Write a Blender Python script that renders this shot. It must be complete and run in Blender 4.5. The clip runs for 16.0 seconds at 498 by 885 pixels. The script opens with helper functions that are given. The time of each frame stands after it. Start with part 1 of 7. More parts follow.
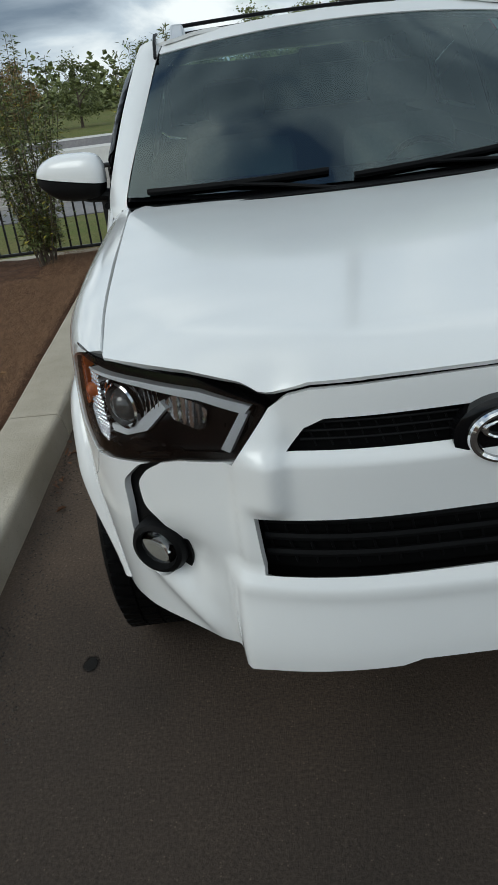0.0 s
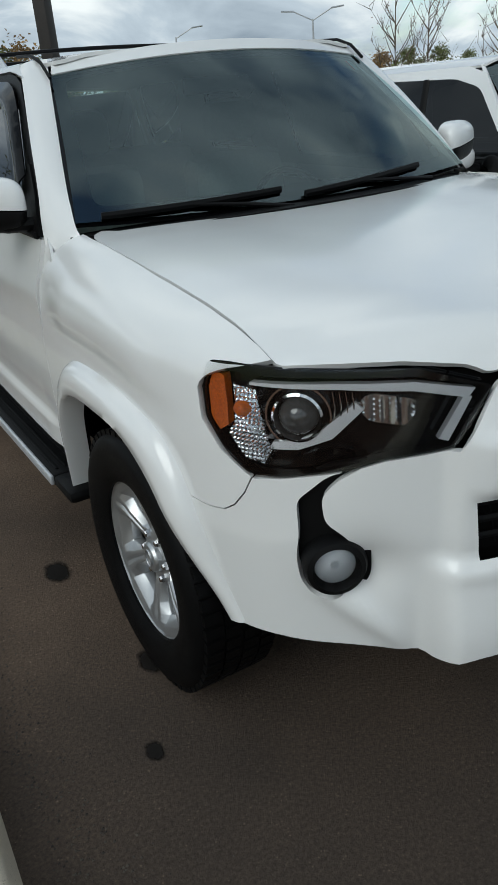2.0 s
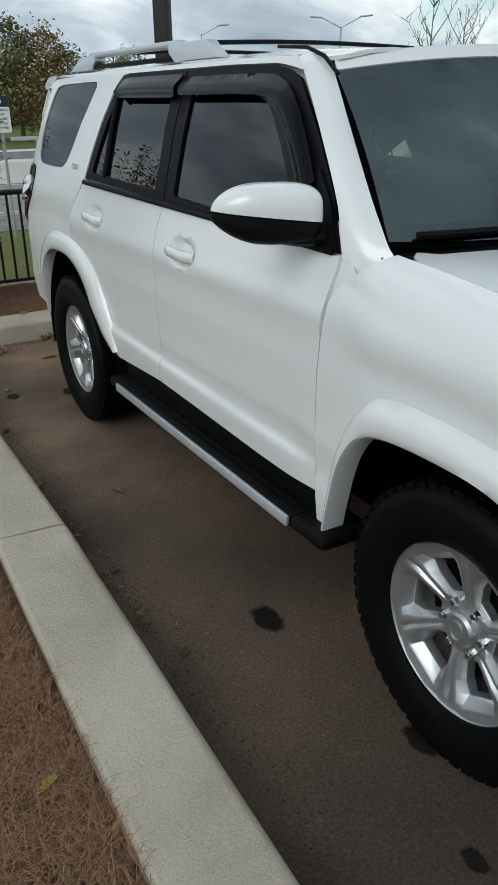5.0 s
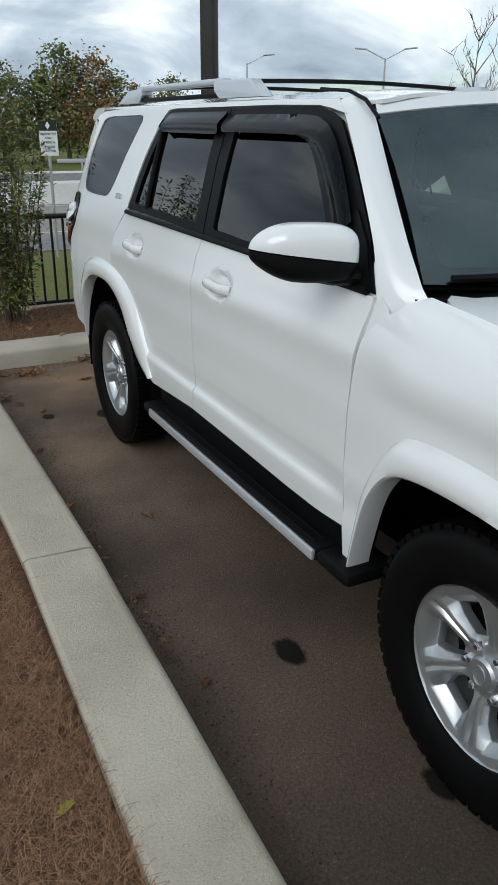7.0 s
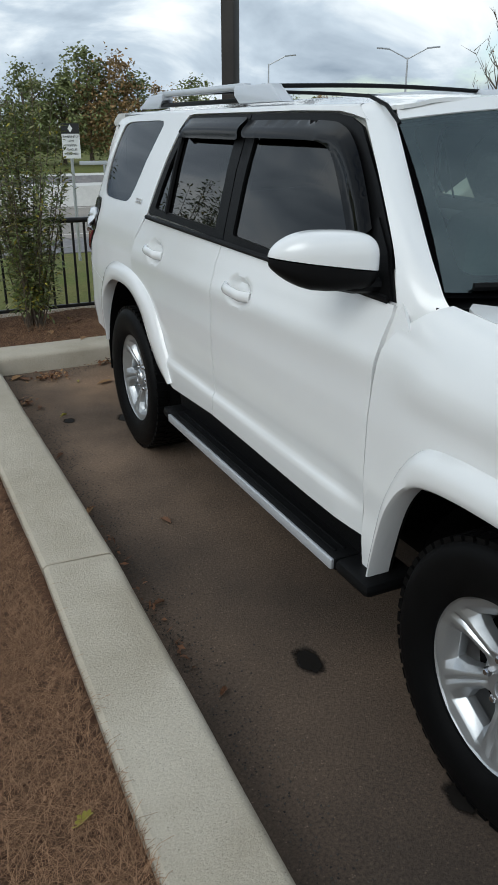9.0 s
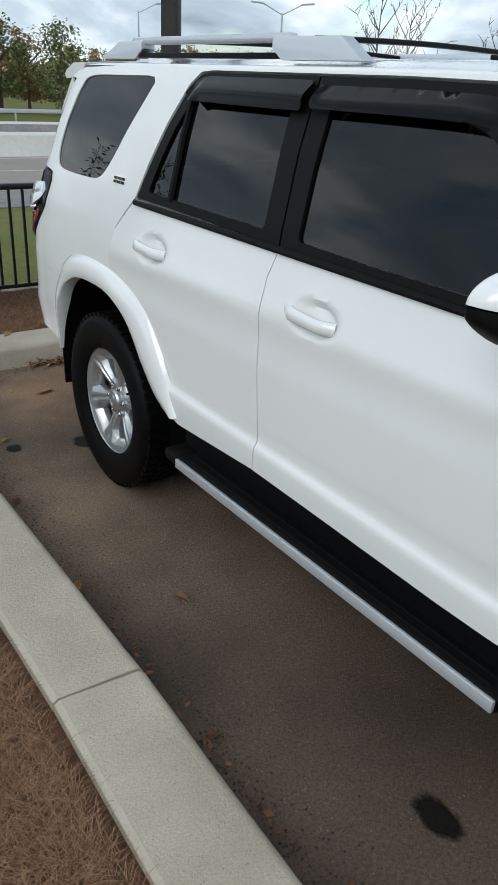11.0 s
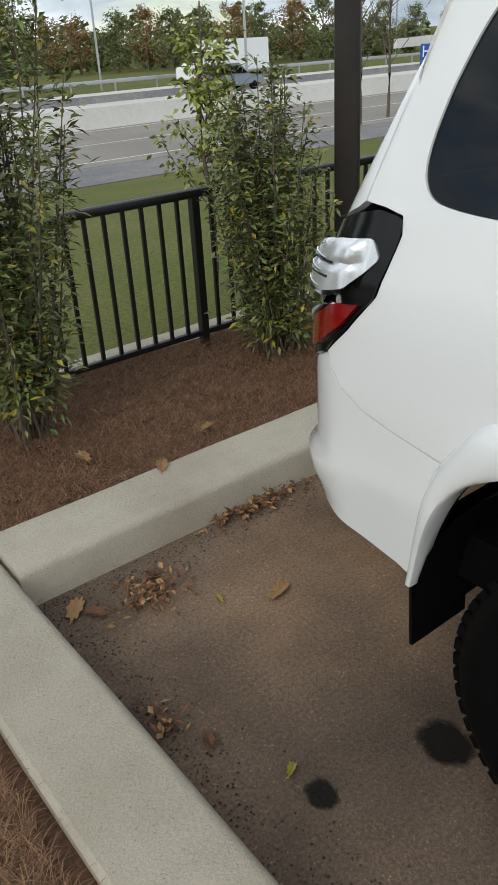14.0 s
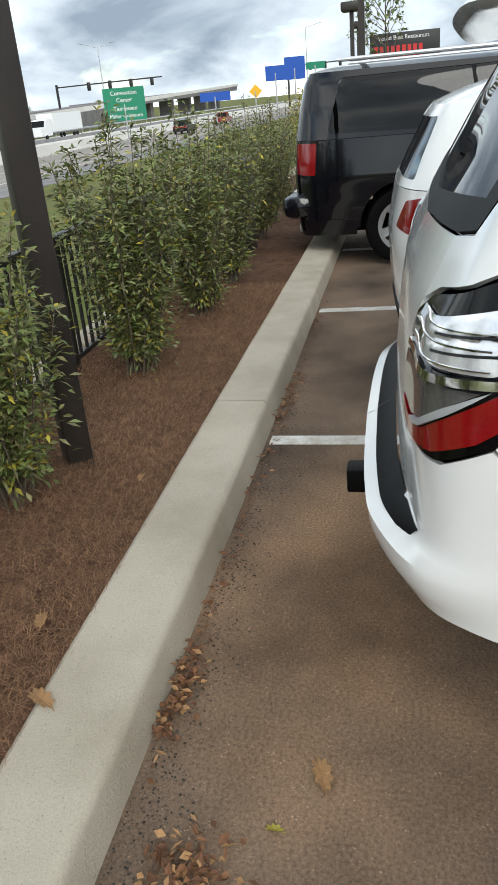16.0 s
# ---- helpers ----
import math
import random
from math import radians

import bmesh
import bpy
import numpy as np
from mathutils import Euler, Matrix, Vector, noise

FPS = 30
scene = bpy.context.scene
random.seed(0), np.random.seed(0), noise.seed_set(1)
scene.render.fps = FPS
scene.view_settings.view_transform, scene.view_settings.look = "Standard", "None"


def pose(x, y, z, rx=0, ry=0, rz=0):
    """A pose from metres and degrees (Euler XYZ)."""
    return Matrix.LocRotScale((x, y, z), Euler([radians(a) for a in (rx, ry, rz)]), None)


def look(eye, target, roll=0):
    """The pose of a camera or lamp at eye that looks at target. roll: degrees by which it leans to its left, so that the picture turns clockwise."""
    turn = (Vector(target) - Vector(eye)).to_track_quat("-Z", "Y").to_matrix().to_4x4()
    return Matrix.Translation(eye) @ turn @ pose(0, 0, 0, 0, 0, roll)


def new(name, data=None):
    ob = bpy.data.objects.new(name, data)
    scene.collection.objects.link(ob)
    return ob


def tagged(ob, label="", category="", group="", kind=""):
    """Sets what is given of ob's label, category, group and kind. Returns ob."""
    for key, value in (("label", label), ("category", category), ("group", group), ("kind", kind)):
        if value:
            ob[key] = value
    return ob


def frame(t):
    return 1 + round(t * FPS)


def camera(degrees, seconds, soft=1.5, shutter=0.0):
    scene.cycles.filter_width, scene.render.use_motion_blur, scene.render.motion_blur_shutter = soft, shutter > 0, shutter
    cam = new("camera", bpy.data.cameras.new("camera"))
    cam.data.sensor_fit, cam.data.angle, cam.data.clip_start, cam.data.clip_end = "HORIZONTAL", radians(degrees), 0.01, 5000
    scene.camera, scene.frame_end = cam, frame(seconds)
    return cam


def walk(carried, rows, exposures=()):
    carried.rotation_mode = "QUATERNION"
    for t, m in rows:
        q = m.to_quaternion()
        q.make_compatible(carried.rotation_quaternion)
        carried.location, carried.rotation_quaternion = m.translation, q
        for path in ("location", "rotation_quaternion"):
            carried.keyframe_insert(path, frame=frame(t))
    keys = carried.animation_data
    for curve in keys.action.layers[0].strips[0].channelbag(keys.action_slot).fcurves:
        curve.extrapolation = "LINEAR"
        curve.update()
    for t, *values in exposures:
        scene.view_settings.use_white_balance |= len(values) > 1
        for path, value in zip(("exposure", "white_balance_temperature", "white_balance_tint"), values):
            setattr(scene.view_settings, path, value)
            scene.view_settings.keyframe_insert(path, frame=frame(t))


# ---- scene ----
cam = camera(36.0, 16.0)
PATH = [
    (0, (-0.471, -2.154, 1.601), (-0.478, -0.356, 0.726), -7.3),
    (0.5, (-0.795, -2.185, 1.596), (-0.469, -0.443, 0.67), -4.2),
    (1, (-1.06, -2.109, 1.567), (-0.458, -0.402, 0.715), -0.7),
    (1.5, (-1.288, -1.908, 1.573), (-0.6, -0.225, 0.74), -2.9),
    (2, (-1.51, -1.781, 1.56), (-0.627, -0.185, 0.739), -5.1),
    (2.5, (-1.703, -1.651, 1.565), (-0.71, -0.137, 0.716), -1.6),
    (3, (-1.828, -1.433, 1.558), (-0.854, 0.143, 0.804), -1.1),
    (3.5, (-1.962, -1.217, 1.568), (-1.014, 0.351, 0.766), -1.1),
    (4, (-2.074, -1.11, 1.577), (-0.972, 0.362, 0.79), -0.4),
    (4.5, (-2.092, -1.076, 1.575), (-1.147, 0.481, 0.748), -0.2),
    (4.7, (-2.094, -1.078, 1.589), (-1.177, 0.5, 0.77), -0.9),
    (6.8, (-2.096, -1.092, 1.632), (-1.253, 0.519, 0.798), 1.9),
    (7, (-2.097, -1.092, 1.64), (-1.243, 0.547, 0.876), 0.5),
    (7.5, (-2.087, -1.084, 1.654), (-1.241, 0.567, 0.907), 0.8),
    (8, (-2.078, -1.079, 1.657), (-1.236, 0.56, 0.879), 0.8),
    (8.5, (-2.081, -1.076, 1.659), (-1.237, 0.571, 0.902), 1.2),
    (9, (-2.083, -1.076, 1.657), (-1.277, 0.588, 0.894), -0.0),
    (9.2, (-2.11, -1.064, 1.651), (-1.283, 0.571, 0.848), 0.7),
    (11.5, (-2.228, 0.31, 1.677), (-1.144, 1.761, 0.83), 2.7),
    (12, (-2.112, 0.702, 1.665), (-1.172, 2.282, 0.878), 2.1),
    (12.5, (-2.031, 1.167, 1.65), (-1.076, 2.737, 0.859), 1.3),
    (13, (-1.92, 1.569, 1.591), (-0.955, 3.143, 0.822), 0.6),
    (13.5, (-1.94, 1.977, 1.58), (-0.979, 3.505, 0.719), -0.1),
    (14, (-1.99, 2.426, 1.594), (-0.93, 3.84, 0.658), -3.4),
    (14.5, (-1.992, 2.841, 1.58), (-0.811, 4.222, 0.744), -6.6),
    (15, (-2.15, 3.182, 1.532), (-0.593, 4.196, 0.791), -9.4),
    (15.5, (-2.197, 3.453, 1.542), (-0.506, 4.129, 0.715), -8.3),
    (16, (-2.152, 3.75, 1.566), (-0.372, 4.151, 0.747), -5.3),
]
walk(cam, [(t, look(eye, target, roll)) for t, eye, target, roll in PATH], exposures=[(0, -0.10, 6150, 3), (2.2, -0.14, 6150, 3), (3.4, -0.24, 6150, 3), (4.4, -0.14, 6150, 3), (7.0, 0.04, 6080, 5), (9.2, 0.06, 6080, 5), (11.4, 0.22, 6050, 5), (12.6, 0.07, 6080, 4), (14.5, 0.40, 6500, 7), (16.0, 0.72, 6480, 6)])

# ---- light: broken cloud, veiled sun from beyond the front corner ----
world = bpy.data.worlds.new("sky")
scene.world = world
world.use_nodes = True
wn, wl = world.node_tree.nodes, world.node_tree.links
wn.clear()


def wnode(kind, **values):
    n = wn.new(kind)
    for key, v in values.items():
        n.inputs[key.replace("_", " ")].default_value = v
    return n


sky = wn.new("ShaderNodeTexSky")
sky.sky_type, sky.sun_disc = "NISHITA", False
sky.sun_elevation, sky.sun_rotation = radians(34), radians(248)
coord = wn.new("ShaderNodeTexCoord")
sep = wn.new("ShaderNodeSeparateXYZ")
wl.new(coord.outputs["Generated"], sep.inputs[0])
# clouds lie on a flat ceiling: divide by the height of the ray
up = wn.new("ShaderNodeMath"); up.operation = "MAXIMUM"; up.inputs[1].default_value = 0.0
wl.new(sep.outputs["Z"], up.inputs[0])
lift = wn.new("ShaderNodeMath"); lift.operation = "ADD"; lift.inputs[1].default_value = 0.42
wl.new(up.outputs[0], lift.inputs[0])
flat = wn.new("ShaderNodeVectorMath"); flat.operation = "DIVIDE"
wl.new(coord.outputs["Generated"], flat.inputs[0])
wl.new(lift.outputs[0], flat.inputs[1])
cloud = wnode("ShaderNodeTexNoise", Scale=1.9, Detail=8.0, Roughness=0.55, Distortion=0.3)
wl.new(flat.outputs[0], cloud.inputs["Vector"])
cover = wn.new("ShaderNodeValToRGB")
cover.color_ramp.elements[0].position, cover.color_ramp.elements[0].color = 0.33, (0, 0, 0, 1)
cover.color_ramp.elements[1].position, cover.color_ramp.elements[1].color = 0.43, (1, 1, 1, 1)
wl.new(cloud.outputs["Fac"], cover.inputs[0])
shade = wnode("ShaderNodeTexNoise", Scale=2.3, Detail=7.0, Roughness=0.52, Distortion=0.4)
wl.new(flat.outputs[0], shade.inputs["Vector"])
tone = wn.new("ShaderNodeValToRGB")
tone.color_ramp.elements[0].position, tone.color_ramp.elements[0].color = 0.30, (0.22, 0.27, 0.34, 1)
tone.color_ramp.elements[1].position, tone.color_ramp.elements[1].color = 0.62, (1.07, 1.07, 1.06, 1)
mid = tone.color_ramp.elements.new(0.5)
mid.color = (0.60, 0.66, 0.73, 1)
wl.new(shade.outputs["Fac"], tone.inputs[0])
skyscale = wn.new("ShaderNodeVectorMath"); skyscale.operation = "SCALE"; skyscale.inputs["Scale"].default_value = 0.13
wl.new(sky.outputs[0], skyscale.inputs[0])
mix = wn.new("ShaderNodeMix"); mix.data_type = "RGBA"
wl.new(cover.outputs[0], mix.inputs["Factor"])
wl.new(skyscale.outputs[0], mix.inputs["A"])
wl.new(tone.outputs[0], mix.inputs["B"])
bg = wnode("ShaderNodeBackground", Strength=1.0)
wl.new(mix.outputs["Result"], bg.inputs["Color"])
wout = wn.new("ShaderNodeOutputWorld")
wl.new(bg.outputs[0], wout.inputs[0])

sun_data = bpy.data.lights.new("sun", "SUN")
sun_data.energy, sun_data.angle, sun_data.color = 1.05, radians(35), (1.0, 0.97, 0.92)
sun = new("sun", sun_data)
sun.matrix_world = look((-5.0, -2.0, 3.7), (0, 0, 0))


# ---- materials ----
def mat(name, color, rough=0.5, metal=0.0, grain=0.0, scale=20.0, spots=0.0, spot_scale=2.0, bump=0.0, bump_scale=60.0,
        coat=0.0, vary=0.0, color2=None, spec=0.5, rough_vary=0.0, speck=0.0, speck_scale=150.0, coat_rough=0.03):
    m = bpy.data.materials.new(name)
    m.use_nodes = True
    nt = m.node_tree
    n, l = nt.nodes, nt.links
    b = n["Principled BSDF"]
    b.inputs["Base Color"].default_value = (*color, 1)
    b.inputs["Roughness"].default_value, b.inputs["Metallic"].default_value = rough, metal
    b.inputs["Coat Weight"].default_value, b.inputs["Coat Roughness"].default_value = coat, coat_rough
    b.inputs["Specular IOR Level"].default_value = spec
    c = n.new("ShaderNodeTexCoord")
    out = None

    def noise_tex(s, detail=6.0, rough_=0.6):
        t = n.new("ShaderNodeTexNoise")
        t.inputs["Scale"].default_value, t.inputs["Detail"].default_value, t.inputs["Roughness"].default_value = s, detail, rough_
        l.new(c.outputs["Object"], t.inputs["Vector"])
        return t

    def mixed(a, b_, fac, kind="MIX"):
        x = n.new("ShaderNodeMix")
        x.data_type, x.blend_type = "RGBA", kind
        for sock, v in (("A", a), ("B", b_)):
            if isinstance(v, tuple):
                x.inputs[sock].default_value = (*v, 1)
            else:
                l.new(v, x.inputs[sock])
        if isinstance(fac, float):
            x.inputs["Factor"].default_value = fac
        else:
            l.new(fac, x.inputs["Factor"])
        return x.outputs["Result"]

    if spots or color2:
        t = noise_tex(spot_scale, 5.0)
        r = n.new("ShaderNodeValToRGB")
        r.color_ramp.elements[0].position, r.color_ramp.elements[1].position = 0.38, 0.64
        l.new(t.outputs["Fac"], r.inputs[0])
        c2 = color2 or tuple(v * (1 - spots) for v in color)
        out = mixed(color, c2, r.outputs[0])
    if grain:
        t = noise_tex(scale, 8.0, 0.75)
        r = n.new("ShaderNodeValToRGB")
        r.color_ramp.elements[0].position, r.color_ramp.elements[1].position = 0.3, 0.7
        r.color_ramp.elements[0].color = (1 - grain,) * 3 + (1,)
        r.color_ramp.elements[1].color = (1 + grain,) * 3 + (1,)
        l.new(t.outputs["Fac"], r.inputs[0])
        out = mixed(out or color, r.outputs[0], 1.0, "MULTIPLY")
    if speck:
        vo = n.new("ShaderNodeTexVoronoi")
        vo.inputs["Scale"].default_value = speck_scale
        l.new(c.outputs["Object"], vo.inputs["Vector"])
        r = n.new("ShaderNodeValToRGB")
        r.color_ramp.elements[0].position, r.color_ramp.elements[1].position = 0.10, 0.26
        r.color_ramp.elements[0].color, r.color_ramp.elements[1].color = (1 + speck,) * 3 + (1,), (1, 1, 1, 1)
        l.new(vo.outputs["Distance"], r.inputs[0])
        gate = noise_tex(speck_scale * 0.35, 2.0)
        g2 = n.new("ShaderNodeValToRGB")
        g2.color_ramp.elements[0].position, g2.color_ramp.elements[1].position = 0.50, 0.62
        l.new(gate.outputs["Fac"], g2.inputs[0])
        sp_ = mixed((1.0, 1.0, 1.0), r.outputs[0], g2.outputs[0])
        out = mixed(out or color, sp_, 1.0, "MULTIPLY")
    if vary:
        o = n.new("ShaderNodeNewGeometry")
        r = n.new("ShaderNodeMapRange")
        r.inputs["To Min"].default_value, r.inputs["To Max"].default_value = 1 - vary, 1 + vary
        l.new(o.outputs["Random Per Island"], r.inputs["Value"])
        out = mixed(out or color, r.outputs[0], 1.0, "MULTIPLY")
    if out:
        l.new(out, b.inputs["Base Color"])
    if rough_vary:
        t = noise_tex(9.0, 4.0)
        r = n.new("ShaderNodeMapRange")
        r.inputs["To Min"].default_value, r.inputs["To Max"].default_value = max(0.0, rough - rough_vary), rough + rough_vary
        l.new(t.outputs["Fac"], r.inputs["Value"])
        l.new(r.outputs[0], b.inputs["Roughness"])
    if bump:
        t = noise_tex(bump_scale, 8.0, 0.7)
        k = n.new("ShaderNodeBump")
        k.inputs["Strength"].default_value, k.inputs["Distance"].default_value = bump, 0.01
        l.new(t.outputs["Fac"], k.inputs["Height"])
        l.new(k.outputs[0], b.inputs["Normal"])
    return m


def glass(name, tint, ior=1.5, rough=0.01, tone=(1, 1, 1)):
    """A thin pane: tinted light goes straight through, the rest is mirrored by Fresnel's law."""
    m = bpy.data.materials.new(name)
    m.use_nodes = True
    n, l = m.node_tree.nodes, m.node_tree.links
    n.remove(n["Principled BSDF"])
    t, g = n.new("ShaderNodeBsdfTransparent"), n.new("ShaderNodeBsdfGlossy")
    t.inputs[0].default_value = (*tint, 1)
    g.inputs["Color"].default_value, g.inputs["Roughness"].default_value = (*tone, 1), rough
    fr = n.new("ShaderNodeFresnel")
    fr.inputs["IOR"].default_value = ior
    x = n.new("ShaderNodeMixShader")
    l.new(fr.outputs[0], x.inputs[0])
    l.new(t.outputs[0], x.inputs[1])
    l.new(g.outputs[0], x.inputs[2])
    l.new(x.outputs[0], n["Material Output"].inputs[0])
    return m


M_WHITE = mat("white_paint", (0.80, 0.80, 0.79), 0.22, grain=0.012, scale=400, spots=0.025, spot_scale=1.5, coat=0.9, rough_vary=0.05, coat_rough=0.09)
M_BLACK_PAINT = mat("black_paint", (0.003, 0.0035, 0.006), 0.1, coat=0.5, coat_rough=0.02, spec=0.35, rough_vary=0.03, grain=0.1, scale=60)
M_PLASTIC = mat("black_plastic", (0.004, 0.004, 0.0043), 0.5, grain=0.15, scale=300, bump=0.1, bump_scale=700, spec=0.13)
M_GLOSS = mat("gloss_black", (0.003, 0.003, 0.0035), 0.12, coat=0.05, spec=0.3, grain=0.1)
M_VISOR = mat("smoked_acrylic", (0.003, 0.003, 0.0035), 0.12, spec=0.14, grain=0.1)
M_DARK = mat("shadow_black", (0.003, 0.003, 0.003), 0.9, spec=0.1, grain=0.2, scale=40)
M_RUBBER = mat("tyre_rubber", (0.0032, 0.0032, 0.0034), 0.5, spec=0.10, grain=0.25, scale=60, spots=0.3, spot_scale=12, bump=0.15, bump_scale=300)
M_ALLOY = mat("silver_alloy", (0.50, 0.51, 0.52), 0.36, metal=0.85, coat=0.15, grain=0.04, scale=200, rough_vary=0.08)
M_CHROME = mat("chrome", (0.80, 0.80, 0.81), 0.06, metal=1.0)
# lamp chrome: the bright sky it mirrors is painted in as a white base
M_BROW = mat("sky_white_chrome", (0.90, 0.91, 0.93), 0.2, metal=0.1, coat=0.6, grain=0.03, scale=200)
M_LAMP_CHROME = mat("lamp_chrome", (0.78, 0.79, 0.81), 0.12, metal=0.95, coat=0.5, grain=0.05, scale=90)
M_LAMP_CLEAR = mat("clear_lamp_block", (0.80, 0.81, 0.83), 0.17, metal=0.6, coat=0.6, grain=0.1, scale=120)
M_SILVER = mat("silver_trim", (0.60, 0.62, 0.65), 0.34, metal=0.5, grain=0.04, scale=300)
M_TINT = glass("tinted_glass", (0.028, 0.028, 0.032), 1.46)
M_WIND = glass("windshield_glass", (0.42, 0.58, 0.56), 2.05, tone=(0.86, 1.0, 0.99))
M_LENS = glass("clear_lens", (0.94, 0.95, 0.955), 1.5)
M_AMBER = mat("amber_reflector", (0.62, 0.125, 0.008), 0.16, coat=0.8, grain=0.35, scale=160, bump=0.4, bump_scale=220)
M_RED = mat("red_lens", (0.22, 0.004, 0.006), 0.10, coat=1.0, grain=0.2, scale=120)
M_CRYSTAL = mat("crystal_reflector", (0.72, 0.73, 0.75), 0.10, metal=0.95, grain=0.2, scale=110)
M_CLEAR_GREY = mat("smoked_lens", (0.09, 0.087, 0.085), 0.10, coat=1.0, grain=0.25, scale=90)
M_SEAT = mat("grey_seat_cloth", (0.56, 0.56, 0.52), 0.9, grain=0.1, scale=80)
M_STICK = mat("white_sticker", (0.75, 0.74, 0.72), 0.6, grain=0.05)
M_STICK_RED = mat("red_sticker", (0.65, 0.05, 0.05), 0.6, grain=0.05)
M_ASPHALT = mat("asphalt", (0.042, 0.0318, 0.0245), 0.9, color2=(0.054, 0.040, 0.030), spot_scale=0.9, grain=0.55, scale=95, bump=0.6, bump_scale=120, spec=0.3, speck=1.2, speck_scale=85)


def add_lit_silt(m, color, y0, y1):
    """Dried brown silt, patchy, that thickens from y0 to y1, with extra brightness painted in."""
    n, l = m.node_tree.nodes, m.node_tree.links
    b = n["Principled BSDF"]
    old = b.inputs["Base Color"].links[0].from_socket
    c, sp = n.new("ShaderNodeTexCoord"), n.new("ShaderNodeSeparateXYZ")
    l.new(c.outputs["Object"], sp.inputs[0])
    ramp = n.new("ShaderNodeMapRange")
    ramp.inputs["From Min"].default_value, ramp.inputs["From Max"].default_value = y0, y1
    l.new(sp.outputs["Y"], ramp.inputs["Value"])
    tex = n.new("ShaderNodeTexNoise")
    tex.inputs["Scale"].default_value, tex.inputs["Detail"].default_value = 1.4, 7.0
    l.new(c.outputs["Object"], tex.inputs["Vector"])
    patchy = n.new("ShaderNodeMapRange")
    patchy.inputs["From Min"].default_value, patchy.inputs["From Max"].default_value = 0.24, 0.66
    l.new(tex.outputs["Fac"], patchy.inputs["Value"])
    mul = n.new("ShaderNodeMath")
    mul.operation = "MULTIPLY"
    l.new(ramp.outputs[0], mul.inputs[0])
    l.new(patchy.outputs[0], mul.inputs[1])
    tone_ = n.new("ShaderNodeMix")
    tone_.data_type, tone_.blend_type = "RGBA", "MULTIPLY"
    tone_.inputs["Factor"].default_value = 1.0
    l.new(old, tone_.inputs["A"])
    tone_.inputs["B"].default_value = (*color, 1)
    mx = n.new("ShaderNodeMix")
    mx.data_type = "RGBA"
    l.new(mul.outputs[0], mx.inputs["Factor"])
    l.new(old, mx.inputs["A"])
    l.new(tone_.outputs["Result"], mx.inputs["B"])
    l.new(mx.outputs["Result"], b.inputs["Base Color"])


# fivefold tone: silt plus light painted in where the car shades the bay
add_lit_silt(M_ASPHALT, (5.3, 4.85, 4.35), -1.2, 3.8)


def add_dust(m, color, cx, cy, rx, ry):
    """A ragged patch of rust-brown dust with its own outline."""
    n, l = m.node_tree.nodes, m.node_tree.links
    b = n["Principled BSDF"]
    old = b.inputs["Base Color"].links[0].from_socket
    c, mp, ln, tex = n.new("ShaderNodeTexCoord"), n.new("ShaderNodeMapping"), n.new("ShaderNodeVectorMath"), n.new("ShaderNodeTexNoise")
    mp.vector_type, ln.operation = "TEXTURE", "LENGTH"
    mp.inputs["Location"].default_value, mp.inputs["Scale"].default_value = (cx, cy, 0), (rx, ry, 1)
    tex.inputs["Scale"].default_value, tex.inputs["Detail"].default_value = 2.6, 8.0
    l.new(c.outputs["Object"], mp.inputs["Vector"])
    l.new(mp.outputs[0], ln.inputs[0])
    l.new(c.outputs["Object"], tex.inputs["Vector"])
    add = n.new("ShaderNodeMath")
    add.operation = "MULTIPLY_ADD"
    add.inputs[1].default_value = 1.3
    l.new(tex.outputs["Fac"], add.inputs[0])
    l.new(ln.outputs["Value"], add.inputs[2])
    r = n.new("ShaderNodeMapRange")
    r.inputs["From Min"].default_value, r.inputs["From Max"].default_value = 0.75, 1.75
    r.inputs["To Min"].default_value, r.inputs["To Max"].default_value = 1.0, 0.0
    l.new(add.outputs[0], r.inputs["Value"])
    tone_, mx = n.new("ShaderNodeMix"), n.new("ShaderNodeMix")
    tone_.data_type, tone_.blend_type, mx.data_type = "RGBA", "MULTIPLY", "RGBA"
    tone_.inputs["Factor"].default_value, tone_.inputs["B"].default_value = 1.0, (*color, 1)
    l.new(old, tone_.inputs["A"])
    l.new(r.outputs[0], mx.inputs["Factor"])
    l.new(old, mx.inputs["A"])
    l.new(tone_.outputs["Result"], mx.inputs["B"])
    l.new(mx.outputs["Result"], b.inputs["Base Color"])


add_dust(M_ASPHALT, (1.55, 1.36, 1.12), 0.15, 3.9, 1.35, 0.62)
M_KERB = mat("kerb_concrete", (0.55, 0.49, 0.395), 0.92, color2=(0.43, 0.375, 0.29), spot_scale=1.8, grain=0.13, scale=170, bump=0.6, bump_scale=90, spec=0.25, speck=-0.4, speck_scale=85)
M_MULCH = mat("pine_straw_bed", (0.135, 0.072, 0.043), 0.97, color2=(0.085, 0.047, 0.030), spot_scale=9, grain=0.5, scale=55, bump=1.0, bump_scale=60, spec=0.15)
M_STRAW = mat("pine_needles", (0.27, 0.155, 0.088), 0.9, vary=0.5, grain=0.1, spec=0.2)
M_GRASS = mat("mown_grass", (0.115, 0.135, 0.036), 0.95, color2=(0.155, 0.145, 0.05), spot_scale=0.5, grain=0.45, scale=30, bump=0.8, bump_scale=40, spec=0.15)
M_FENCE = mat("black_fence_paint", (0.013, 0.012, 0.012), 0.42, grain=0.2, scale=90, rough_vary=0.1)
M_POLE = mat("bronze_pole_paint", (0.030, 0.024, 0.021), 0.48, spots=0.3, spot_scale=4, grain=0.15, scale=60)
M_LEAF = mat("shrub_leaf", (0.130, 0.165, 0.046), 0.45, vary=0.55, grain=0.15, scale=40)
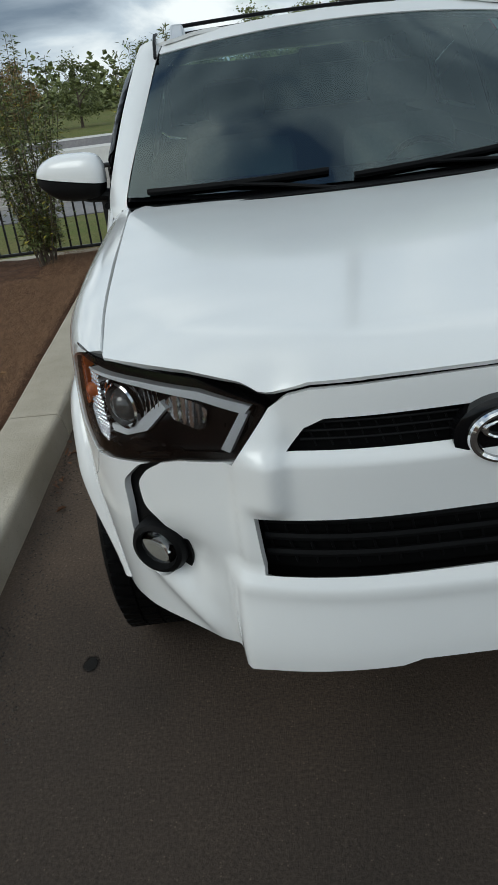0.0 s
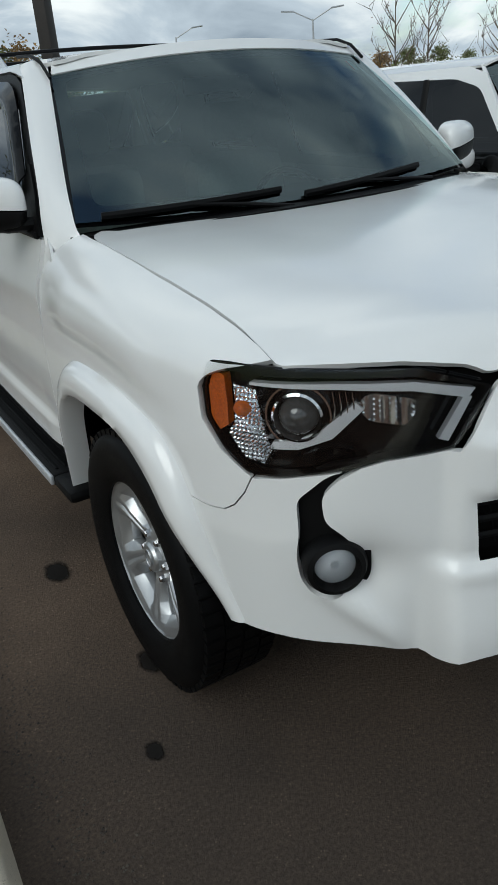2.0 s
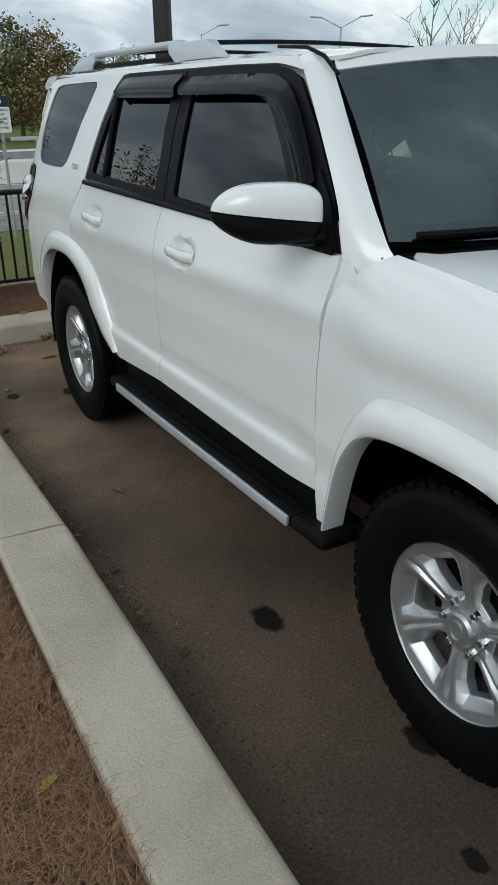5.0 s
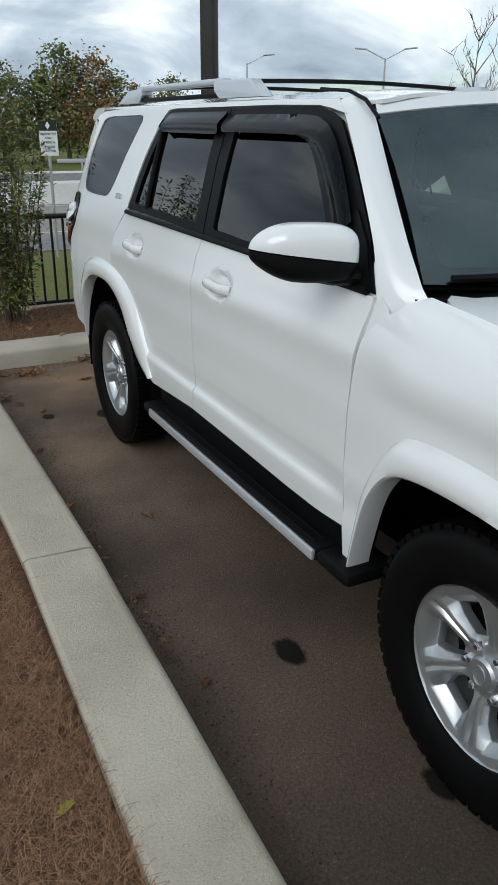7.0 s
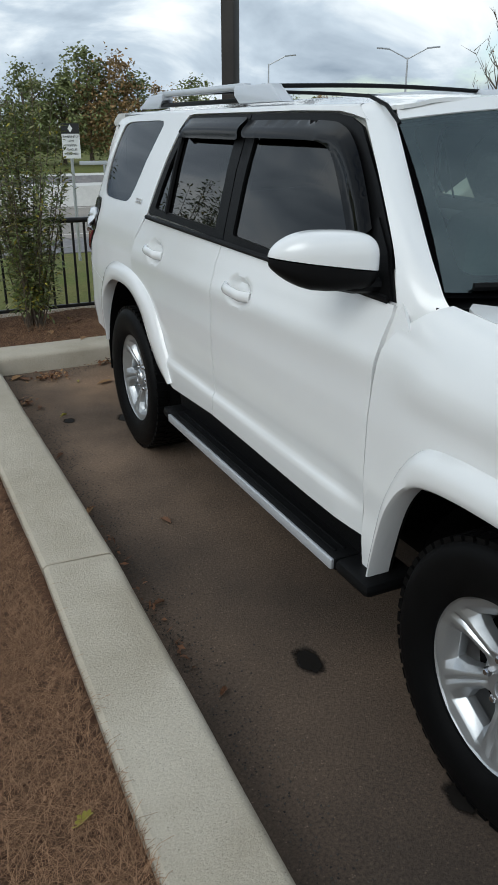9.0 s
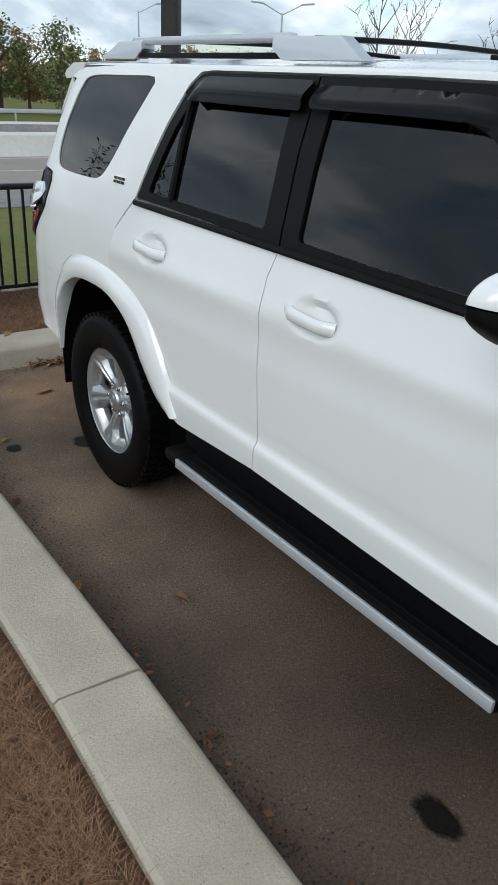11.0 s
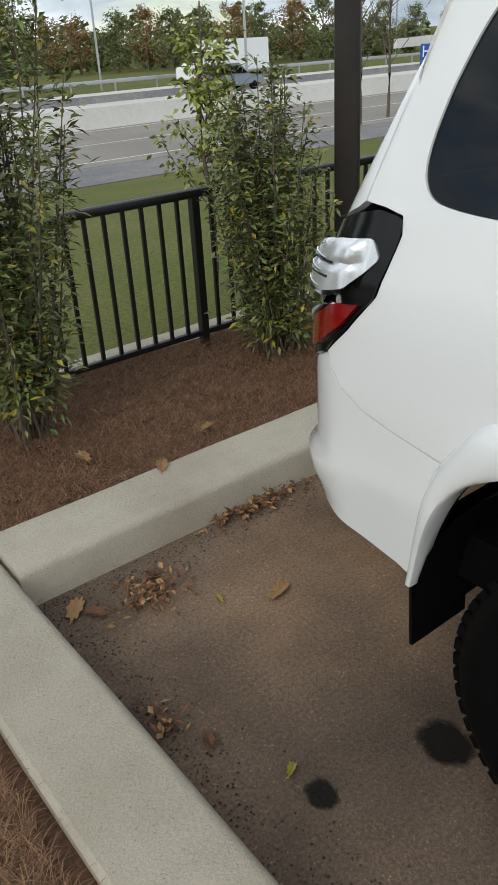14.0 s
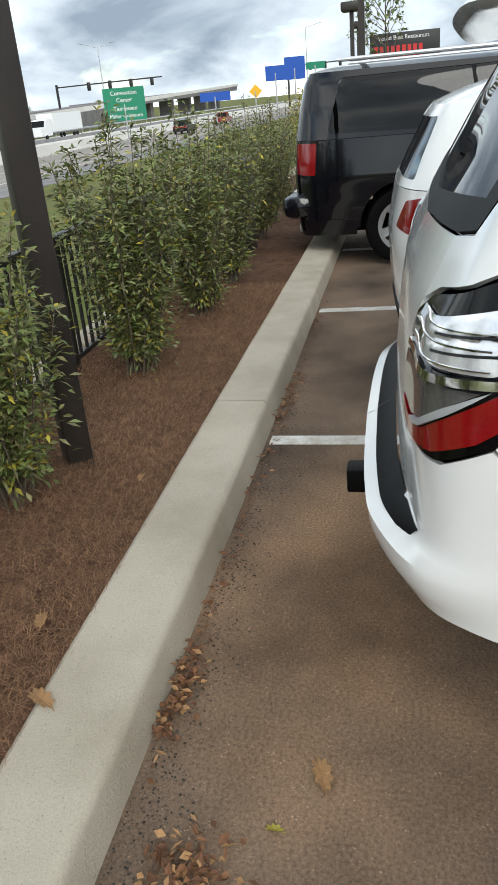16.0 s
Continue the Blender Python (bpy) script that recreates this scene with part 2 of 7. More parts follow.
M_LEAF_OLIVE = mat("olive_leaf", (0.175, 0.168, 0.070), 0.45, vary=0.55, grain=0.15, scale=40)
M_LEAF_YEL = mat("yellow_leaf", (0.34, 0.29, 0.04), 0.55, vary=0.35, grain=0.1)
M_LEAF_BROWN = mat("dead_leaf", (0.16, 0.070, 0.030), 0.75, vary=0.5, grain=0.3, scale=60)
M_LEAF_TAN = mat("tan_leaf", (0.36, 0.20, 0.085), 0.75, vary=0.25, grain=0.25, scale=60)
M_BARK = mat("bark", (0.13, 0.10, 0.075), 0.9, grain=0.35, scale=40, bump=0.6, bump_scale=60)
M_FAR_GREEN = mat("far_foliage", (0.16, 0.18, 0.065), 0.8, vary=0.5, grain=0.2, scale=3)
M_FAR_RUST = mat("far_autumn_foliage", (0.27, 0.17, 0.07), 0.8, vary=0.45, grain=0.2, scale=3)
M_ROAD = mat("road_concrete", (0.30, 0.27, 0.235), 0.9, color2=(0.25, 0.225, 0.20), spot_scale=0.25, grain=0.15, scale=8, spec=0.3)
M_SHOULDER = mat("worn_shoulder", (0.17, 0.165, 0.17), 0.9, color2=(0.24, 0.22, 0.21), spot_scale=0.6, grain=0.25, scale=6)
M_LANES = mat("white_concrete", (0.66, 0.64, 0.60), 0.9, color2=(0.56, 0.54, 0.50), spot_scale=0.15, grain=0.08, scale=5)
M_PAINT = mat("road_paint", (0.72, 0.70, 0.66), 0.75, color2=(0.52, 0.47, 0.40), spot_scale=9, grain=0.2, scale=60)
M_STEEL = mat("galvanised_steel", (0.45, 0.46, 0.47), 0.45, metal=0.6, grain=0.1, scale=20)
M_GREEN_SIGN = mat("green_sign", (0.01, 0.22, 0.12), 0.4, grain=0.05)
M_BLUE_SIGN = mat("blue_sign", (0.01, 0.08, 0.42), 0.4, grain=0.05)
M_ORANGE = mat("orange_sign", (0.95, 0.10, 0.02), 0.45, grain=0.06)
M_SIGN_WHITE = mat("sign_white", (0.78, 0.78, 0.78), 0.5, grain=0.03)
M_SIGN_BLACK = mat("sign_black", (0.015, 0.015, 0.016), 0.5, grain=0.1)
M_LED = mat("led_red", (0.6, 0.03, 0.03), 0.5, grain=0.1)
M_CARBLUE = mat("slate_blue_paint", (0.20, 0.24, 0.30), 0.25, coat=0.8, grain=0.03)
M_CARRED = mat("dark_red_paint", (0.25, 0.015, 0.02), 0.25, coat=0.8, grain=0.03)


# ---- mesh helpers ----
def finish(name, bm, material, smooth=35):
    me = bpy.data.meshes.new(name)
    bm.to_mesh(me)
    bm.free()
    me.materials.append(material)
    if smooth:
        me.shade_smooth()
        me.set_sharp_from_angle(angle=radians(smooth))
    return me


def thing(name, bm, material, label, category, group="", kind="", smooth=35):
    return tagged(new(name, finish(name, bm, material, smooth)), label, category, group, kind)


def empty(name, place, label, category, group=""):
    ob = new(name)
    ob.matrix_world = Matrix.Translation(place)
    ob.empty_display_size = 0.1
    return tagged(ob, label, category, group)


def place_of(ob):
    m = ob.matrix_basis
    return (place_of(ob.parent) @ ob.matrix_parent_inverse @ m) if ob.parent else m.copy()


def part(name, bm, material, parent, label="", smooth=35):
    """One mesh in world coordinates under a thing or a part."""
    ob = new(name, finish(name, bm, material, smooth))
    ob.parent = parent
    ob.matrix_parent_inverse = place_of(parent).inverted()
    if label:
        tagged(ob, label)
    return ob


def mirrored(bm):
    out = bm.copy()
    for v in out.verts:
        v.co.x = -v.co.x
    bmesh.ops.reverse_faces(out, faces=out.faces)
    return out


def both(name, bm, material, parent, label="", smooth=35):
    """The part and its twin on the other side of the car."""
    twin = mirrored(bm)
    return part(name, bm, material, parent, label, smooth), part(name, twin, material, parent, label, smooth)


def add_box(bm, lo, hi, bevel=0.0, m=None):
    r = bmesh.ops.create_cube(bm, size=1.0)
    vs = r["verts"]
    lo, hi = Vector(lo), Vector(hi)
    for v in vs:
        v.co = Vector(((v.co.x + 0.5) * (hi.x - lo.x) + lo.x, (v.co.y + 0.5) * (hi.y - lo.y) + lo.y, (v.co.z + 0.5) * (hi.z - lo.z) + lo.z))
    if bevel:
        es = list({e for v in vs for e in v.link_edges})
        g = bmesh.ops.bevel(bm, geom=es, offset=bevel, segments=2, affect="EDGES", profile=0.5)
        vs = list({v for f in g["faces"] for v in f.verts} | {v for v in vs if v.is_valid})
    if m is not None:
        bmesh.ops.transform(bm, matrix=m, verts=vs)
    return bm


def box(lo, hi, bevel=0.0, m=None):
    return add_box(bmesh.new(), lo, hi, bevel, m)


def add_lathe(bm, profile, m, seg=48, close=False):
    """Rings of (radius, height) about the local z, laid by the matrix m."""
    rings = []
    for r, h in profile:
        rings.append([bm.verts.new(m @ Vector((r * math.cos(a), r * math.sin(a), h))) for a in (2 * math.pi * k / seg for k in range(seg))])
    pairs = list(zip(rings, rings[1:])) + ([(rings[-1], rings[0])] if close else [])
    for a, b in pairs:
        for k in range(seg):
            bm.faces.new((a[k], a[(k + 1) % seg], b[(k + 1) % seg], b[k]))
    if not close:
        for ring, flip in ((rings[0], True), (rings[-1], False)):
            bm.faces.new(ring[::-1] if flip else ring)
    return bm


def lathe(profile, m, seg=48, close=False):
    return add_lathe(bmesh.new(), profile, m, seg, close)


def add_tube(bm, pts, radius, seg=8, flat=1.0, taper=None):
    pts = [Vector(p) for p in pts]
    rings = []
    for i, p in enumerate(pts):
        d = (pts[min(i + 1, len(pts) - 1)] - pts[max(i - 1, 0)]).normalized()
        side = d.cross(Vector((0, 0, 1)))
        side = side.normalized() if side.length > 1e-4 else Vector((1, 0, 0))
        upv = side.cross(d)
        r = radius if taper is None else radius + (taper - radius) * i / (len(pts) - 1)
        rings.append([bm.verts.new(p + (side * math.cos(a) + upv * (math.sin(a) * flat)) * r) for a in (2 * math.pi * k / seg for k in range(seg))])
    for a, b in zip(rings, rings[1:]):
        for k in range(seg):
            bm.faces.new((a[k], a[(k + 1) % seg], b[(k + 1) % seg], b[k]))
    bm.faces.new(rings[0][::-1]), bm.faces.new(rings[-1])
    return bm


def tube(pts, radius, seg=8, flat=1.0, taper=None):
    return add_tube(bmesh.new(), pts, radius, seg, flat, taper)


def catmull(pts, n=8):
    p = np.array(pts, float)
    p = np.vstack([2 * p[0] - p[1], p, 2 * p[-1] - p[-2]])
    out = []
    for i in range(1, len(p) - 2):
        a, b, c, d = p[i - 1], p[i], p[i + 1], p[i + 2]
        for k in range(n):
            t = k / n
            out.append(0.5 * (2 * b + (c - a) * t + (2 * a - 5 * b + 4 * c - d) * t * t + (3 * b - a - 3 * c + d) * t**3))
    out.append(p[-2])
    return [tuple(float(w) for w in v) for v in out]


def rounded(pts, r):
    """The closed outline with its corners rounded to the radius r."""
    out = []
    n = len(pts)
    for i in range(n):
        a, b, c = (np.array(pts[(i + k) % n], float) for k in (-1, 0, 1))
        la, lc = np.linalg.norm(a - b), np.linalg.norm(c - b)
        q = min(r, 0.45 * la, 0.45 * lc)
        s, e = b + (a - b) / la * q, b + (c - b) / lc * q
        for t in np.linspace(0, 1, 6):
            out.append(tuple((1 - t) ** 2 * s + 2 * t * (1 - t) * b + t * t * e))
    return out


def dense(pts, step):
    out = []
    for a, b in zip(pts, pts[1:] + pts[:1]):
        n = max(1, int(math.ceil(math.dist(a, b) / step)))
        out += [(a[0] + (b[0] - a[0]) * k / n, a[1] + (b[1] - a[1]) * k / n) for k in range(n)]
    return out


def in_poly(q, poly):
    p = np.array(poly)
    x, y = q[:, 0][:, None], q[:, 1][:, None]
    a, b = p, np.roll(p, -1, 0)
    cross = ((a[:, 1] > y) != (b[:, 1] > y)) & (x < (b[:, 0] - a[:, 0]) * (y - a[:, 1]) / (b[:, 1] - a[:, 1] + 1e-12) + a[:, 0])
    return cross.sum(1) % 2 == 1


def patch(f, outline, holes=(), step=0.04, thick=0.012, out=None, bare=None):
    """A curved panel: the outline (with holes) in the plane of f's two arguments, laid on the surface f and turned in at its edges."""
    from mathutils.geometry import delaunay_2d_cdt
    loops = [dense(list(outline), step)] + [dense(list(h), step) for h in holes]
    verts, edges = [], []
    for lp in loops:
        k = len(verts)
        verts += lp
        edges += [(k + i, k + (i + 1) % len(lp)) for i in range(len(lp))]
    o = np.array(loops[0])
    gx, gy = np.meshgrid(np.arange(o[:, 0].min(), o[:, 0].max(), step), np.arange(o[:, 1].min(), o[:, 1].max(), step * 0.87))
    gx = gx + (np.arange(gx.shape[0]) % 2)[:, None] * step / 2
    g = np.c_[gx.ravel(), gy.ravel()]
    ok = in_poly(g, loops[0])
    for lp in loops[1:]:
        ok &= ~in_poly(g, lp)
    g = g[ok]
    edge_pts = np.array(verts)
    if len(g):
        g = g[np.sqrt(((g[:, None] - edge_pts[None]) ** 2).sum(-1)).min(1) > 0.5 * step]
    verts += [tuple(v) for v in g]
    vs, _, fs, *_ = delaunay_2d_cdt([Vector(v) for v in verts], edges, [], 0, 1e-5)
    vs = np.array([(v.x, v.y) for v in vs])
    fs = np.array(fs)
    mid_ = vs[fs].mean(1)
    keep = in_poly(mid_, loops[0])
    for lp in loops[1:]:
        keep &= ~in_poly(mid_, lp)
    fs = fs[keep]
    bm = bmesh.new()
    used = {}
    for i in sorted(set(fs.ravel().tolist())):
        used[i] = bm.verts.new(f(vs[i][0], vs[i][1]))
    for a, b, c in fs.tolist():
        bm.faces.new((used[a], used[b], used[c]))
    bm.normal_update()
    if out is not None:
        c = mid_[keep][0]
        bm.faces.ensure_lookup_table()
        total = sum((fc.normal.dot(out(fc.calc_center_median())) for fc in bm.faces), 0.0)
        if total < 0:
            bmesh.ops.reverse_faces(bm, faces=bm.faces)
            bm.normal_update()
    if thick:
        rim = [e for e in bm.edges if len(e.link_faces) == 1]
        low = {}
        for v in {v for e in rim for v in e.verts}:
            low[v] = bm.verts.new(v.co - v.normal * thick)
        for e in rim:
            a, b = e.verts
            if bare and bare(a.co) and bare(b.co):
                continue
            lp = e.link_loops[0]
            if lp.vert != a:
                a, b = b, a
            bm.faces.new((b, a, low[a], low[b]))
        bmesh.ops.delete(bm, geom=[v for v in bm.verts if not v.link_faces], context="VERTS")
    return bm


def ruled(a, b, bulge=0.0, rows=6, out=(0, 0, 1)):
    """A sheet between two curves of equally many points, bulged outwards."""
    bm = bmesh.new()
    grid = []
    o = Vector(out)
    for p, q in zip(a, b):
        p, q = Vector(p), Vector(q)
        grid.append([bm.verts.new(p.lerp(q, k / rows) + o * bulge * math.sin(math.pi * k / rows)) for k in range(rows + 1)])
    for r, s in zip(grid, grid[1:]):
        for k in range(rows):
            bm.faces.new((r[k], r[k + 1], s[k + 1], s[k]))
    bm.normal_update()
    if sum(fc.normal.dot(o) for fc in bm.faces) < 0:
        bmesh.ops.reverse_faces(bm, faces=bm.faces)
    return bm


def ss(a, b, x):
    t = min(1.0, max(0.0, (x - a) / (b - a)))
    return t * t * (3 - 2 * t)


class Shell:
    """The skin of a car's half: a plan curve from the nose's middle round to the tail's middle, and an inset by height."""

    def __init__(self, plan, heights, insets, rake=0.0):
        self.rake = rake
        self.c = np.array(catmull(plan, 24))
        self.u = np.r_[0, np.cumsum(np.linalg.norm(np.diff(self.c, axis=0), axis=1))]
        t = np.gradient(self.c, self.u, axis=0)
        self.t = t / np.linalg.norm(t, axis=1)[:, None]
        self.h, self.d = heights, insets

    def at(self, u, z, off=0.0):
        u = float(u)
        x, y = np.interp(u, self.u, self.c[:, 0]), np.interp(u, self.u, self.c[:, 1])
        tx, ty = np.interp(u, self.u, self.t[:, 0]), np.interp(u, self.u, self.t[:, 1])
        d = np.interp(z, self.h, self.d) + off
        lean = self.rake * max(0.0, z - 1.15) * ss(4.85, 5.15, u) if self.rake else 0.0
        return Vector((-(x + ty * d), y - tx * d - lean, float(z)))

    def y(self, y):
        return float(np.interp(y, self.c[:, 1], self.u))

    def side(self, pts):
        return [(self.y(a), b) for a, b in pts]

    def skin(self, off=0.0):
        if callable(off):
            return lambda u, z: self.at(u, z, off(u, z))
        return lambda u, z: self.at(u, z, off)

    def inset(self, x, y):
        """How far a place lies inside the plan curve, and where along it."""
        q = np.array([abs(x), y])
        i = int(np.argmin(((self.c - q) ** 2).sum(1)))
        n = np.array([self.t[i, 1], -self.t[i, 0]])
        return float(-(q - self.c[i]) @ n), float(self.u[i])


def away(cy):
    """Outwards from a car's middle, for turning panels the right way round."""
    return lambda p: Vector((p.x, (p.y - cy) * 0.35, 0.0))


def up_out(p):
    return Vector((0, 0, 1))


# ---- ground ----
def slab_ground():
    """One sheet from the bay to the horizon: level lot, then a grass bank down to the roads."""
    ys = [-300, -60, -20, -8, -3, 0, 3, 6.05, 7, 9, 12, 15, 18, 21, 24, 27, 60, 140, 400, 900, 2500]
    xs = [-2500, -800, -300, -120, -60, -30, -15, -6, 0, 6, 15, 30, 60, 120, 300, 800, 2500]
    bm = bmesh.new()

    def h(x, y):
        drop = -2.2 * ss(7.0, 25.0, y)
        return -0.03 + drop
    grid = [[bm.verts.new((x, y, h(x, y))) for x in xs] for y in ys]
    for a, b in zip(grid, grid[1:]):
        for k in range(len(xs) - 1):
            bm.faces.new((a[k], a[k + 1], b[k + 1], b[k]))
    return bm


thing("ground", slab_ground(), M_GRASS, "mown green grass bank sloping down to the highway", "grass", kind="structure", smooth=60)


def sheet(lo, hi, z, nx=1, ny=1, rough=0.0, seed=0):
    bm = bmesh.new()
    g = [[bm.verts.new((lo[0] + (hi[0] - lo[0]) * i / nx, lo[1] + (hi[1] - lo[1]) * j / ny,
                        z + rough * noise.noise((i * 0.7 + seed, j * 0.7, seed * 1.3)))) for i in range(nx + 1)] for j in range(ny + 1)]
    for a, b in zip(g, g[1:]):
        for k in range(nx):
            bm.faces.new((a[k], a[k + 1], b[k + 1], b[k]))
    low = [bm.verts.new((x, y, z - 0.15)) for x, y in ((lo[0], lo[1]), (hi[0], lo[1]), (hi[0], hi[1]), (lo[0], hi[1]))]
    bm.faces.new(low[::-1])
    return bm


KX, KY = -1.40, 4.43          # feet of the side kerb and of the rear kerb
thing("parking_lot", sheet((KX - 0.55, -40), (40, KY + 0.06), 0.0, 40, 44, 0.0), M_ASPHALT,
      "dark brown-grey asphalt parking bay with silt, painted-in light to the rear, and oil stains", "asphalt", kind="structure")
thing("side_bed", sheet((-9, -40), (KX - 0.24, 4.75), 0.095, 90, 90, 0.03, 3), M_MULCH, "reddish brown pine straw bed beside the kerb", "planting bed", kind="structure", smooth=60)
thing("rear_bed", sheet((-9, 4.66), (16, 5.90), 0.095, 160, 14, 0.03, 7), M_MULCH, "reddish brown pine straw bed behind the kerb", "planting bed", kind="structure", smooth=60)


def kerb(length, m):
    """A length of kerb along local x: battered face, rounded nose, level top."""
    prof = [(-0.0, -0.1), (0.0, 0.0), (0.022, 0.095)] + [(0.022 + 0.035 * (1 - math.cos(a)), 0.095 + 0.035 * math.sin(a)) for a in np.linspace(0.3, math.pi / 2, 5)] + [(0.285, 0.136), (0.30, 0.125), (0.305, -0.1)]
    bm = bmesh.new()
    n = max(2, int(length / 0.12))
    rows = []
    for i in range(n + 1):
        x = 0.007 + (length - 0.014) * i / n
        rows.append([bm.verts.new(m @ Vector((x, y + 0.003 * noise.noise((x * 2.1, y * 5, length)), z + (0.003 * noise.noise((x * 1.7, 3, length)) if z > 0.05 else 0)))) for y, z in prof])
    for a, b in zip(rows, rows[1:]):
        for k in range(len(prof) - 1):
            bm.faces.new((a[k], b[k], b[k + 1], a[k + 1]))
    bm.faces.new(rows[0]), bm.faces.new(rows[-1][::-1])
    return bm


LAB_KERB = "pale weathered concrete kerb with a rounded nose"
for x0, x1 in ((KX - 0.02, 1.49), (1.49, 4.53), (4.53, 7.6), (7.6, 10.7), (10.7, 16)):
    thing("kerb", kerb(x1 - x0, Matrix.Translation((x0, KY, 0))), M_KERB, LAB_KERB + " behind the bay", "kerb", "kerb stones", "structure")
turned = Matrix.Rotation(radians(90), 4, "Z")
for y0, y1, bend, x0 in ((1.48, KY + 0.30, 0, KX), (-1.56, 1.48, -1.7, KX - 0.09), (-4.6, -1.56, -3, KX - 0.25), (-8, -4.6, -3, KX - 0.43)):
    thing("kerb", kerb(y1 - y0, Matrix.Translation((x0, y0, 0)) @ Matrix.Rotation(radians(bend), 4, "Z") @ turned), M_KERB, LAB_KERB + " beside the bay", "kerb", "kerb stones", "structure")
for x in (1.225, 3.665, 6.1, 8.55):
    thing("parking_line", box((x, -0.8, -0.01), (x + 0.10, KY - 0.02, 0.004)), M_PAINT, "worn white painted parking line", "parking line", "parking lines", "structure", 0)


def stain_material():
    """Soaked-in oil with a soft, ragged rim; the disc is one unit wide in its own space."""
    m = mat("oil_stain", (0.0095, 0.0075, 0.006), 0.7, grain=0.4, scale=6, spec=0.2)
    n, l = m.node_tree.nodes, m.node_tree.links
    c, tex, ln = n.new("ShaderNodeTexCoord"), n.new("ShaderNodeTexNoise"), n.new("ShaderNodeVectorMath")
    ln.operation = "LENGTH"
    tex.inputs["Scale"].default_value, tex.inputs["Detail"].default_value = 2.2, 6.0
    l.new(c.outputs["Object"], tex.inputs["Vector"])
    l.new(c.outputs["Object"], ln.inputs[0])
    add = n.new("ShaderNodeMath")
    add.operation = "MULTIPLY_ADD"
    add.inputs[1].default_value = 0.55
    l.new(tex.outputs["Fac"], add.inputs[0])
    l.new(ln.outputs["Value"], add.inputs[2])
    r = n.new("ShaderNodeMapRange")
    r.inputs["From Min"].default_value, r.inputs["From Max"].default_value = 0.86, 1.12
    r.inputs["To Min"].default_value, r.inputs["To Max"].default_value = 0.94, 0.0
    l.new(add.outputs[0], r.inputs["Value"])
    l.new(r.outputs[0], n["Principled BSDF"].inputs["Alpha"])
    return m


M_OIL = stain_material()
for x, y, rx, ry in ((-0.99, 0.722, 0.062, 0.085), (-1.051, -0.288, 0.034, 0.042), (-0.83, 3.225, 0.085, 0.085), (-1.167, 3.320, 0.05, 0.05), (-0.734, -1.113, 0.04, 0.04), (-0.91, 0.05, 0.05, 0.07)):
    bm = bmesh.new()
    bmesh.ops.create_circle(bm, cap_ends=True, segments=24, radius=1.3)
    ob = thing("oil_stain", bm, M_OIL, "dark dried oil spot on the asphalt", "oil stain", "oil stains", "structure", 0)
    ob.matrix_world = Matrix.Translation((x, y, 0.003)) @ Matrix.Diagonal((rx, ry * 1.12, 1, 1))

# ---- the white SUV ----
SUV = Shell([(0, -0.885), (0.25, -0.875), (0.435, -0.835), (0.58, -0.765), (0.70, -0.680), (0.803, -0.578), (0.866, -0.450), (0.898, -0.28), (0.908, -0.05),
             (0.905, 0.6), (0.905, 1.5), (0.905, 2.4), (0.903, 2.9), (0.902, 3.25), (0.899, 3.45), (0.884, 3.595), (0.80, 3.705), (0.60, 3.745), (0.35, 3.767), (0, 3.775)],
            [0.2, 0.35, 0.5, 0.7, 0.9, 1.05, 1.15, 1.2, 1.28, 1.5, 1.69, 1.76], [-0.06, -0.035, -0.02, 0, 0, -0.012, -0.03, -0.043, -0.062, -0.128, -0.198, -0.235], 0.25)
suv = empty("suv", (0, 1.4, 0), "white four-door off-road estate car with black trim and silver wheels", "car")
OUT = away(1.4)
at_mid = lambda co: abs(co.x) < 0.003
Y = SUV.y
REAR = float(SUV.u[-1])                       # the middle of the tail

F_IN = catmull([(0.525, 0.42), (0.50, 0.50), (0.44, 0.66), (0.37, 0.77), (0.28, 0.818), (0.09, 0.835), (-0.10, 0.825), (-0.22, 0.765), (-0.31, 0.65), (-0.38, 0.53), (-0.43, 0.425)], 6)
F_OUT = catmull([(0.545, 0.42), (0.50, 0.58), (0.435, 0.78), (0.37, 0.88), (0.28, 0.92), (0.08, 0.928), (-0.11, 0.912), (-0.25, 0.88), (-0.335, 0.80), (-0.38, 0.70), (-0.42, 0.58), (-0.475, 0.43)], 6)
R_IN = catmull([(2.23, 0.52), (2.35, 0.585), (2.46, 0.72), (2.56, 0.82), (2.73, 0.887), (2.95, 0.895), (3.09, 0.865), (3.20, 0.785), (3.265, 0.65), (3.31, 0.48)], 6)
R_OUT = catmull([(2.19, 0.535), (2.28, 0.70), (2.38, 0.84), (2.50, 0.92), (2.71, 0.975), (2.95, 0.988), (3.08, 0.975), (3.16, 0.945), (3.20, 0.90), (3.265, 0.80), (3.30, 0.66), (3.335, 0.48)], 6)


def bumper_off(u, z):
    chin = (0.040 + 0.040 * ss(0.67, 0.44, z)) * ss(0.595, 0.515, u) * ss(0.675, 0.62, z)
    bar = 0.022 * ss(0.52, 0.44, u) * ss(0.79, 0.82, z) * ss(0.945, 0.92, z)
    step_ = 0.022 * ss(0.550, 0.505, u) * ss(0.60, 0.68, z) * ss(1.03, 0.93, z) * (1 - ss(0.44, 0.40, u) * ss(0.79, 0.82, z))      # grille frame stands proud of the sides
    dish = -0.03 * math.exp(-(((u - 0.70) / 0.085) ** 2 + ((z - 0.63) / 0.075) ** 2))
    d = abs((u - 0.80) * 0.64 - (z - 0.585) * 0.77)                  # ridge from under the fog lamp down to the chin
    ridge = 0.017 * math.exp(-(d / 0.032) ** 2) * ss(0.87, 0.78, u) * ss(0.58, 0.66, u)
    return chin + bar + step_ + dish + ridge


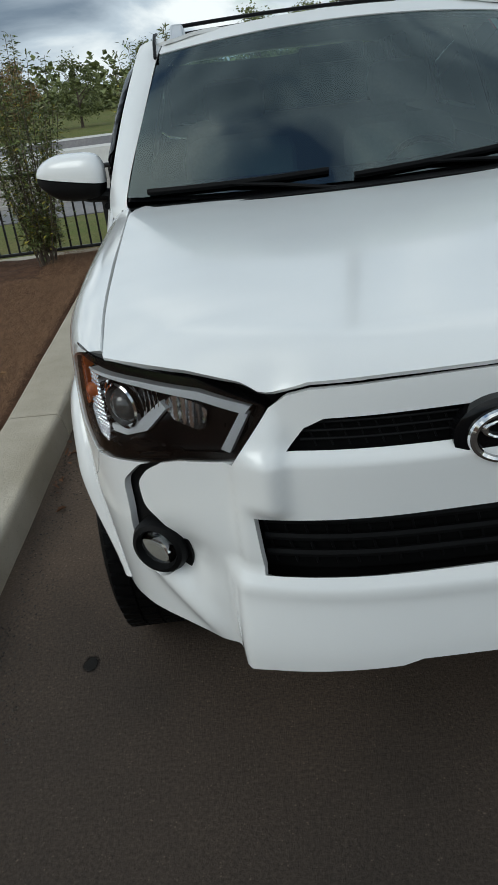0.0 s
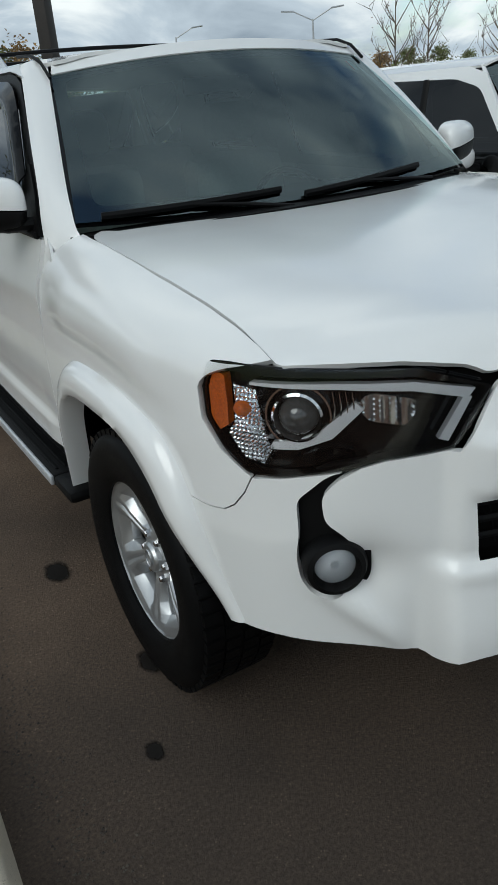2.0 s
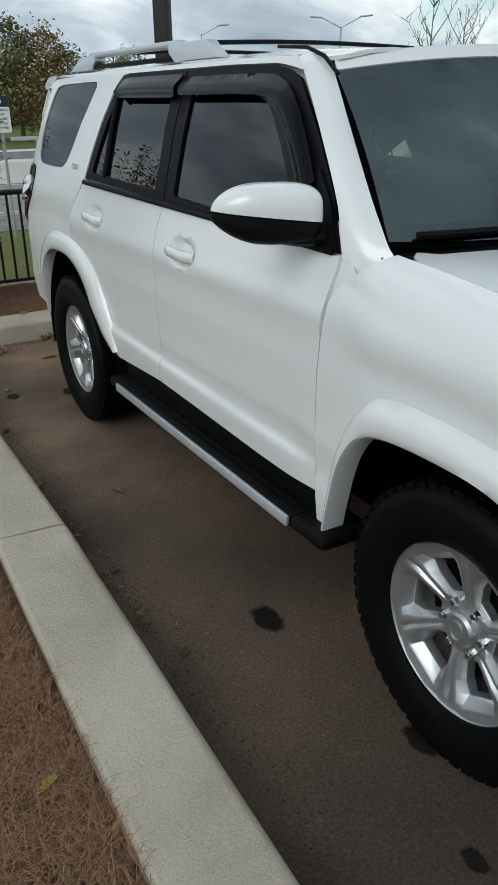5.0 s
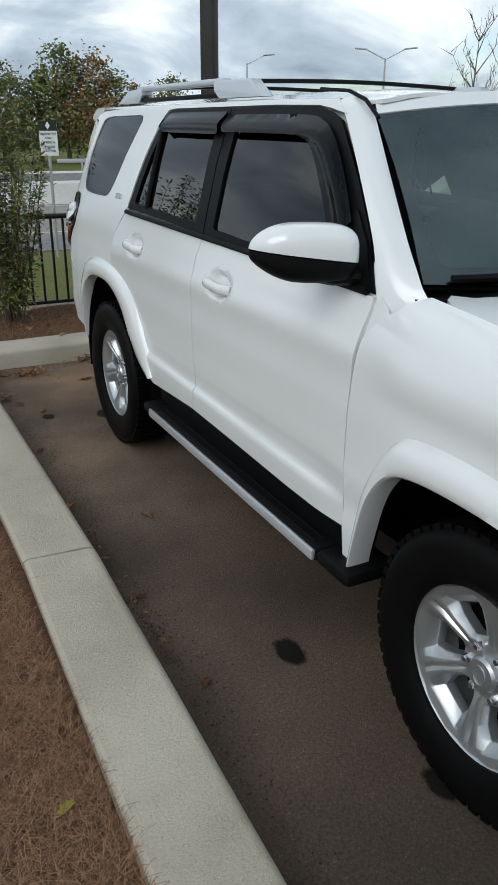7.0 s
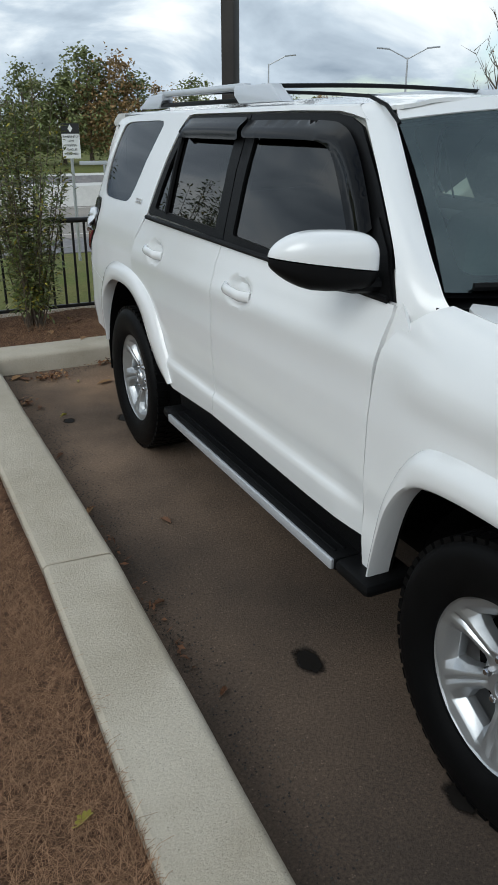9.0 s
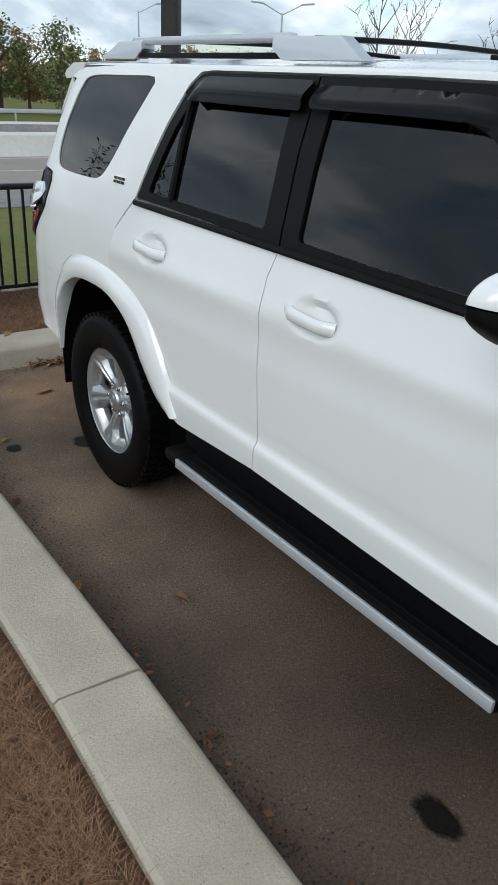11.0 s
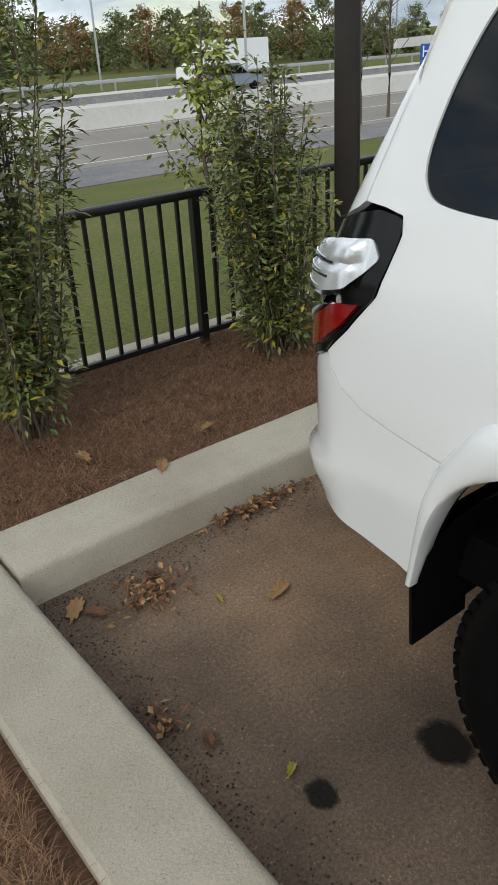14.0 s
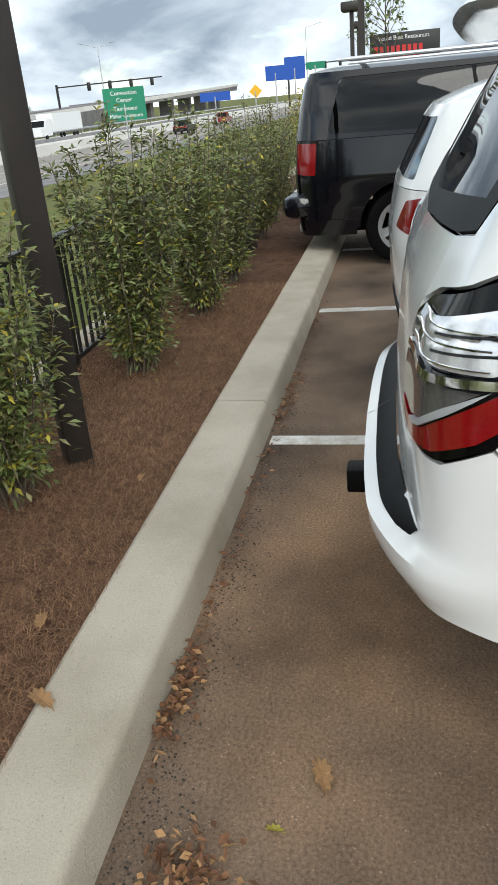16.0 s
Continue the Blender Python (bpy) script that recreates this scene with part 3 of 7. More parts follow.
front_edge = [(0, 1.066), (0.2, 1.062), (0.36, 1.055), (0.405, 1.045), (0.44, 1.022)]
lamp_low = [(0.52, 0.905), (0.58, 0.897), (0.66, 0.888), (0.73, 0.868), (0.80, 0.858), (0.87, 0.848), (0.935, 0.842)]
bumper_line = [(0, 0.465), (0.17, 0.462), (0.21, 0.447), (0.47, 0.424), (0.535, 0.412), (0.56, 0.402), (0.60, 0.405), (0.74, 0.42), (0.90, 0.427), (1.03, 0.425)]
bumper_line += [(Y(a), b) for a, b in F_IN[::-1] if -0.42 < a < -0.235 and b > 0.43] + [(1.15, 0.747), (1.06, 0.742), (1.016, 0.748), (0.985, 0.767), (0.955, 0.804)]
bumper_line += lamp_low[::-1] + front_edge[::-1]
upper_hole = [(-0.05, 0.937), (0.41, 0.937), (0.375, 0.98), (0.335, 0.998), (-0.05, 1.004)]
lower_hole = [(-0.05, 0.662), (0.475, 0.655), (0.485, 0.79), (-0.05, 0.803)]
fog_hole = rounded([(0.70, 0.878), (0.775, 0.858), (0.842, 0.80), (0.840, 0.72), (0.850, 0.66), (0.843, 0.60), (0.815, 0.560), (0.768, 0.556), (0.720, 0.59), (0.705, 0.65), (0.745, 0.715), (0.785, 0.75), (0.790, 0.81), (0.755, 0.848)], 0.02)
both("front_bumper", patch(SUV.skin(bumper_off), bumper_line, [upper_hole, lower_hole, fog_hole], 0.017, 0.018, OUT, at_mid), M_WHITE, suv, "moulded white bumper and grille surround", 60)
both("upper_grille", patch(SUV.skin(-0.022), [(0, 0.925), (0.43, 0.925), (0.40, 1.015), (0, 1.02)], [], 0.05, 0.01, OUT, at_mid), M_DARK, suv, "black upper grille backing")
both("lower_grille", patch(SUV.skin(-0.03), [(0, 0.64), (0.50, 0.64), (0.50, 0.815), (0, 0.82)], [], 0.05, 0.01, OUT, at_mid), M_DARK, suv, "black lower grille backing")
both("fog_panel", patch(SUV.skin(-0.022), rounded([(0.68, 0.89), (0.78, 0.875), (0.885, 0.81), (0.90, 0.62), (0.85, 0.53), (0.76, 0.52), (0.69, 0.6), (0.69, 0.70)], 0.03), [], 0.05, 0.01, OUT), M_PLASTIC, suv, "black fog lamp recess")
# grille mesh: slats and slanting ribs
bm = bmesh.new()
for z in (0.953, 0.97, 0.987):
    add_tube(bm, [SUV.at(u, z, -0.012) for u in np.linspace(0.0, 0.385, 12)], 0.003, 6)
for i in range(9):
    add_tube(bm, [SUV.at(0.09 + i * 0.033 + s * 0.022, 0.938 + s * 0.062, -0.014) for s in (0, 0.5, 1)], 0.0022, 5)
both("grille_mesh", bm, M_PLASTIC, suv)
bm = bmesh.new()
for z in (0.69, 0.73, 0.77):
    add_tube(bm, [SUV.at(u, z, -0.015) for u in np.linspace(0.0, 0.48, 14)], 0.006, 6, 1.6)
for i in range(11):
    add_tube(bm, [SUV.at(0.02 + i * 0.044 + s * 0.03, 0.66 + s * 0.14, -0.022) for s in (0, 0.5, 1)], 0.003, 5)
both("grille_mesh", bm, M_PLASTIC, suv)
face = Matrix.Translation((0, -0.897, 0.945)) @ Matrix.Rotation(radians(90), 4, "X") @ Matrix.Diagonal((1.18, 0.86, 1, 1))
emblem = part("emblem", lathe([(0.085, -0.03), (0.085, 0.0), (0.070, 0.006), (0.0005, 0.007)], face), M_GLOSS, suv, "black oval emblem plate with a chrome ring")
part("chrome_ring", lathe([(0.058 + 0.008 * math.cos(a), 0.012 + 0.008 * math.sin(a)) for a in np.linspace(0, 2 * math.pi, 9)[:-1]], face, 48, True), M_CHROME, emblem)
part("chrome_ring", lathe([(0.030 + 0.005 * math.cos(a), 0.012 + 0.006 * math.sin(a)) for a in np.linspace(0, 2 * math.pi, 9)[:-1]], face @ Matrix.Translation((0, 0.018, 0)) @ Matrix.Diagonal((1.3, 0.7, 1, 1)), 40, True), M_CHROME, emblem)

fender = [(0.9385, 0.8435), (0.9575, 0.8065), (0.9870, 0.7700), (1.0172, 0.7512), (1.06, 0.7452), (1.155, 0.7500)] + [(Y(a), b) for a, b in F_IN[::-1] if b > 0.75 and a < 0.3] + [(Y(a), b) for a, b in F_IN[::-1] if a >= 0.3]
fender += [(Y(0.596), 0.42), (Y(0.594), 0.75), (Y(0.590), 1.0), (Y(0.581), 1.095), (2.03, 1.20), (2.03, 1.30), (1.8, 1.289), (1.5, 1.272), (1.3, 1.255), (1.18, 1.245), (1.10, 1.238), (1.048, 1.234), (1.048, 1.16), (1.056, 1.09), (1.070, 1.02), (1.062, 0.955), (1.010, 0.893)]
GAP_X = 0.767                                     # the shut line between bonnet and wing runs straight


def gap_z(y):
    return float(np.interp(y, [-0.58, -0.527, -0.445, -0.326, -0.147, 0.063, 0.26, 0.44], [1.083, 1.108, 1.132, 1.155, 1.178, 1.200, 1.219, 1.234]))


def fender_off(u, z):
    y = u - 1.469
    fold = 1.035 + 0.10 * min(0.0, y - 0.1)
    ridge = 0.013 * ss(fold - 0.07, fold - 0.01, z) * ss(fold + 0.13, fold + 0.03, z) * ss(0.56, 0.36, y) * ss(-0.42, -0.1, y)
    return ridge + 0.012 * ss(0.62, 0.5, z)


def fender_f(u, w):
    """The wing's skin: upright below, then rolled over to the shut line; w past the shoulder runs along the roll."""
    ze = float(np.interp(u, [1.04, 1.18, 1.4, 2.03], [1.014, 1.030, 1.050, 1.080]))
    if w <= ze:
        return SUV.at(u, w, fender_off(u, w))
    t = min(1.0, (w - ze) / 0.22)
    p0 = SUV.at(u, ze, fender_off(u, ze))
    up_ = (SUV.at(u, ze + 0.02, fender_off(u, ze + 0.02)) - p0).normalized()
    gy = float(np.interp(u, [1.04, 1.12, 1.25, 1.45, 2.03], [-0.574, -0.47, -0.27, -0.02, 0.44]))
    g = Vector((-GAP_X - 0.003, gy, gap_z(gy)))
    rise = max(0.03, g.z - ze)
    p1 = p0 + up_ * rise * 0.62
    p2 = g + Vector((-0.055, (p0.y - gy) * 0.35, -0.014))
    return p0 * (1 - t) ** 3 + p1 * 3 * t * (1 - t) ** 2 + p2 * 3 * t * t * (1 - t) + g * t ** 3


both("front_fender", patch(fender_f, fender, [], 0.026, 0.014, OUT), M_WHITE, suv, smooth=60)


def flare(inner, outer, lift, fade):
    a = [(Y(p), q) for p, q in inner]
    b = [(Y(p), q) for p, q in outer]
    n = 60
    def even(c):
        c = np.array(c)
        s = np.r_[0, np.cumsum(np.linalg.norm(np.diff(c, axis=0), axis=1))]
        return np.c_[np.interp(np.linspace(0, s[-1], n), s, c[:, 0]), np.interp(np.linspace(0, s[-1], n), s, c[:, 1])]
    a, b = even(a), even(b)
    bm = bmesh.new()
    rows = []
    lifts = [(0.0, -0.035), (0.0, lift * 0.75), (0.10, lift), (0.35, lift), (0.62, lift * 0.92), (0.82, lift * 0.6), (0.94, lift * 0.22), (1.0, -0.006)]
    for i, (p, q) in enumerate(zip(a, b)):
        low = 1 - fade * ss(0.80, 1.0, i / (n - 1))
        rows.append([bm.verts.new(SUV.at(*(p + (q - p) * s), o * low)) for s, o in lifts])
    for r, t in zip(rows, rows[1:]):
        for k in range(len(lifts) - 1):
            bm.faces.new((r[k], r[k + 1], t[k + 1], t[k]))
    bm.normal_update()
    if sum(fc.normal.dot(OUT(fc.calc_center_median())) for fc in bm.faces) < 0:
        bmesh.ops.reverse_faces(bm, faces=bm.faces)
    return bm


both("wheel_arch_flare", flare(F_IN, F_OUT, 0.042, 0.75), M_WHITE, suv, smooth=50)
both("wheel_arch_flare", flare(R_IN, R_OUT, 0.030, 0.3), M_WHITE, suv, smooth=50)


def door_off(u, z):
    fold = 0.605 + 0.018 * (u - 2.0)                 # the sill steps out below a crease that rises rearwards
    low = 0.015 * ss(fold + 0.016, fold - 0.014, z) * ss(2.03, 2.25, u)
    waist = -0.008 * math.exp(-((z - fold - 0.06) / 0.08) ** 2) * ss(2.03, 2.25, u)
    shoulder = 0.009 * math.exp(-((z - 1.06) / 0.06) ** 2)
    return low + waist + shoulder


fdoor = [(0.60, 0.515), (0.598, 0.75), (0.594, 1.0), (0.585, 1.12), (0.572, 1.19), (0.572, 1.218), (0.98, 1.226), (1.33, 1.232), (1.70, 1.24), (1.722, 1.16), (1.715, 1.0), (1.70, 0.80), (1.70, 0.62), (1.708, 0.535), (1.35, 0.527), (0.92, 0.515)]
rdoor = [(1.712, 0.536), (1.704, 0.62), (1.704, 0.80), (1.719, 1.0), (1.726, 1.16), (1.704, 1.24), (2.14, 1.253), (2.60, 1.262), (2.66, 1.21), (2.72, 1.14), (2.742, 1.05), (2.742, 0.96), (2.735, 0.893)]
rdoor += [(a, b) for a, b in R_IN[::-1] if a < 2.72] + [(2.19, 0.51)]
doors = []
for nm, line, hy, hz in (("front_door", fdoor, (1.395, 1.605), 1.085), ("rear_door", rdoor, (2.32, 2.545), 1.104)):
    cup = [((hy[0] + hy[1]) / 2 + 0.085 * math.cos(a), hz + 0.008 + 0.048 * math.sin(a)) for a in np.linspace(0, 2 * math.pi, 28)[:-1]]
    c0, c1 = (hy[0] + hy[1]) / 2, hz + 0.008

    def cupped(u, z, c0=c0, c1=c1):
        return door_off(u, z) - 0.020 * ss(1.0, 0.50, math.hypot((u - 1.469 - c0) / 0.115, (z - c1) / 0.058))
    pair = both(nm, patch(SUV.skin(cupped), SUV.side(line), [], 0.014, 0.016, OUT), M_WHITE, suv)
    doors.append(pair)
    for sgn, d in ((1, pair[0]), (-1, pair[1])):
        bm = bmesh.new()
        pts = []
        for s in np.linspace(0, 1, 11):
            p = SUV.at(Y(hy[0] + (hy[1] - hy[0]) * s), hz + 0.010 * s, -0.008 + 0.030 * ss(-0.05, 0.25, s) * ss(1.05, 0.75, s))
            pts.append((p.x * sgn, p.y, p.z))
        add_tube(bm, pts, 0.0145, 14, 1.4)
        part("handle", bm, M_WHITE, d, "white pull handle")

# window frames, glass and visors
f_frame = [(0.578, 1.224), (0.98, 1.232), (1.33, 1.238), (1.705, 1.246), (1.735, 1.50), (1.752, 1.70), (1.42, 1.70), (1.14, 1.695), (1.06, 1.685), (0.985, 1.66), (0.80, 1.507), (0.66, 1.36)]
f_glass = rounded([(0.80, 1.275), (0.86, 1.262), (1.34, 1.265), (1.635, 1.275), (1.655, 1.45), (1.672, 1.665), (1.12, 1.655), (1.0, 1.62), (0.87, 1.495), (0.80, 1.40)], 0.02)
r_frame = [(1.713, 1.246), (2.14, 1.259), (2.605, 1.268), (2.565, 1.38), (2.495, 1.54), (2.43, 1.655), (2.38, 1.695), (2.32, 1.70), (1.76, 1.70), (1.743, 1.50)]
r_glass = rounded([(1.80, 1.282), (2.14, 1.288), (2.53, 1.297), (2.50, 1.40), (2.445, 1.53), (2.39, 1.62), (2.35, 1.66), (1.845, 1.665), (1.825, 1.5)], 0.02)
for line, hole in ((f_frame, f_glass), (r_frame, r_glass)):
    both("window_frame", patch(SUV.skin(-0.004), SUV.side(line), [SUV.side(hole)], 0.05, 0.014, OUT), M_PLASTIC, suv, "black window frame")
    both("side_glass", patch(SUV.skin(-0.014), SUV.side(hole), [], 0.08, 0.0, OUT), M_TINT, suv, "dark tinted side glass")
both("belt_moulding", tube([SUV.at(Y(y), 1.222 + 0.0135 * (y - 0.6) / 1.1 + 0.006, 0.006) for y in np.linspace(0.60, 2.595, 40)], 0.011, 8), M_PLASTIC, suv)
both("glass_divider", tube([SUV.at(Y(2.365 + 0.035 * s), 1.285 + 0.375 * s, -0.006) for s in np.linspace(0, 1, 8)], 0.012, 6), M_PLASTIC, suv)


def visor_skin(edge):
    """Bulges out from the frame's edge to a free lower lip."""
    e = np.array(catmull(edge, 60))

    def f(u, z):
        d = float(np.sqrt(((e - np.array([u - 1.469, z])) ** 2).sum(1)).min())
        return SUV.at(u, z, 0.006 + 0.028 * ss(0.0, 0.045, d) - 0.010 * ss(0.045, 0.075, d))
    return f


v_edge = [(0.745, 1.395), (0.82, 1.484), (0.915, 1.573), (1.0, 1.632), (1.07, 1.660), (1.15, 1.673), (1.40, 1.678), (1.715, 1.678)]
f_visor = catmull(v_edge, 4) + [(1.728, 1.625)] + catmull([(1.715, 1.618), (1.40, 1.618), (1.20, 1.616), (1.125, 1.605), (1.055, 1.575), (0.960, 1.495), (0.875, 1.405), (0.805, 1.325)], 4) + [(0.785, 1.31), (0.765, 1.345)]
both("window_visor", patch(visor_skin(v_edge), SUV.side(f_visor), [], 0.018, 0.006, OUT), M_VISOR, suv, "smoked glossy wind deflector", 50)
v_edge = [(1.762, 1.690), (2.0, 1.692), (2.31, 1.690), (2.385, 1.676), (2.425, 1.63)]
r_visor = rounded([(1.764, 1.690), (2.31, 1.690), (2.38, 1.680), (2.425, 1.632), (2.36, 1.612), (1.766, 1.610)], 0.012)
both("window_visor", patch(visor_skin(v_edge), SUV.side(r_visor), [], 0.018, 0.006, OUT), M_VISOR, suv, "smoked glossy wind deflector", 50)

both("pillar_base", patch(SUV.skin(-0.012), SUV.side([(0.50, 1.06), (0.64, 1.06), (0.64, 1.215), (0.70, 1.23), (0.72, 1.30), (0.66, 1.33), (0.60, 1.28), (0.50, 1.17)]), [], 0.05, 0.01, OUT), M_WHITE, suv)

# rear quarter with its window
TOPZ = 1.715
q_line = [(Y(0.96), 1.676), (Y(1.03), TOPZ), (Y(2.0), TOPZ), (Y(3.05), TOPZ), (Y(3.36), 1.705), (5.06, 1.66), (5.09, 1.50), (5.07, 1.29), (4.985, 1.285), (4.925, 1.275), (4.915, 1.24), (4.95, 1.115), (5.02, 1.03), (5.09, 0.965)]
q_line += [(5.03, 0.905), (4.96, 0.868), (4.86, 0.848), (Y(3.21), 0.822)] + [(Y(a), b) for a, b in R_IN[::-1] if 2.75 < a < 3.19]
q_line += SUV.side([(2.746, 0.90), (2.747, 1.05), (2.725, 1.143), (2.665, 1.2135), (2.608, 1.27), (2.572, 1.385), (2.502, 1.545), (2.437, 1.66), (2.385, 1.702), (2.32, 1.7075), (1.42, 1.7075), (1.13, 1.702), (1.05, 1.692)])
q_win = catmull([(2.685, 1.66), (2.795, 1.49), (2.88, 1.36), (2.945, 1.303), (3.06, 1.292), (3.30, 1.297), (3.385, 1.325), (3.405, 1.40), (3.37, 1.53), (3.32, 1.635), (3.24, 1.675), (2.95, 1.682), (2.76, 1.684)], 5)
q_win = q_win + [(2.70, 1.68)]
both("quarter_panel", patch(SUV.skin(0.0), q_line, [SUV.side(q_win)], 0.035, 0.014, OUT), M_WHITE, suv, "white rear quarter with a tinted fixed window")
both("quarter_glass", patch(SUV.skin(-0.006), SUV.side(q_win), [], 0.07, 0.0, OUT), M_TINT, suv, "dark tinted quarter glass")
bm = bmesh.new()
for k, (w, s) in enumerate(((0.026, 0.0), (0.028, 0.033), (0.026, 0.066))):
    y0 = 2.79 - s
    for dz in (0.0, 0.0135):
        p = SUV.at(Y(y0), 1.300 + dz, 0.002)
        add_box(bm, (p.x - 0.003, p.y - w / 2, p.z), (p.x + 0.006, p.y + w / 2, p.z + 0.0105))
both("trim_badge", bm, M_CHROME, suv, "small chrome trim badge")

# pillars, windshield, roof
pil_a = [tuple(SUV.at(Y(y), z, o)) for y, z, o in ((0.525, 1.11, -0.045), (0.555, 1.19, -0.014), (0.585, 1.262, -0.003), (0.64, 1.352, 0), (0.785, 1.508, 0), (0.965, 1.672, 0), (1.035, TOPZ, 0))]
pil_b = [(-0.752, 0.405, 1.185), (-0.778, 0.455, 1.238), (-0.768, 0.515, 1.296), (-0.744, 0.60, 1.372), (-0.692, 0.755, 1.513), (-0.634, 0.925, 1.668), (-0.60, 1.02, 1.728)]
pil_a, pil_b = catmull(pil_a, 6), catmull(pil_b, 6)
both("windscreen_pillar", ruled(pil_a, pil_b, 0.012, 6, (-0.6, -0.5, 0.3)), M_WHITE, suv, smooth=60)
WS_BOT = lambda x: (0.47 - 0.13 * (1 - (x / 0.785) ** 2), 1.258 - 0.018 * (1 - (x / 0.785) ** 2))
WS_TOP = lambda x: (0.965 - 0.085 * (1 - (x / 0.785) ** 2), 1.700 + 0.045 * (1 - (x / 0.785) ** 2))


def screen(off):
    def f(s, h):
        half = 0.785 + (0.622 - 0.785) * h
        x = s * 0.785
        (y0, z0), (y1, z1) = WS_BOT(x), WS_TOP(x)
        return Vector((s * half, y0 + (y1 - y0) * h - off * 0.66, z0 + (z1 - z0) * h + 0.014 * math.sin(math.pi * h) + off * 0.74))
    return f


front_out = lambda p: Vector((0, -0.6, 0.7))
rows = [[screen(0.0)(s_, h_) for h_ in np.linspace(0.01, 0.93, 15)] for s_ in np.linspace(-0.99, 0.99, 25)]
part("windshield", ruled([r[0] for r in rows], [r[-1] for r in rows], 0.018, 14, (0, -0.66, 0.74)), M_WIND, suv, "laminated windscreen reflecting the clouds", 80)
part("windshield_border", patch(screen(-0.012), [(-1, 0), (1, 0), (1, 0.93), (-1, 0.93)], [rounded([(-0.91, 0.10), (0.91, 0.10), (0.925, 0.895), (-0.925, 0.895)], 0.06)], 0.08, 0.0, front_out), M_GLOSS, suv, "black printed border")

part("roof_header", patch(screen(0.004), rounded([(-0.99, 0.932), (0.99, 0.932), (0.98, 1.01), (-0.98, 1.01)], 0.01), [], 0.06, 0.008, front_out), M_WHITE, suv)


def roof_f(x, y):
    a = min(1.0, abs(x) / 0.70)
    z = TOPZ - 0.004 + 0.058 * (1 - a ** 2.6)
    z -= 0.030 * ss(1.5, 0.85, y) * (1 - a * 0.6) + 0.03 * ss(3.0, 3.6, y)
    z += 0.005 * (ss(0.40, 0.43, abs(x)) - ss(0.52, 0.55, abs(x)))
    return Vector((x, y, z))


roof_line = [(-s * 0.60, 0.975 - 0.085 * (1 - (s * 0.76) ** 2) + 0.004) for s in np.linspace(1, -1, 21)]
roof_line = [(-0.66, 1.03)] + roof_line + [(0.66, 1.03), (0.672, 1.3), (0.676, 2.4), (0.672, 3.1), (0.655, 3.35), (0.60, 3.47), (0, 3.50), (-0.60, 3.47), (-0.655, 3.35), (-0.672, 3.1), (-0.676, 2.4), (-0.672, 1.3)]
part("roof", patch(roof_f, roof_line, [], 0.05, 0.012, up_out), M_WHITE, suv)
# rain gutter roll between roof and side
for sgn in (1, -1):
    c1 = [tuple(SUV.at(Y(y), TOPZ, 0.0)) for y in np.linspace(1.03, 3.36, 40)]
    c2 = [tuple(roof_f(-0.655, y)) for y in np.linspace(1.03, 3.36, 40)]
    c1, c2 = ([(p[0] * sgn, p[1], p[2]) for p in c] for c in (c1, c2))
    part("roof_side", ruled(c1, c2, 0.010, 5, (-0.6 * sgn, 0, 0.8)), M_WHITE, suv, smooth=60)
    c3 = [(-0.640 * sgn, y, z) for y, z in ((0.90, 1.665), (0.97, 1.715), (1.06, 1.742), (1.22, 1.752))]
    part("drip_strip", tube(c3, 0.006, 6), M_PLASTIC, suv)

NOSE = int(np.searchsorted(SUV.u, 0.93))


def top_f(x, y):
    """The bonnet: a broad crown that falls to the shut lines and rolls down to the nose."""
    base = 1.2150 + 0.0765 * y - 0.035 * y * y + 0.010 * y ** 3
    zs = base - (base - min(base, gap_z(y))) * min(1.0, abs(x) / GAP_X) ** 5
    zs += 0.003 * (ss(0.30, 0.52, abs(x)) - 0.5) * ss(-0.75, -0.1, y) * ss(0.76, 0.66, abs(x))
    q = np.array([abs(x), y])
    c_ = SUV.c[:NOSE]
    i = int(np.argmin(((c_ - q) ** 2).sum(1)))
    s = float(-(q - c_[i]) @ np.array([SUV.t[i, 1], -SUV.t[i, 0]])) - 0.012
    edge = float(np.interp(SUV.u[i], [0, 0.2, 0.36, 0.44, 0.52, 0.62, 0.87], [1.070, 1.067, 1.059, 1.034, 1.050, 1.070, 1.083]))
    k = max(0.0, 1 - max(s, 0) / 0.115)
    z = zs - (zs - min(edge, zs)) * (0.45 * k ** 2 + 0.55 * (1 - math.sqrt(1 - 0.97 * k * k)) / (1 - math.sqrt(0.03)))
    return Vector((x, y, z))


gap = [(-GAP_X + 0.001, y) for y in np.linspace(-0.574, 0.33, 22)] + [(-0.762, 0.37), (-0.748, 0.405), (-0.715, 0.43)]
fr = [SUV.at(u, 1.06, 0.0) for u in np.linspace(0.03, 0.46, 14)]
tip = [SUV.at(u, 1.08, -0.006) for u in np.linspace(0.50, 0.858, 10)]
half = [(p.x, p.y + 0.004) for p in fr] + [(p.x, p.y) for p in tip] + gap
rear_edge = [(-x, WS_BOT(x)[0] - 0.055) for x in np.linspace(0.68, -0.68, 16)]
hood_line = half + rear_edge + [(-x, y) for x, y in half[::-1]]
part("hood", patch(top_f, hood_line, [], 0.03, 0.014, up_out), M_WHITE, suv, "white bonnet reflecting the sky")
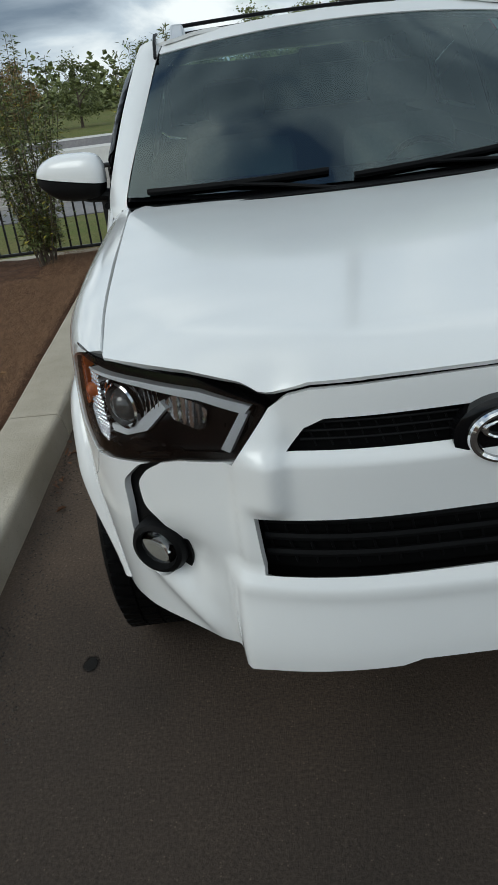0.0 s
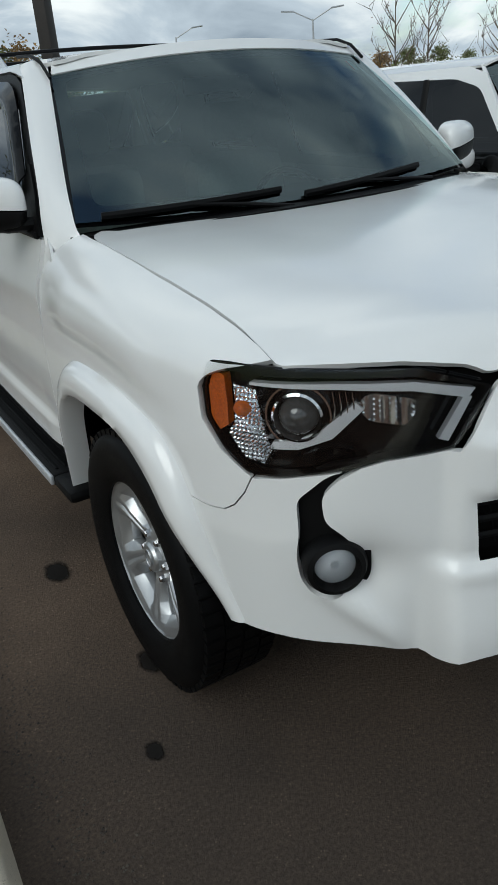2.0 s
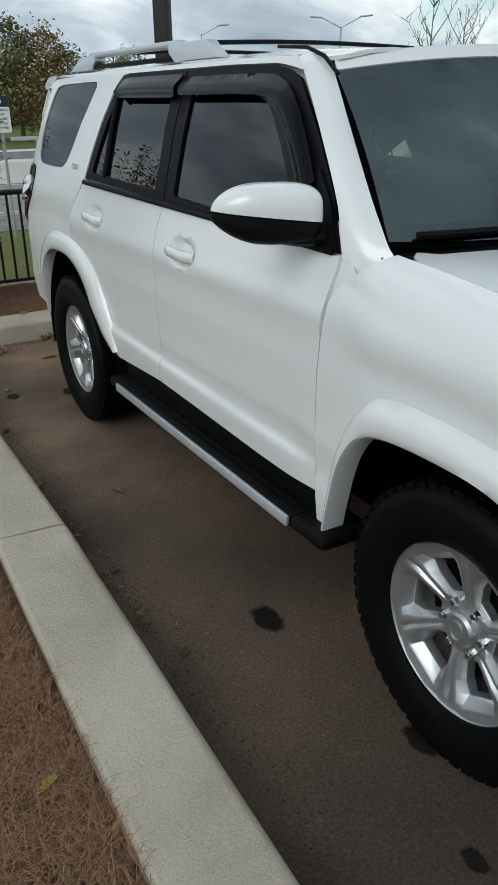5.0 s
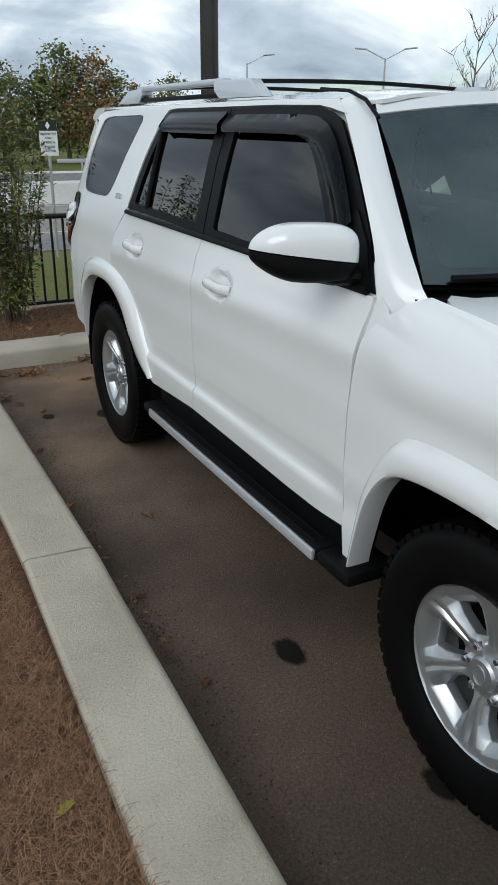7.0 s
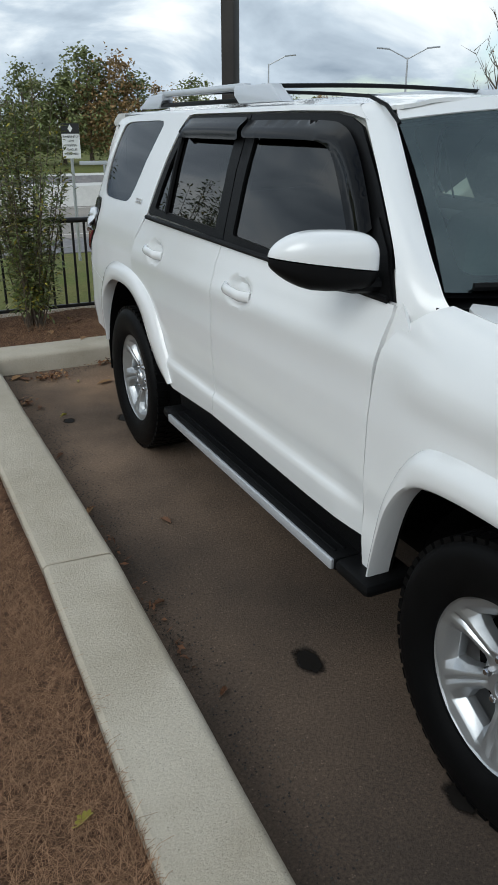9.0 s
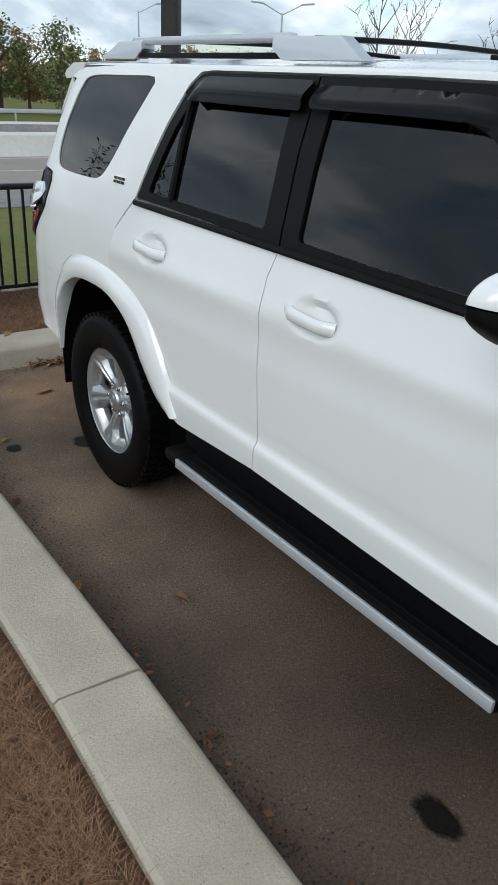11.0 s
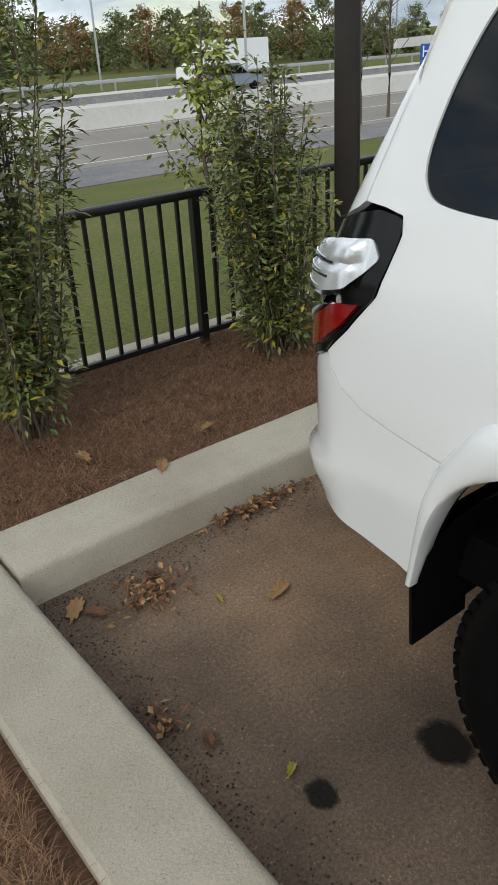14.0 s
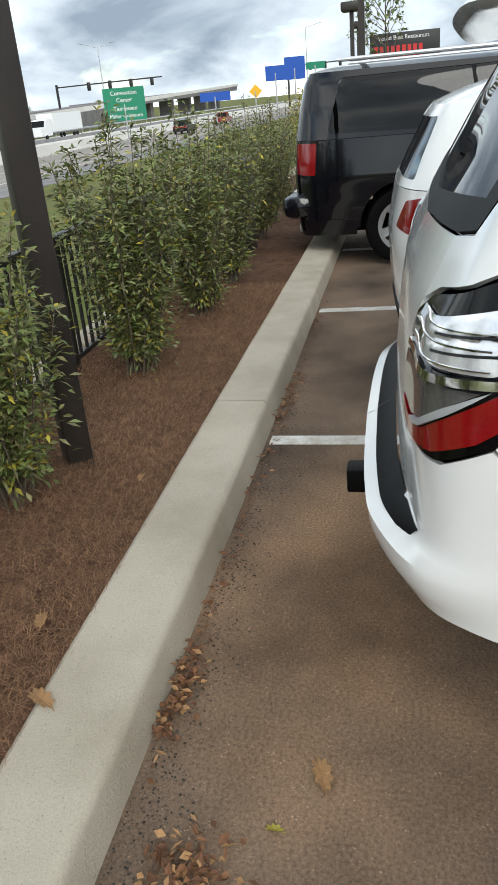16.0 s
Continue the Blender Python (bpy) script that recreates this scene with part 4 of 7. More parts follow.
# cowl and wipers
cowl = [(-0.80, 0.47), (-0.72, 0.405)] + [(-x, WS_BOT(x)[0] - 0.075) for x in np.linspace(0.66, -0.66, 14)] + [(0.72, 0.405), (0.80, 0.47), (0.79, 0.50)] + [(x, WS_BOT(x)[0] + 0.05) for x in np.linspace(0.74, -0.74, 14)]
part("cowl", patch(lambda x, y: Vector((x, y, 1.226 + 0.012 * (1 - (x / 0.8) ** 2))), cowl, [], 0.06, 0.02, up_out), M_PLASTIC, suv, "black plastic cowl below the windscreen")
S0 = screen(0.013)
for s0, s1, s2 in ((-0.14, -0.56, -0.90), (0.66, 0.23, -0.06)):
    w = part("wiper", tube([S0(s0, -0.03), S0((s0 + s1) / 2, 0.012), S0(s1, 0.040)], 0.010, 8, 0.8, 0.007), M_PLASTIC, suv, "black wiper")
    part("blade", tube([S0(s2 + (s0 - 0.02 - s2) * k, 0.022 + 0.038 * k) for k in np.linspace(0, 1, 10)], 0.0075, 6, 1.5), M_PLASTIC, w)
# sticker inside the screen
p0 = screen(-0.010)
for i, (m_, lo, hi) in enumerate(((M_STICK_RED, 0.845, 0.862), (M_STICK, 0.862, 0.90))):
    part("price_sticker", patch(p0, [(lo, 0.80), (hi, 0.80), (hi - 0.0, 0.88), (lo, 0.88)], [], 0.05, 0.0, front_out), m_, suv, "small windscreen sticker", 0)

# roof rails and bars
for sgn in (1, -1):
    x = -0.575 * sgn
    zr = 1.752
    rail = part("roof_rail", box((x - 0.022, 2.05, 1.795), (x + 0.022, 3.10, 1.822), 0.009), M_SILVER, suv, "silver roof rail")
    for y0, y1, q in ((1.70, 2.12, 1), (3.0, 3.38, -1)):
        bm = bmesh.new()
        ring = [(y0, 0.0), (y0 + 0.10, 0.065), (y1, 0.068), (y1, 0.038), (y1 - 0.05, 0.0)] if q > 0 else [(y0, 0.038), (y0, 0.068), (y1 - 0.16, 0.062), (y1, 0.0), (y0 + 0.06, 0.0)]
        prev = None
        for dx, sh in ((-0.030, 0.82), (-0.022, 1.0), (0.022, 1.0), (0.030, 0.82)):
            row = [bm.verts.new((x + dx, (y0 + y1) / 2 + (y - (y0 + y1) / 2) * (0.96 + 0.04 * sh), zr - 0.008 + h * sh)) for y, h in ring]
            if prev:
                for k in range(len(row)):
                    bm.faces.new((prev[k], prev[(k + 1) % len(row)], row[(k + 1) % len(row)], row[k]))
            else:
                bm.faces.new(row[::-1])
            prev = row
        bm.faces.new(prev)
        bmesh.ops.recalc_face_normals(bm, faces=bm.faces)
        part("foot", bm, M_SILVER, rail)
    part("rail_base", box((x - 0.02, 2.08, 1.748), (x + 0.02, 3.06, 1.766), 0.004), M_PLASTIC, rail)
for y in (1.96, 2.72):
    part("crossbar", tube([(-0.56 + 1.12 * s, y, 1.806 + 0.012 * math.sin(math.pi * s)) for s in np.linspace(0, 1, 15)], 0.013, 8, 0.7), M_PLASTIC, suv, "black roof crossbar")
part("antenna_fin", tube([(0.0, 3.2, 1.75), (0.0, 3.26, 1.79), (0.0, 3.34, 1.80)], 0.02, 8, 1.0, 0.008), M_WHITE, suv)

# dark inside: floor pan, wheel tubs, inner skin
arch_hole = lambda line: SUV.side([(a, b) for a, b in line])
inner = [(0.0, 0.40), (1.0, 0.40)] + [(Y(a), b) for a, b in F_IN[::-1]] + [(Y(0.56), 0.40), (Y(2.2), 0.40)] + [(Y(a), b) for a, b in R_IN] + [(4.85, 0.50), (5.0, 0.60), (REAR - 0.01, 0.62), (REAR - 0.01, 1.2), (4.5, 1.2), (2.1, 1.13), (0.9, 1.06), (0.0, 1.03)]
both("inner_skin", patch(SUV.skin(-0.045), inner, [], 0.08, 0.0, OUT), M_DARK, suv)
part("floor_pan", box((-0.62, -0.45, 0.34), (0.62, 3.50, 0.44), 0.03), M_DARK, suv)
for y in (0.0, 2.79):
    bm = bmesh.new()
    wy, wz = (0.52, 0.53) if y else (0.45, 0.447)
    prof = [[(-(0.885 if y else 0.80 if 0.45 * math.cos(a) > -0.3 else 0.74) * s, y + wy * math.cos(a), 0.40 + wz * math.sin(a)) for a in np.linspace(-0.1, math.pi + 0.1, 24)] for s in (1, 0.5)]
    rows = [[bm.verts.new(p) for p in r] for r in prof]
    for k in range(23):
        bm.faces.new((rows[0][k], rows[1][k], rows[1][k + 1], rows[0][k + 1]))
    bm.faces.new(rows[1])
    both("wheel_housing", bm, M_DARK, suv)
both("mud_flap", patch(lambda y, z: Vector((-0.885 + 0.05 * y, 3.325 - 0.06 * (0.6 - z), z)), rounded([(0.0, 0.30), (4.0, 0.30), (4.0, 0.62), (0.0, 0.62)], 0.03), [], 0.5, 0.008), M_PLASTIC, suv)

# side step
for sgn in (1, -1):
    m = Matrix.Diagonal((sgn, 1, 1, 1))
    bm = box((-0.945, 0.66, 0.372), (-0.74, 2.12, 0.418), 0.008)
    if sgn < 0:
        bm2 = mirrored(bm); bm.free(); bm = bm2
    step = part("side_step", bm, M_PLASTIC, suv, "ribbed black running board with a silver edge")
    extra = [("end_cap", box((-0.95, 0.48, 0.372), (-0.76, 0.662, 0.42), 0.02)), ("end_cap", box((-0.95, 2.118, 0.372), (-0.76, 2.22, 0.42), 0.02))]
    extra += [("rib", box((-0.925 + 0.034 * k, 0.70, 0.41), (-0.913 + 0.034 * k, 2.08, 0.423), 0.002)) for k in range(5)]
    for nm, b_ in extra:
        part(nm, b_ if sgn > 0 else mirrored(b_), M_PLASTIC, step)
    bm = box((-0.958, 0.665, 0.378), (-0.944, 2.115, 0.414), 0.004)
    if sgn < 0:
        bm2 = mirrored(bm); bm.free(); bm = bm2
    part("step_trim", bm, M_SILVER, step, "silver edge strip")
both("sill", patch(SUV.skin(-0.02), SUV.side([(0.54, 0.38), (2.2, 0.38), (2.2, 0.53), (0.54, 0.51)]), [], 0.1, 0.02, OUT), M_PLASTIC, suv)


# mirrors
def mirror_half(lo, hi, grow=1.0):
    bm = bmesh.new()
    r = bmesh.ops.create_uvsphere(bm, u_segments=36, v_segments=24, radius=1.0)
    for v in bm.verts:
        x, y, z = v.co
        e = lambda q, p: math.copysign(abs(q) ** p, q)
        px, py, pz = e(x, 0.44), e(y, 0.75), e(z, 0.58)
        tap = 1.0 - 0.40 * max(0, -px) ** 2.2          # thinner towards the tip
        cx = -0.990 + 0.132 * px * grow
        cy = 0.735 - 0.055 * px + (0.078 * py * (1.0 if py < 0 else 0.55)) * tap * grow
        cz = 1.318 + (0.084 if pz > 0 else 0.078 * tap) * pz * (1.0 - 0.45 * max(0, -px) ** 2.2) * grow
        v.co = (cx, cy, cz)
    bmesh.ops.bisect_plane(bm, geom=bm.verts[:] + bm.edges[:] + bm.faces[:], plane_co=(0, 0, lo), plane_no=(0.12, 0, 1), clear_inner=True)
    bmesh.ops.bisect_plane(bm, geom=bm.verts[:] + bm.edges[:] + bm.faces[:], plane_co=(0, 0, hi), plane_no=(0.12, 0, 1), clear_outer=True)
    return bm


caps = both("mirror", mirror_half(1.197, 2.0), M_WHITE, suv, "white door mirror cap over a black shell")
for sgn, cap in ((1, caps[0]), (-1, caps[1])):
    bm = mirror_half(0.0, 1.193, 0.985)
    bm = bm if sgn > 0 else mirrored(bm)
    part("mirror_shell", bm, M_PLASTIC, cap)
    part("mirror_arm", tube([(-1.0 * sgn, 0.73, 1.272), (-0.92 * sgn, 0.68, 1.258), (-0.835 * sgn, 0.665, 1.255)], 0.028, 10, 0.8), M_PLASTIC, cap)
sail = SUV.side([(0.585, 1.228), (0.80, 1.232), (0.815, 1.30), (0.80, 1.40), (0.745, 1.425), (0.66, 1.345)])
both("mirror_mount", patch(SUV.skin(0.004), sail, [], 0.05, 0.012, OUT), M_PLASTIC, suv, "black triangular mirror mount")


# wheels
def wheel(y, name="wheel"):
    hub = Vector((-0.80, y, 0.39))
    ax = Matrix.Translation(hub) @ Matrix.Rotation(radians(-90), 4, "Y")      # local z points outwards (-x)
    w = empty("wheel_tmp", hub, "", "")
    bm = bmesh.new()
    prof = [(0.235, -0.115), (0.30, -0.124), (0.350, -0.122), (0.372, -0.104), (0.379, -0.08), (0.382, 0.0), (0.379, 0.08), (0.372, 0.104), (0.355, 0.120), (0.335, 0.126), (0.318, 0.1265), (0.300, 0.1265), (0.268, 0.121), (0.248, 0.112), (0.235, 0.104)]
    add_lathe(bm, prof, ax, 72, True)
    tr = bmesh.new()
    n = 56
    for k in range(n):
        a = 2 * math.pi * k / n
        rot = ax @ Matrix.Rotation(a, 4, "Z")
        for z0, z1, da in ((-0.098, -0.056, 0.0), (-0.049, -0.004, 0.4), (0.004, 0.049, 0.1), (0.056, 0.105, 0.5)):
            add_box(tr, (0.370, -0.015, z0), (0.387, 0.015, z1), 0, rot @ Matrix.Rotation(da * 2 * math.pi / n, 4, "Z"))
    bmesh.ops.recalc_face_normals(bm, faces=bm.faces)
    bmesh.ops.recalc_face_normals(tr, faces=tr.faces)
    return w, ax, bm, tr


def spoke_face():
    """Six-spoke alloy face in the wheel's own plane: flat-topped split spokes between deep sloping pockets with small windows."""
    # radius, window half-angle, pocket half-angle, spoke height, pocket height, groove depth
    rows = [(0.046, 5, 9, 0.060, 0.060, 0.0), (0.074, 6, 10, 0.056, 0.056, 0.0), (0.084, 9, 14, 0.060, 0.050, 0.003), (0.095, 14, 20, 0.064, 0.046, 0.006), (0.150, 17, 22.5, 0.077, 0.052, 0.010),
            (0.184, 13, 21.5, 0.082, 0.058, 0.010), (0.206, 15, 21.5, 0.087, 0.080, 0.006), (0.214, 16, 21.5, 0.088, 0.086, 0.003), (0.222, 15, 21, 0.089, 0.089, 0.0), (0.236, 15, 21, 0.094, 0.094, 0.0)]
    bm = bmesh.new()
    grid = []
    for r, ai, ao, zt, zp, gr in rows:
        line = []
        for k in range(6):
            for d, z in ((-30, zt - gr), (-26.5, zt), (-ao, zt - 0.001), (-ai, zp), (ai, zp), (ao, zt - 0.001), (26.5, zt)):
                a = math.radians(60 * k + d + (r - 0.1) * 40)
                line.append(bm.verts.new((r * math.cos(a), r * math.sin(a), z)))
        grid.append(line)
    n = 42
    for i in range(len(rows) - 1):
        for j in range(n):
            if i in (3, 4) and j % 7 == 3:
                continue
            bm.faces.new((grid[i][j], grid[i + 1][j], grid[i + 1][(j + 1) % n], grid[i][(j + 1) % n]))
    for k in range(6):                      # walls of the windows, with depth
        a_, b_ = 7 * k + 3, 7 * k + 4
        loop = [grid[3][a_], grid[3][b_], grid[4][b_], grid[5][b_], grid[5][a_], grid[4][a_]]
        low = [bm.verts.new((v.co.x, v.co.y, v.co.z - 0.028)) for v in loop]
        for q in range(6):
            bm.faces.new((loop[q], loop[(q + 1) % 6], low[(q + 1) % 6], low[q]))
    bmesh.ops.recalc_face_normals(bm, faces=bm.faces)
    if sum(f.normal.z for f in bm.faces) < 0:
        bmesh.ops.reverse_faces(bm, faces=bm.faces)
    sharp = [e for e in bm.edges if len(e.link_faces) == 2 and e.calc_face_angle(0) > 0.3]
    bmesh.ops.bevel(bm, geom=sharp, offset=0.0018, segments=1, affect="EDGES")
    return bm


FACE = finish("rim", spoke_face(), M_ALLOY, 22)
for y in (0.0, 2.79):
    for sgn in (1, -1):
        w, ax, tyre, tread = wheel(y)
        if sgn < 0:
            tyre, tread = mirrored(tyre), mirrored(tread)
            ax = Matrix.Translation((0.80, y, 0.39)) @ Matrix.Rotation(radians(90), 4, "Y")
            w.matrix_world = Matrix.Translation((0.80, y, 0.39))
        w.name = "wheel"
        w.parent = suv
        w.matrix_parent_inverse = place_of(suv).inverted()
        tyre_ob = part("tyre", tyre, M_RUBBER, w, "black all-terrain tyre with chunky tread")
        tagged(part("tread", tread, M_RUBBER, tyre_ob), kind="stuff")
        rim_ob = new("rim", FACE)
        tagged(rim_ob, "six-spoke silver alloy rim")
        rim_ob.parent = w
        rim_ob.matrix_basis = Matrix.Translation(-place_of(w).translation) @ ax @ Matrix.Rotation(radians(12 if y else 25), 4, "Z")
        bm = lathe([(0.236, -0.11), (0.222, -0.10), (0.205, -0.02), (0.212, 0.07), (0.232, 0.094), (0.240, 0.098), (0.243, 0.088), (0.238, 0.05)], ax, 72, True)
        bmesh.ops.recalc_face_normals(bm, faces=bm.faces)
        part("rim_barrel", bm, M_ALLOY, w)
        part("brake_disc", lathe([(0.165, -0.02), (0.165, 0.0), (0.08, 0.005)], ax, 40), M_DARK, w)
        bm = lathe([(0.046, 0.04), (0.046, 0.072), (0.040, 0.080), (0.0005, 0.082)], ax, 32)
        add_lathe(bm, [(0.026 + 0.0025 * math.cos(a), 0.083 + 0.0025 * math.sin(a)) for a in np.linspace(0, 2 * math.pi, 7)[:-1]], ax @ Matrix.Diagonal((1, 0.75, 1, 1)), 28, True)
        part("hub_cap", bm, M_ALLOY, w)
        a = math.radians(-62 if y else -48)
        part("valve_stem", lathe([(0.006, 0.05), (0.0055, 0.095), (0.004, 0.10)], ax @ Matrix.Translation((0.196 * math.cos(a), 0.196 * math.sin(a), 0)), 10), M_PLASTIC, w, "black rubber valve stem")
        for k in range(6):
            a = math.radians(60 * k + 30)
            part("lug_nut", lathe([(0.012, 0.03), (0.012, 0.066), (0.008, 0.072)], ax @ Matrix.Translation((0.068 * math.cos(a), 0.068 * math.sin(a), 0)), 6), M_CHROME, w)

# head lamps
lamp = [(0.445, 1.022), (0.60, 1.070), (0.75, 1.076), (0.88, 1.080), (0.99, 1.083), (1.04, 1.080), (1.062, 1.02), (1.055, 0.955), (1.005, 0.895), (0.955, 0.850)] + lamp_low[::-1][1:]
lamp = rounded(lamp, 0.012)
pair = both("headlamp", patch(SUV.skin(-0.045), lamp, [], 0.03, 0.0, OUT), M_GLOSS, suv, "black-housed projector headlamp with a chrome brow")
for sgn, lm in ((1, pair[0]), (-1, pair[1])):
    side_of = (lambda b: b) if sgn > 0 else mirrored
    part("lens", side_of(patch(SUV.skin(-0.002), lamp, [], 0.03, 0.0, OUT)), M_LENS, lm, "clear polycarbonate lens")
    part("surround", side_of(patch(SUV.skin(-0.008), lamp, [rounded([(0.458, 1.021), (0.60, 1.053), (0.75, 1.057), (0.99, 1.065), (1.038, 1.063), (1.056, 1.02), (1.050, 0.957), (1.001, 0.899), (0.950, 0.854), (0.87, 0.852), (0.80, 0.862), (0.66, 0.892), (0.528, 0.909)], 0.01)], 0.03, 0.03, OUT)), M_GLOSS, lm)
    brow = [(0.480, 1.020), (0.60, 1.042), (0.75, 1.046), (0.935, 1.046), (0.935, 1.040), (0.75, 1.034), (0.60, 1.024), (0.495, 1.002)]
    part("chrome_brow", side_of(patch(SUV.skin(-0.010), brow, [], 0.03, 0.02, OUT)), M_BROW, lm)
    hook = [(0.487, 1.003), (0.506, 1.004), (0.555, 0.924), (0.535, 0.918)]
    part("chrome_hook", side_of(patch(SUV.skin(-0.010), hook, [], 0.03, 0.02, OUT)), M_BROW, lm)
    amb = [(1.006, 1.050), (1.037, 1.056), (1.052, 1.02), (1.047, 0.957), (1.022, 0.930), (0.998, 0.945), (1.000, 1.0)]
    part("amber_marker", side_of(patch(SUV.skin(lambda u, z: -0.016 - 0.004 * abs((z * 70) % 1 - 0.5)), amb, [], 0.008, 0.02, OUT)), M_AMBER, lm, "amber side marker")
    cry = [(0.930, 1.028), (0.985, 1.032), (0.984, 0.955), (1.003, 0.925), (0.962, 0.878), (0.915, 0.868), (0.895, 0.90), (0.912, 0.95)]
    facet = lambda u, z: -0.026 + 0.006 * abs((u * 95 + z * 12) % 1 - 0.5) + 0.006 * abs((z * 105) % 1 - 0.5)
    part("crystal", side_of(patch(SUV.skin(facet), cry, [], 0.0036, 0.02, OUT)), M_CRYSTAL, lm, "faceted clear reflector", 12)
    bulb = SUV.at(0.962, 0.985, -0.020)
    part("amber_bulb", side_of(lathe([(0.004, -0.012), (0.016, -0.006), (0.018, 0.004), (0.010, 0.014), (0.001, 0.017)], Matrix.Translation(bulb) @ Vector((-0.6, -0.8, 0)).to_track_quat("Z", "Y").to_matrix().to_4x4(), 16)), M_AMBER, lm, "amber indicator bulb")
    c = SUV.at(0.835, 0.972, -0.075)
    n = (SUV.at(0.835, 0.972, 0.1) - c).normalized()
    ax = Matrix.Translation(c) @ n.to_track_quat("Z", "Y").to_matrix().to_4x4()
    mm = ax if sgn > 0 else Matrix.Diagonal((-1, 1, 1, 1)) @ ax
    proj = part("projector", lathe([(0.042, 0.0), (0.042, 0.035), (0.036, 0.052), (0.022, 0.064), (0.0005, 0.069)], mm, 32), M_CLEAR_GREY, lm, "round glass projector")
    part("chrome_ring", lathe([(0.049, 0.03), (0.053, 0.052), (0.048, 0.055), (0.043, 0.035)], mm, 32, True), M_CHROME, lm)
    part("reflector_bowl", lathe([(0.050, 0.0), (0.058, 0.012), (0.064, 0.030), (0.068, 0.042), (0.064, 0.042), (0.058, 0.026), (0.052, 0.010)], mm, 40, True), M_CHROME, lm)
    fins = bmesh.new()
    for k in range(4):
        u0 = 0.762 - 0.013 * k
        add_tube(fins, [SUV.at(u0 - 0.004 * math.sin(q * 2.6), 1.022 - 0.055 * q, -0.030) for q in np.linspace(0, 1 - 0.12 * k, 5)], 0.0016, 6)
    part("reflector_fins", fins if sgn > 0 else mirrored(fins), M_CHROME, lm)
    part("lower_bowl", side_of(patch(SUV.skin(lambda u, z: -0.020 - 0.022 * ss(0.055, 0.02, math.hypot(u - 0.76, (z - 0.885) * 1.6))), rounded([(0.70, 0.900), (0.76, 0.915), (0.83, 0.895), (0.86, 0.866), (0.80, 0.872), (0.72, 0.885)], 0.01), [], 0.012, 0.008, OUT)), M_GLOSS, lm)
    part("reflector_step", side_of(patch(SUV.skin(-0.030), [(0.895, 0.916), (0.84, 0.922), (0.785, 0.945), (0.715, 1.0), (0.70, 0.985), (0.765, 0.925), (0.835, 0.902), (0.90, 0.900)], [], 0.02, 0.015, OUT)), M_BROW, lm)
    hb = lambda u, z: -0.030 - 0.014 * math.sin(min(1, max(0, (u - 0.60) / 0.15)) * math.pi) + 0.006 * abs((u * 45) % 1 - 0.5)
    part("high_beam", side_of(patch(SUV.skin(hb), rounded([(0.585, 1.000), (0.69, 1.014), (0.715, 0.99), (0.69, 0.955), (0.61, 0.945)], 0.02), [], 0.006, 0.01, OUT)), M_CRYSTAL, lm, "", 12)

# fog lamps
for sgn in (1, -1):
    c = SUV.at(0.775, 0.642, -0.030)
    n = Vector((-0.42, -0.9, 0.0)).normalized()
    ax = Matrix.Translation(c) @ n.to_track_quat("Z", "Y").to_matrix().to_4x4()
    mm = ax if sgn > 0 else Matrix.Diagonal((-1, 1, 1, 1)) @ ax
    fog = part("fog_lamp", lathe([(0.068, -0.01), (0.070, 0.030), (0.063, 0.045), (0.052, 0.050), (0.046, 0.036), (0.044, 0.02)], mm, 40, True), M_PLASTIC, suv, "round fog lamp in a black bezel")
    part("reflector", lathe([(0.046, 0.026), (0.038, 0.016), (0.028, 0.009), (0.0005, 0.005)], mm, 14), M_BROW, fog, "", 8)
    bm = lathe([(0.013, 0.006), (0.013, 0.022), (0.009, 0.027), (0.0005, 0.028)], mm, 20)
    part("bulb_shield", bm, M_SILVER, fog)
    part("lens", lathe([(0.046, 0.034), (0.032, 0.042), (0.0005, 0.045)], mm, 32), M_LENS, fog)

# rear: tailgate, glass, lamps, bumper, spoiler
both("tailgate", patch(SUV.skin(0.0), [(5.45, 0.70), (REAR, 0.70), (REAR, 1.252), (5.472, 1.283), (5.468, 1.15), (5.47, 1.0), (5.40, 0.92)], [], 0.05, 0.014, OUT, at_mid), M_WHITE, suv, "white tailgate")
both("tailgate_side", patch(SUV.skin(0.001), [(5.078, 1.288), (5.11, 1.272), (5.225, 1.236), (5.385, 1.202), (5.464, 1.165), (5.468, 1.283), (5.34, 1.303), (5.255, 1.5), (5.24, 1.655), (5.068, 1.66), (5.098, 1.5)], [], 0.04, 0.014, OUT), M_WHITE, suv)
both("rear_glass", patch(SUV.skin(-0.006), [(5.26, 1.285), (REAR, 1.285), (REAR, 1.64), (5.26, 1.66)], [], 0.08, 0.0, OUT), M_TINT, suv, "dark tinted rear window")
both("rear_pillar_trim", patch(SUV.skin(0.002), [(5.343, 1.312), (5.47, 1.290), (REAR, 1.258), (REAR, 1.31), (5.40, 1.36), (5.33, 1.66), (5.246, 1.665), (5.262, 1.5)], [], 0.05, 0.014, OUT, at_mid), M_PLASTIC, suv)
sp = []
for x in np.linspace(-0.70, 0.70, 25):
    a = abs(x) / 0.70
    sp.append((x, a))
bm = bmesh.new()
rows = []
for x, a in sp:
    y1 = 3.63 - 0.07 * a ** 3
    ring_ = [(3.33, 1.752 - 0.028 * a ** 2), (3.46, 1.752 - 0.03 * a ** 2), (y1 - 0.02, 1.728 - 0.035 * a ** 2), (y1, 1.710 - 0.035 * a ** 2), (y1 - 0.015, 1.690 - 0.03 * a ** 2), (3.50, 1.680 - 0.02 * a ** 2), (3.38, 1.695 - 0.02 * a ** 2)]
    rows.append([bm.verts.new((x, y, z)) for y, z in ring_])
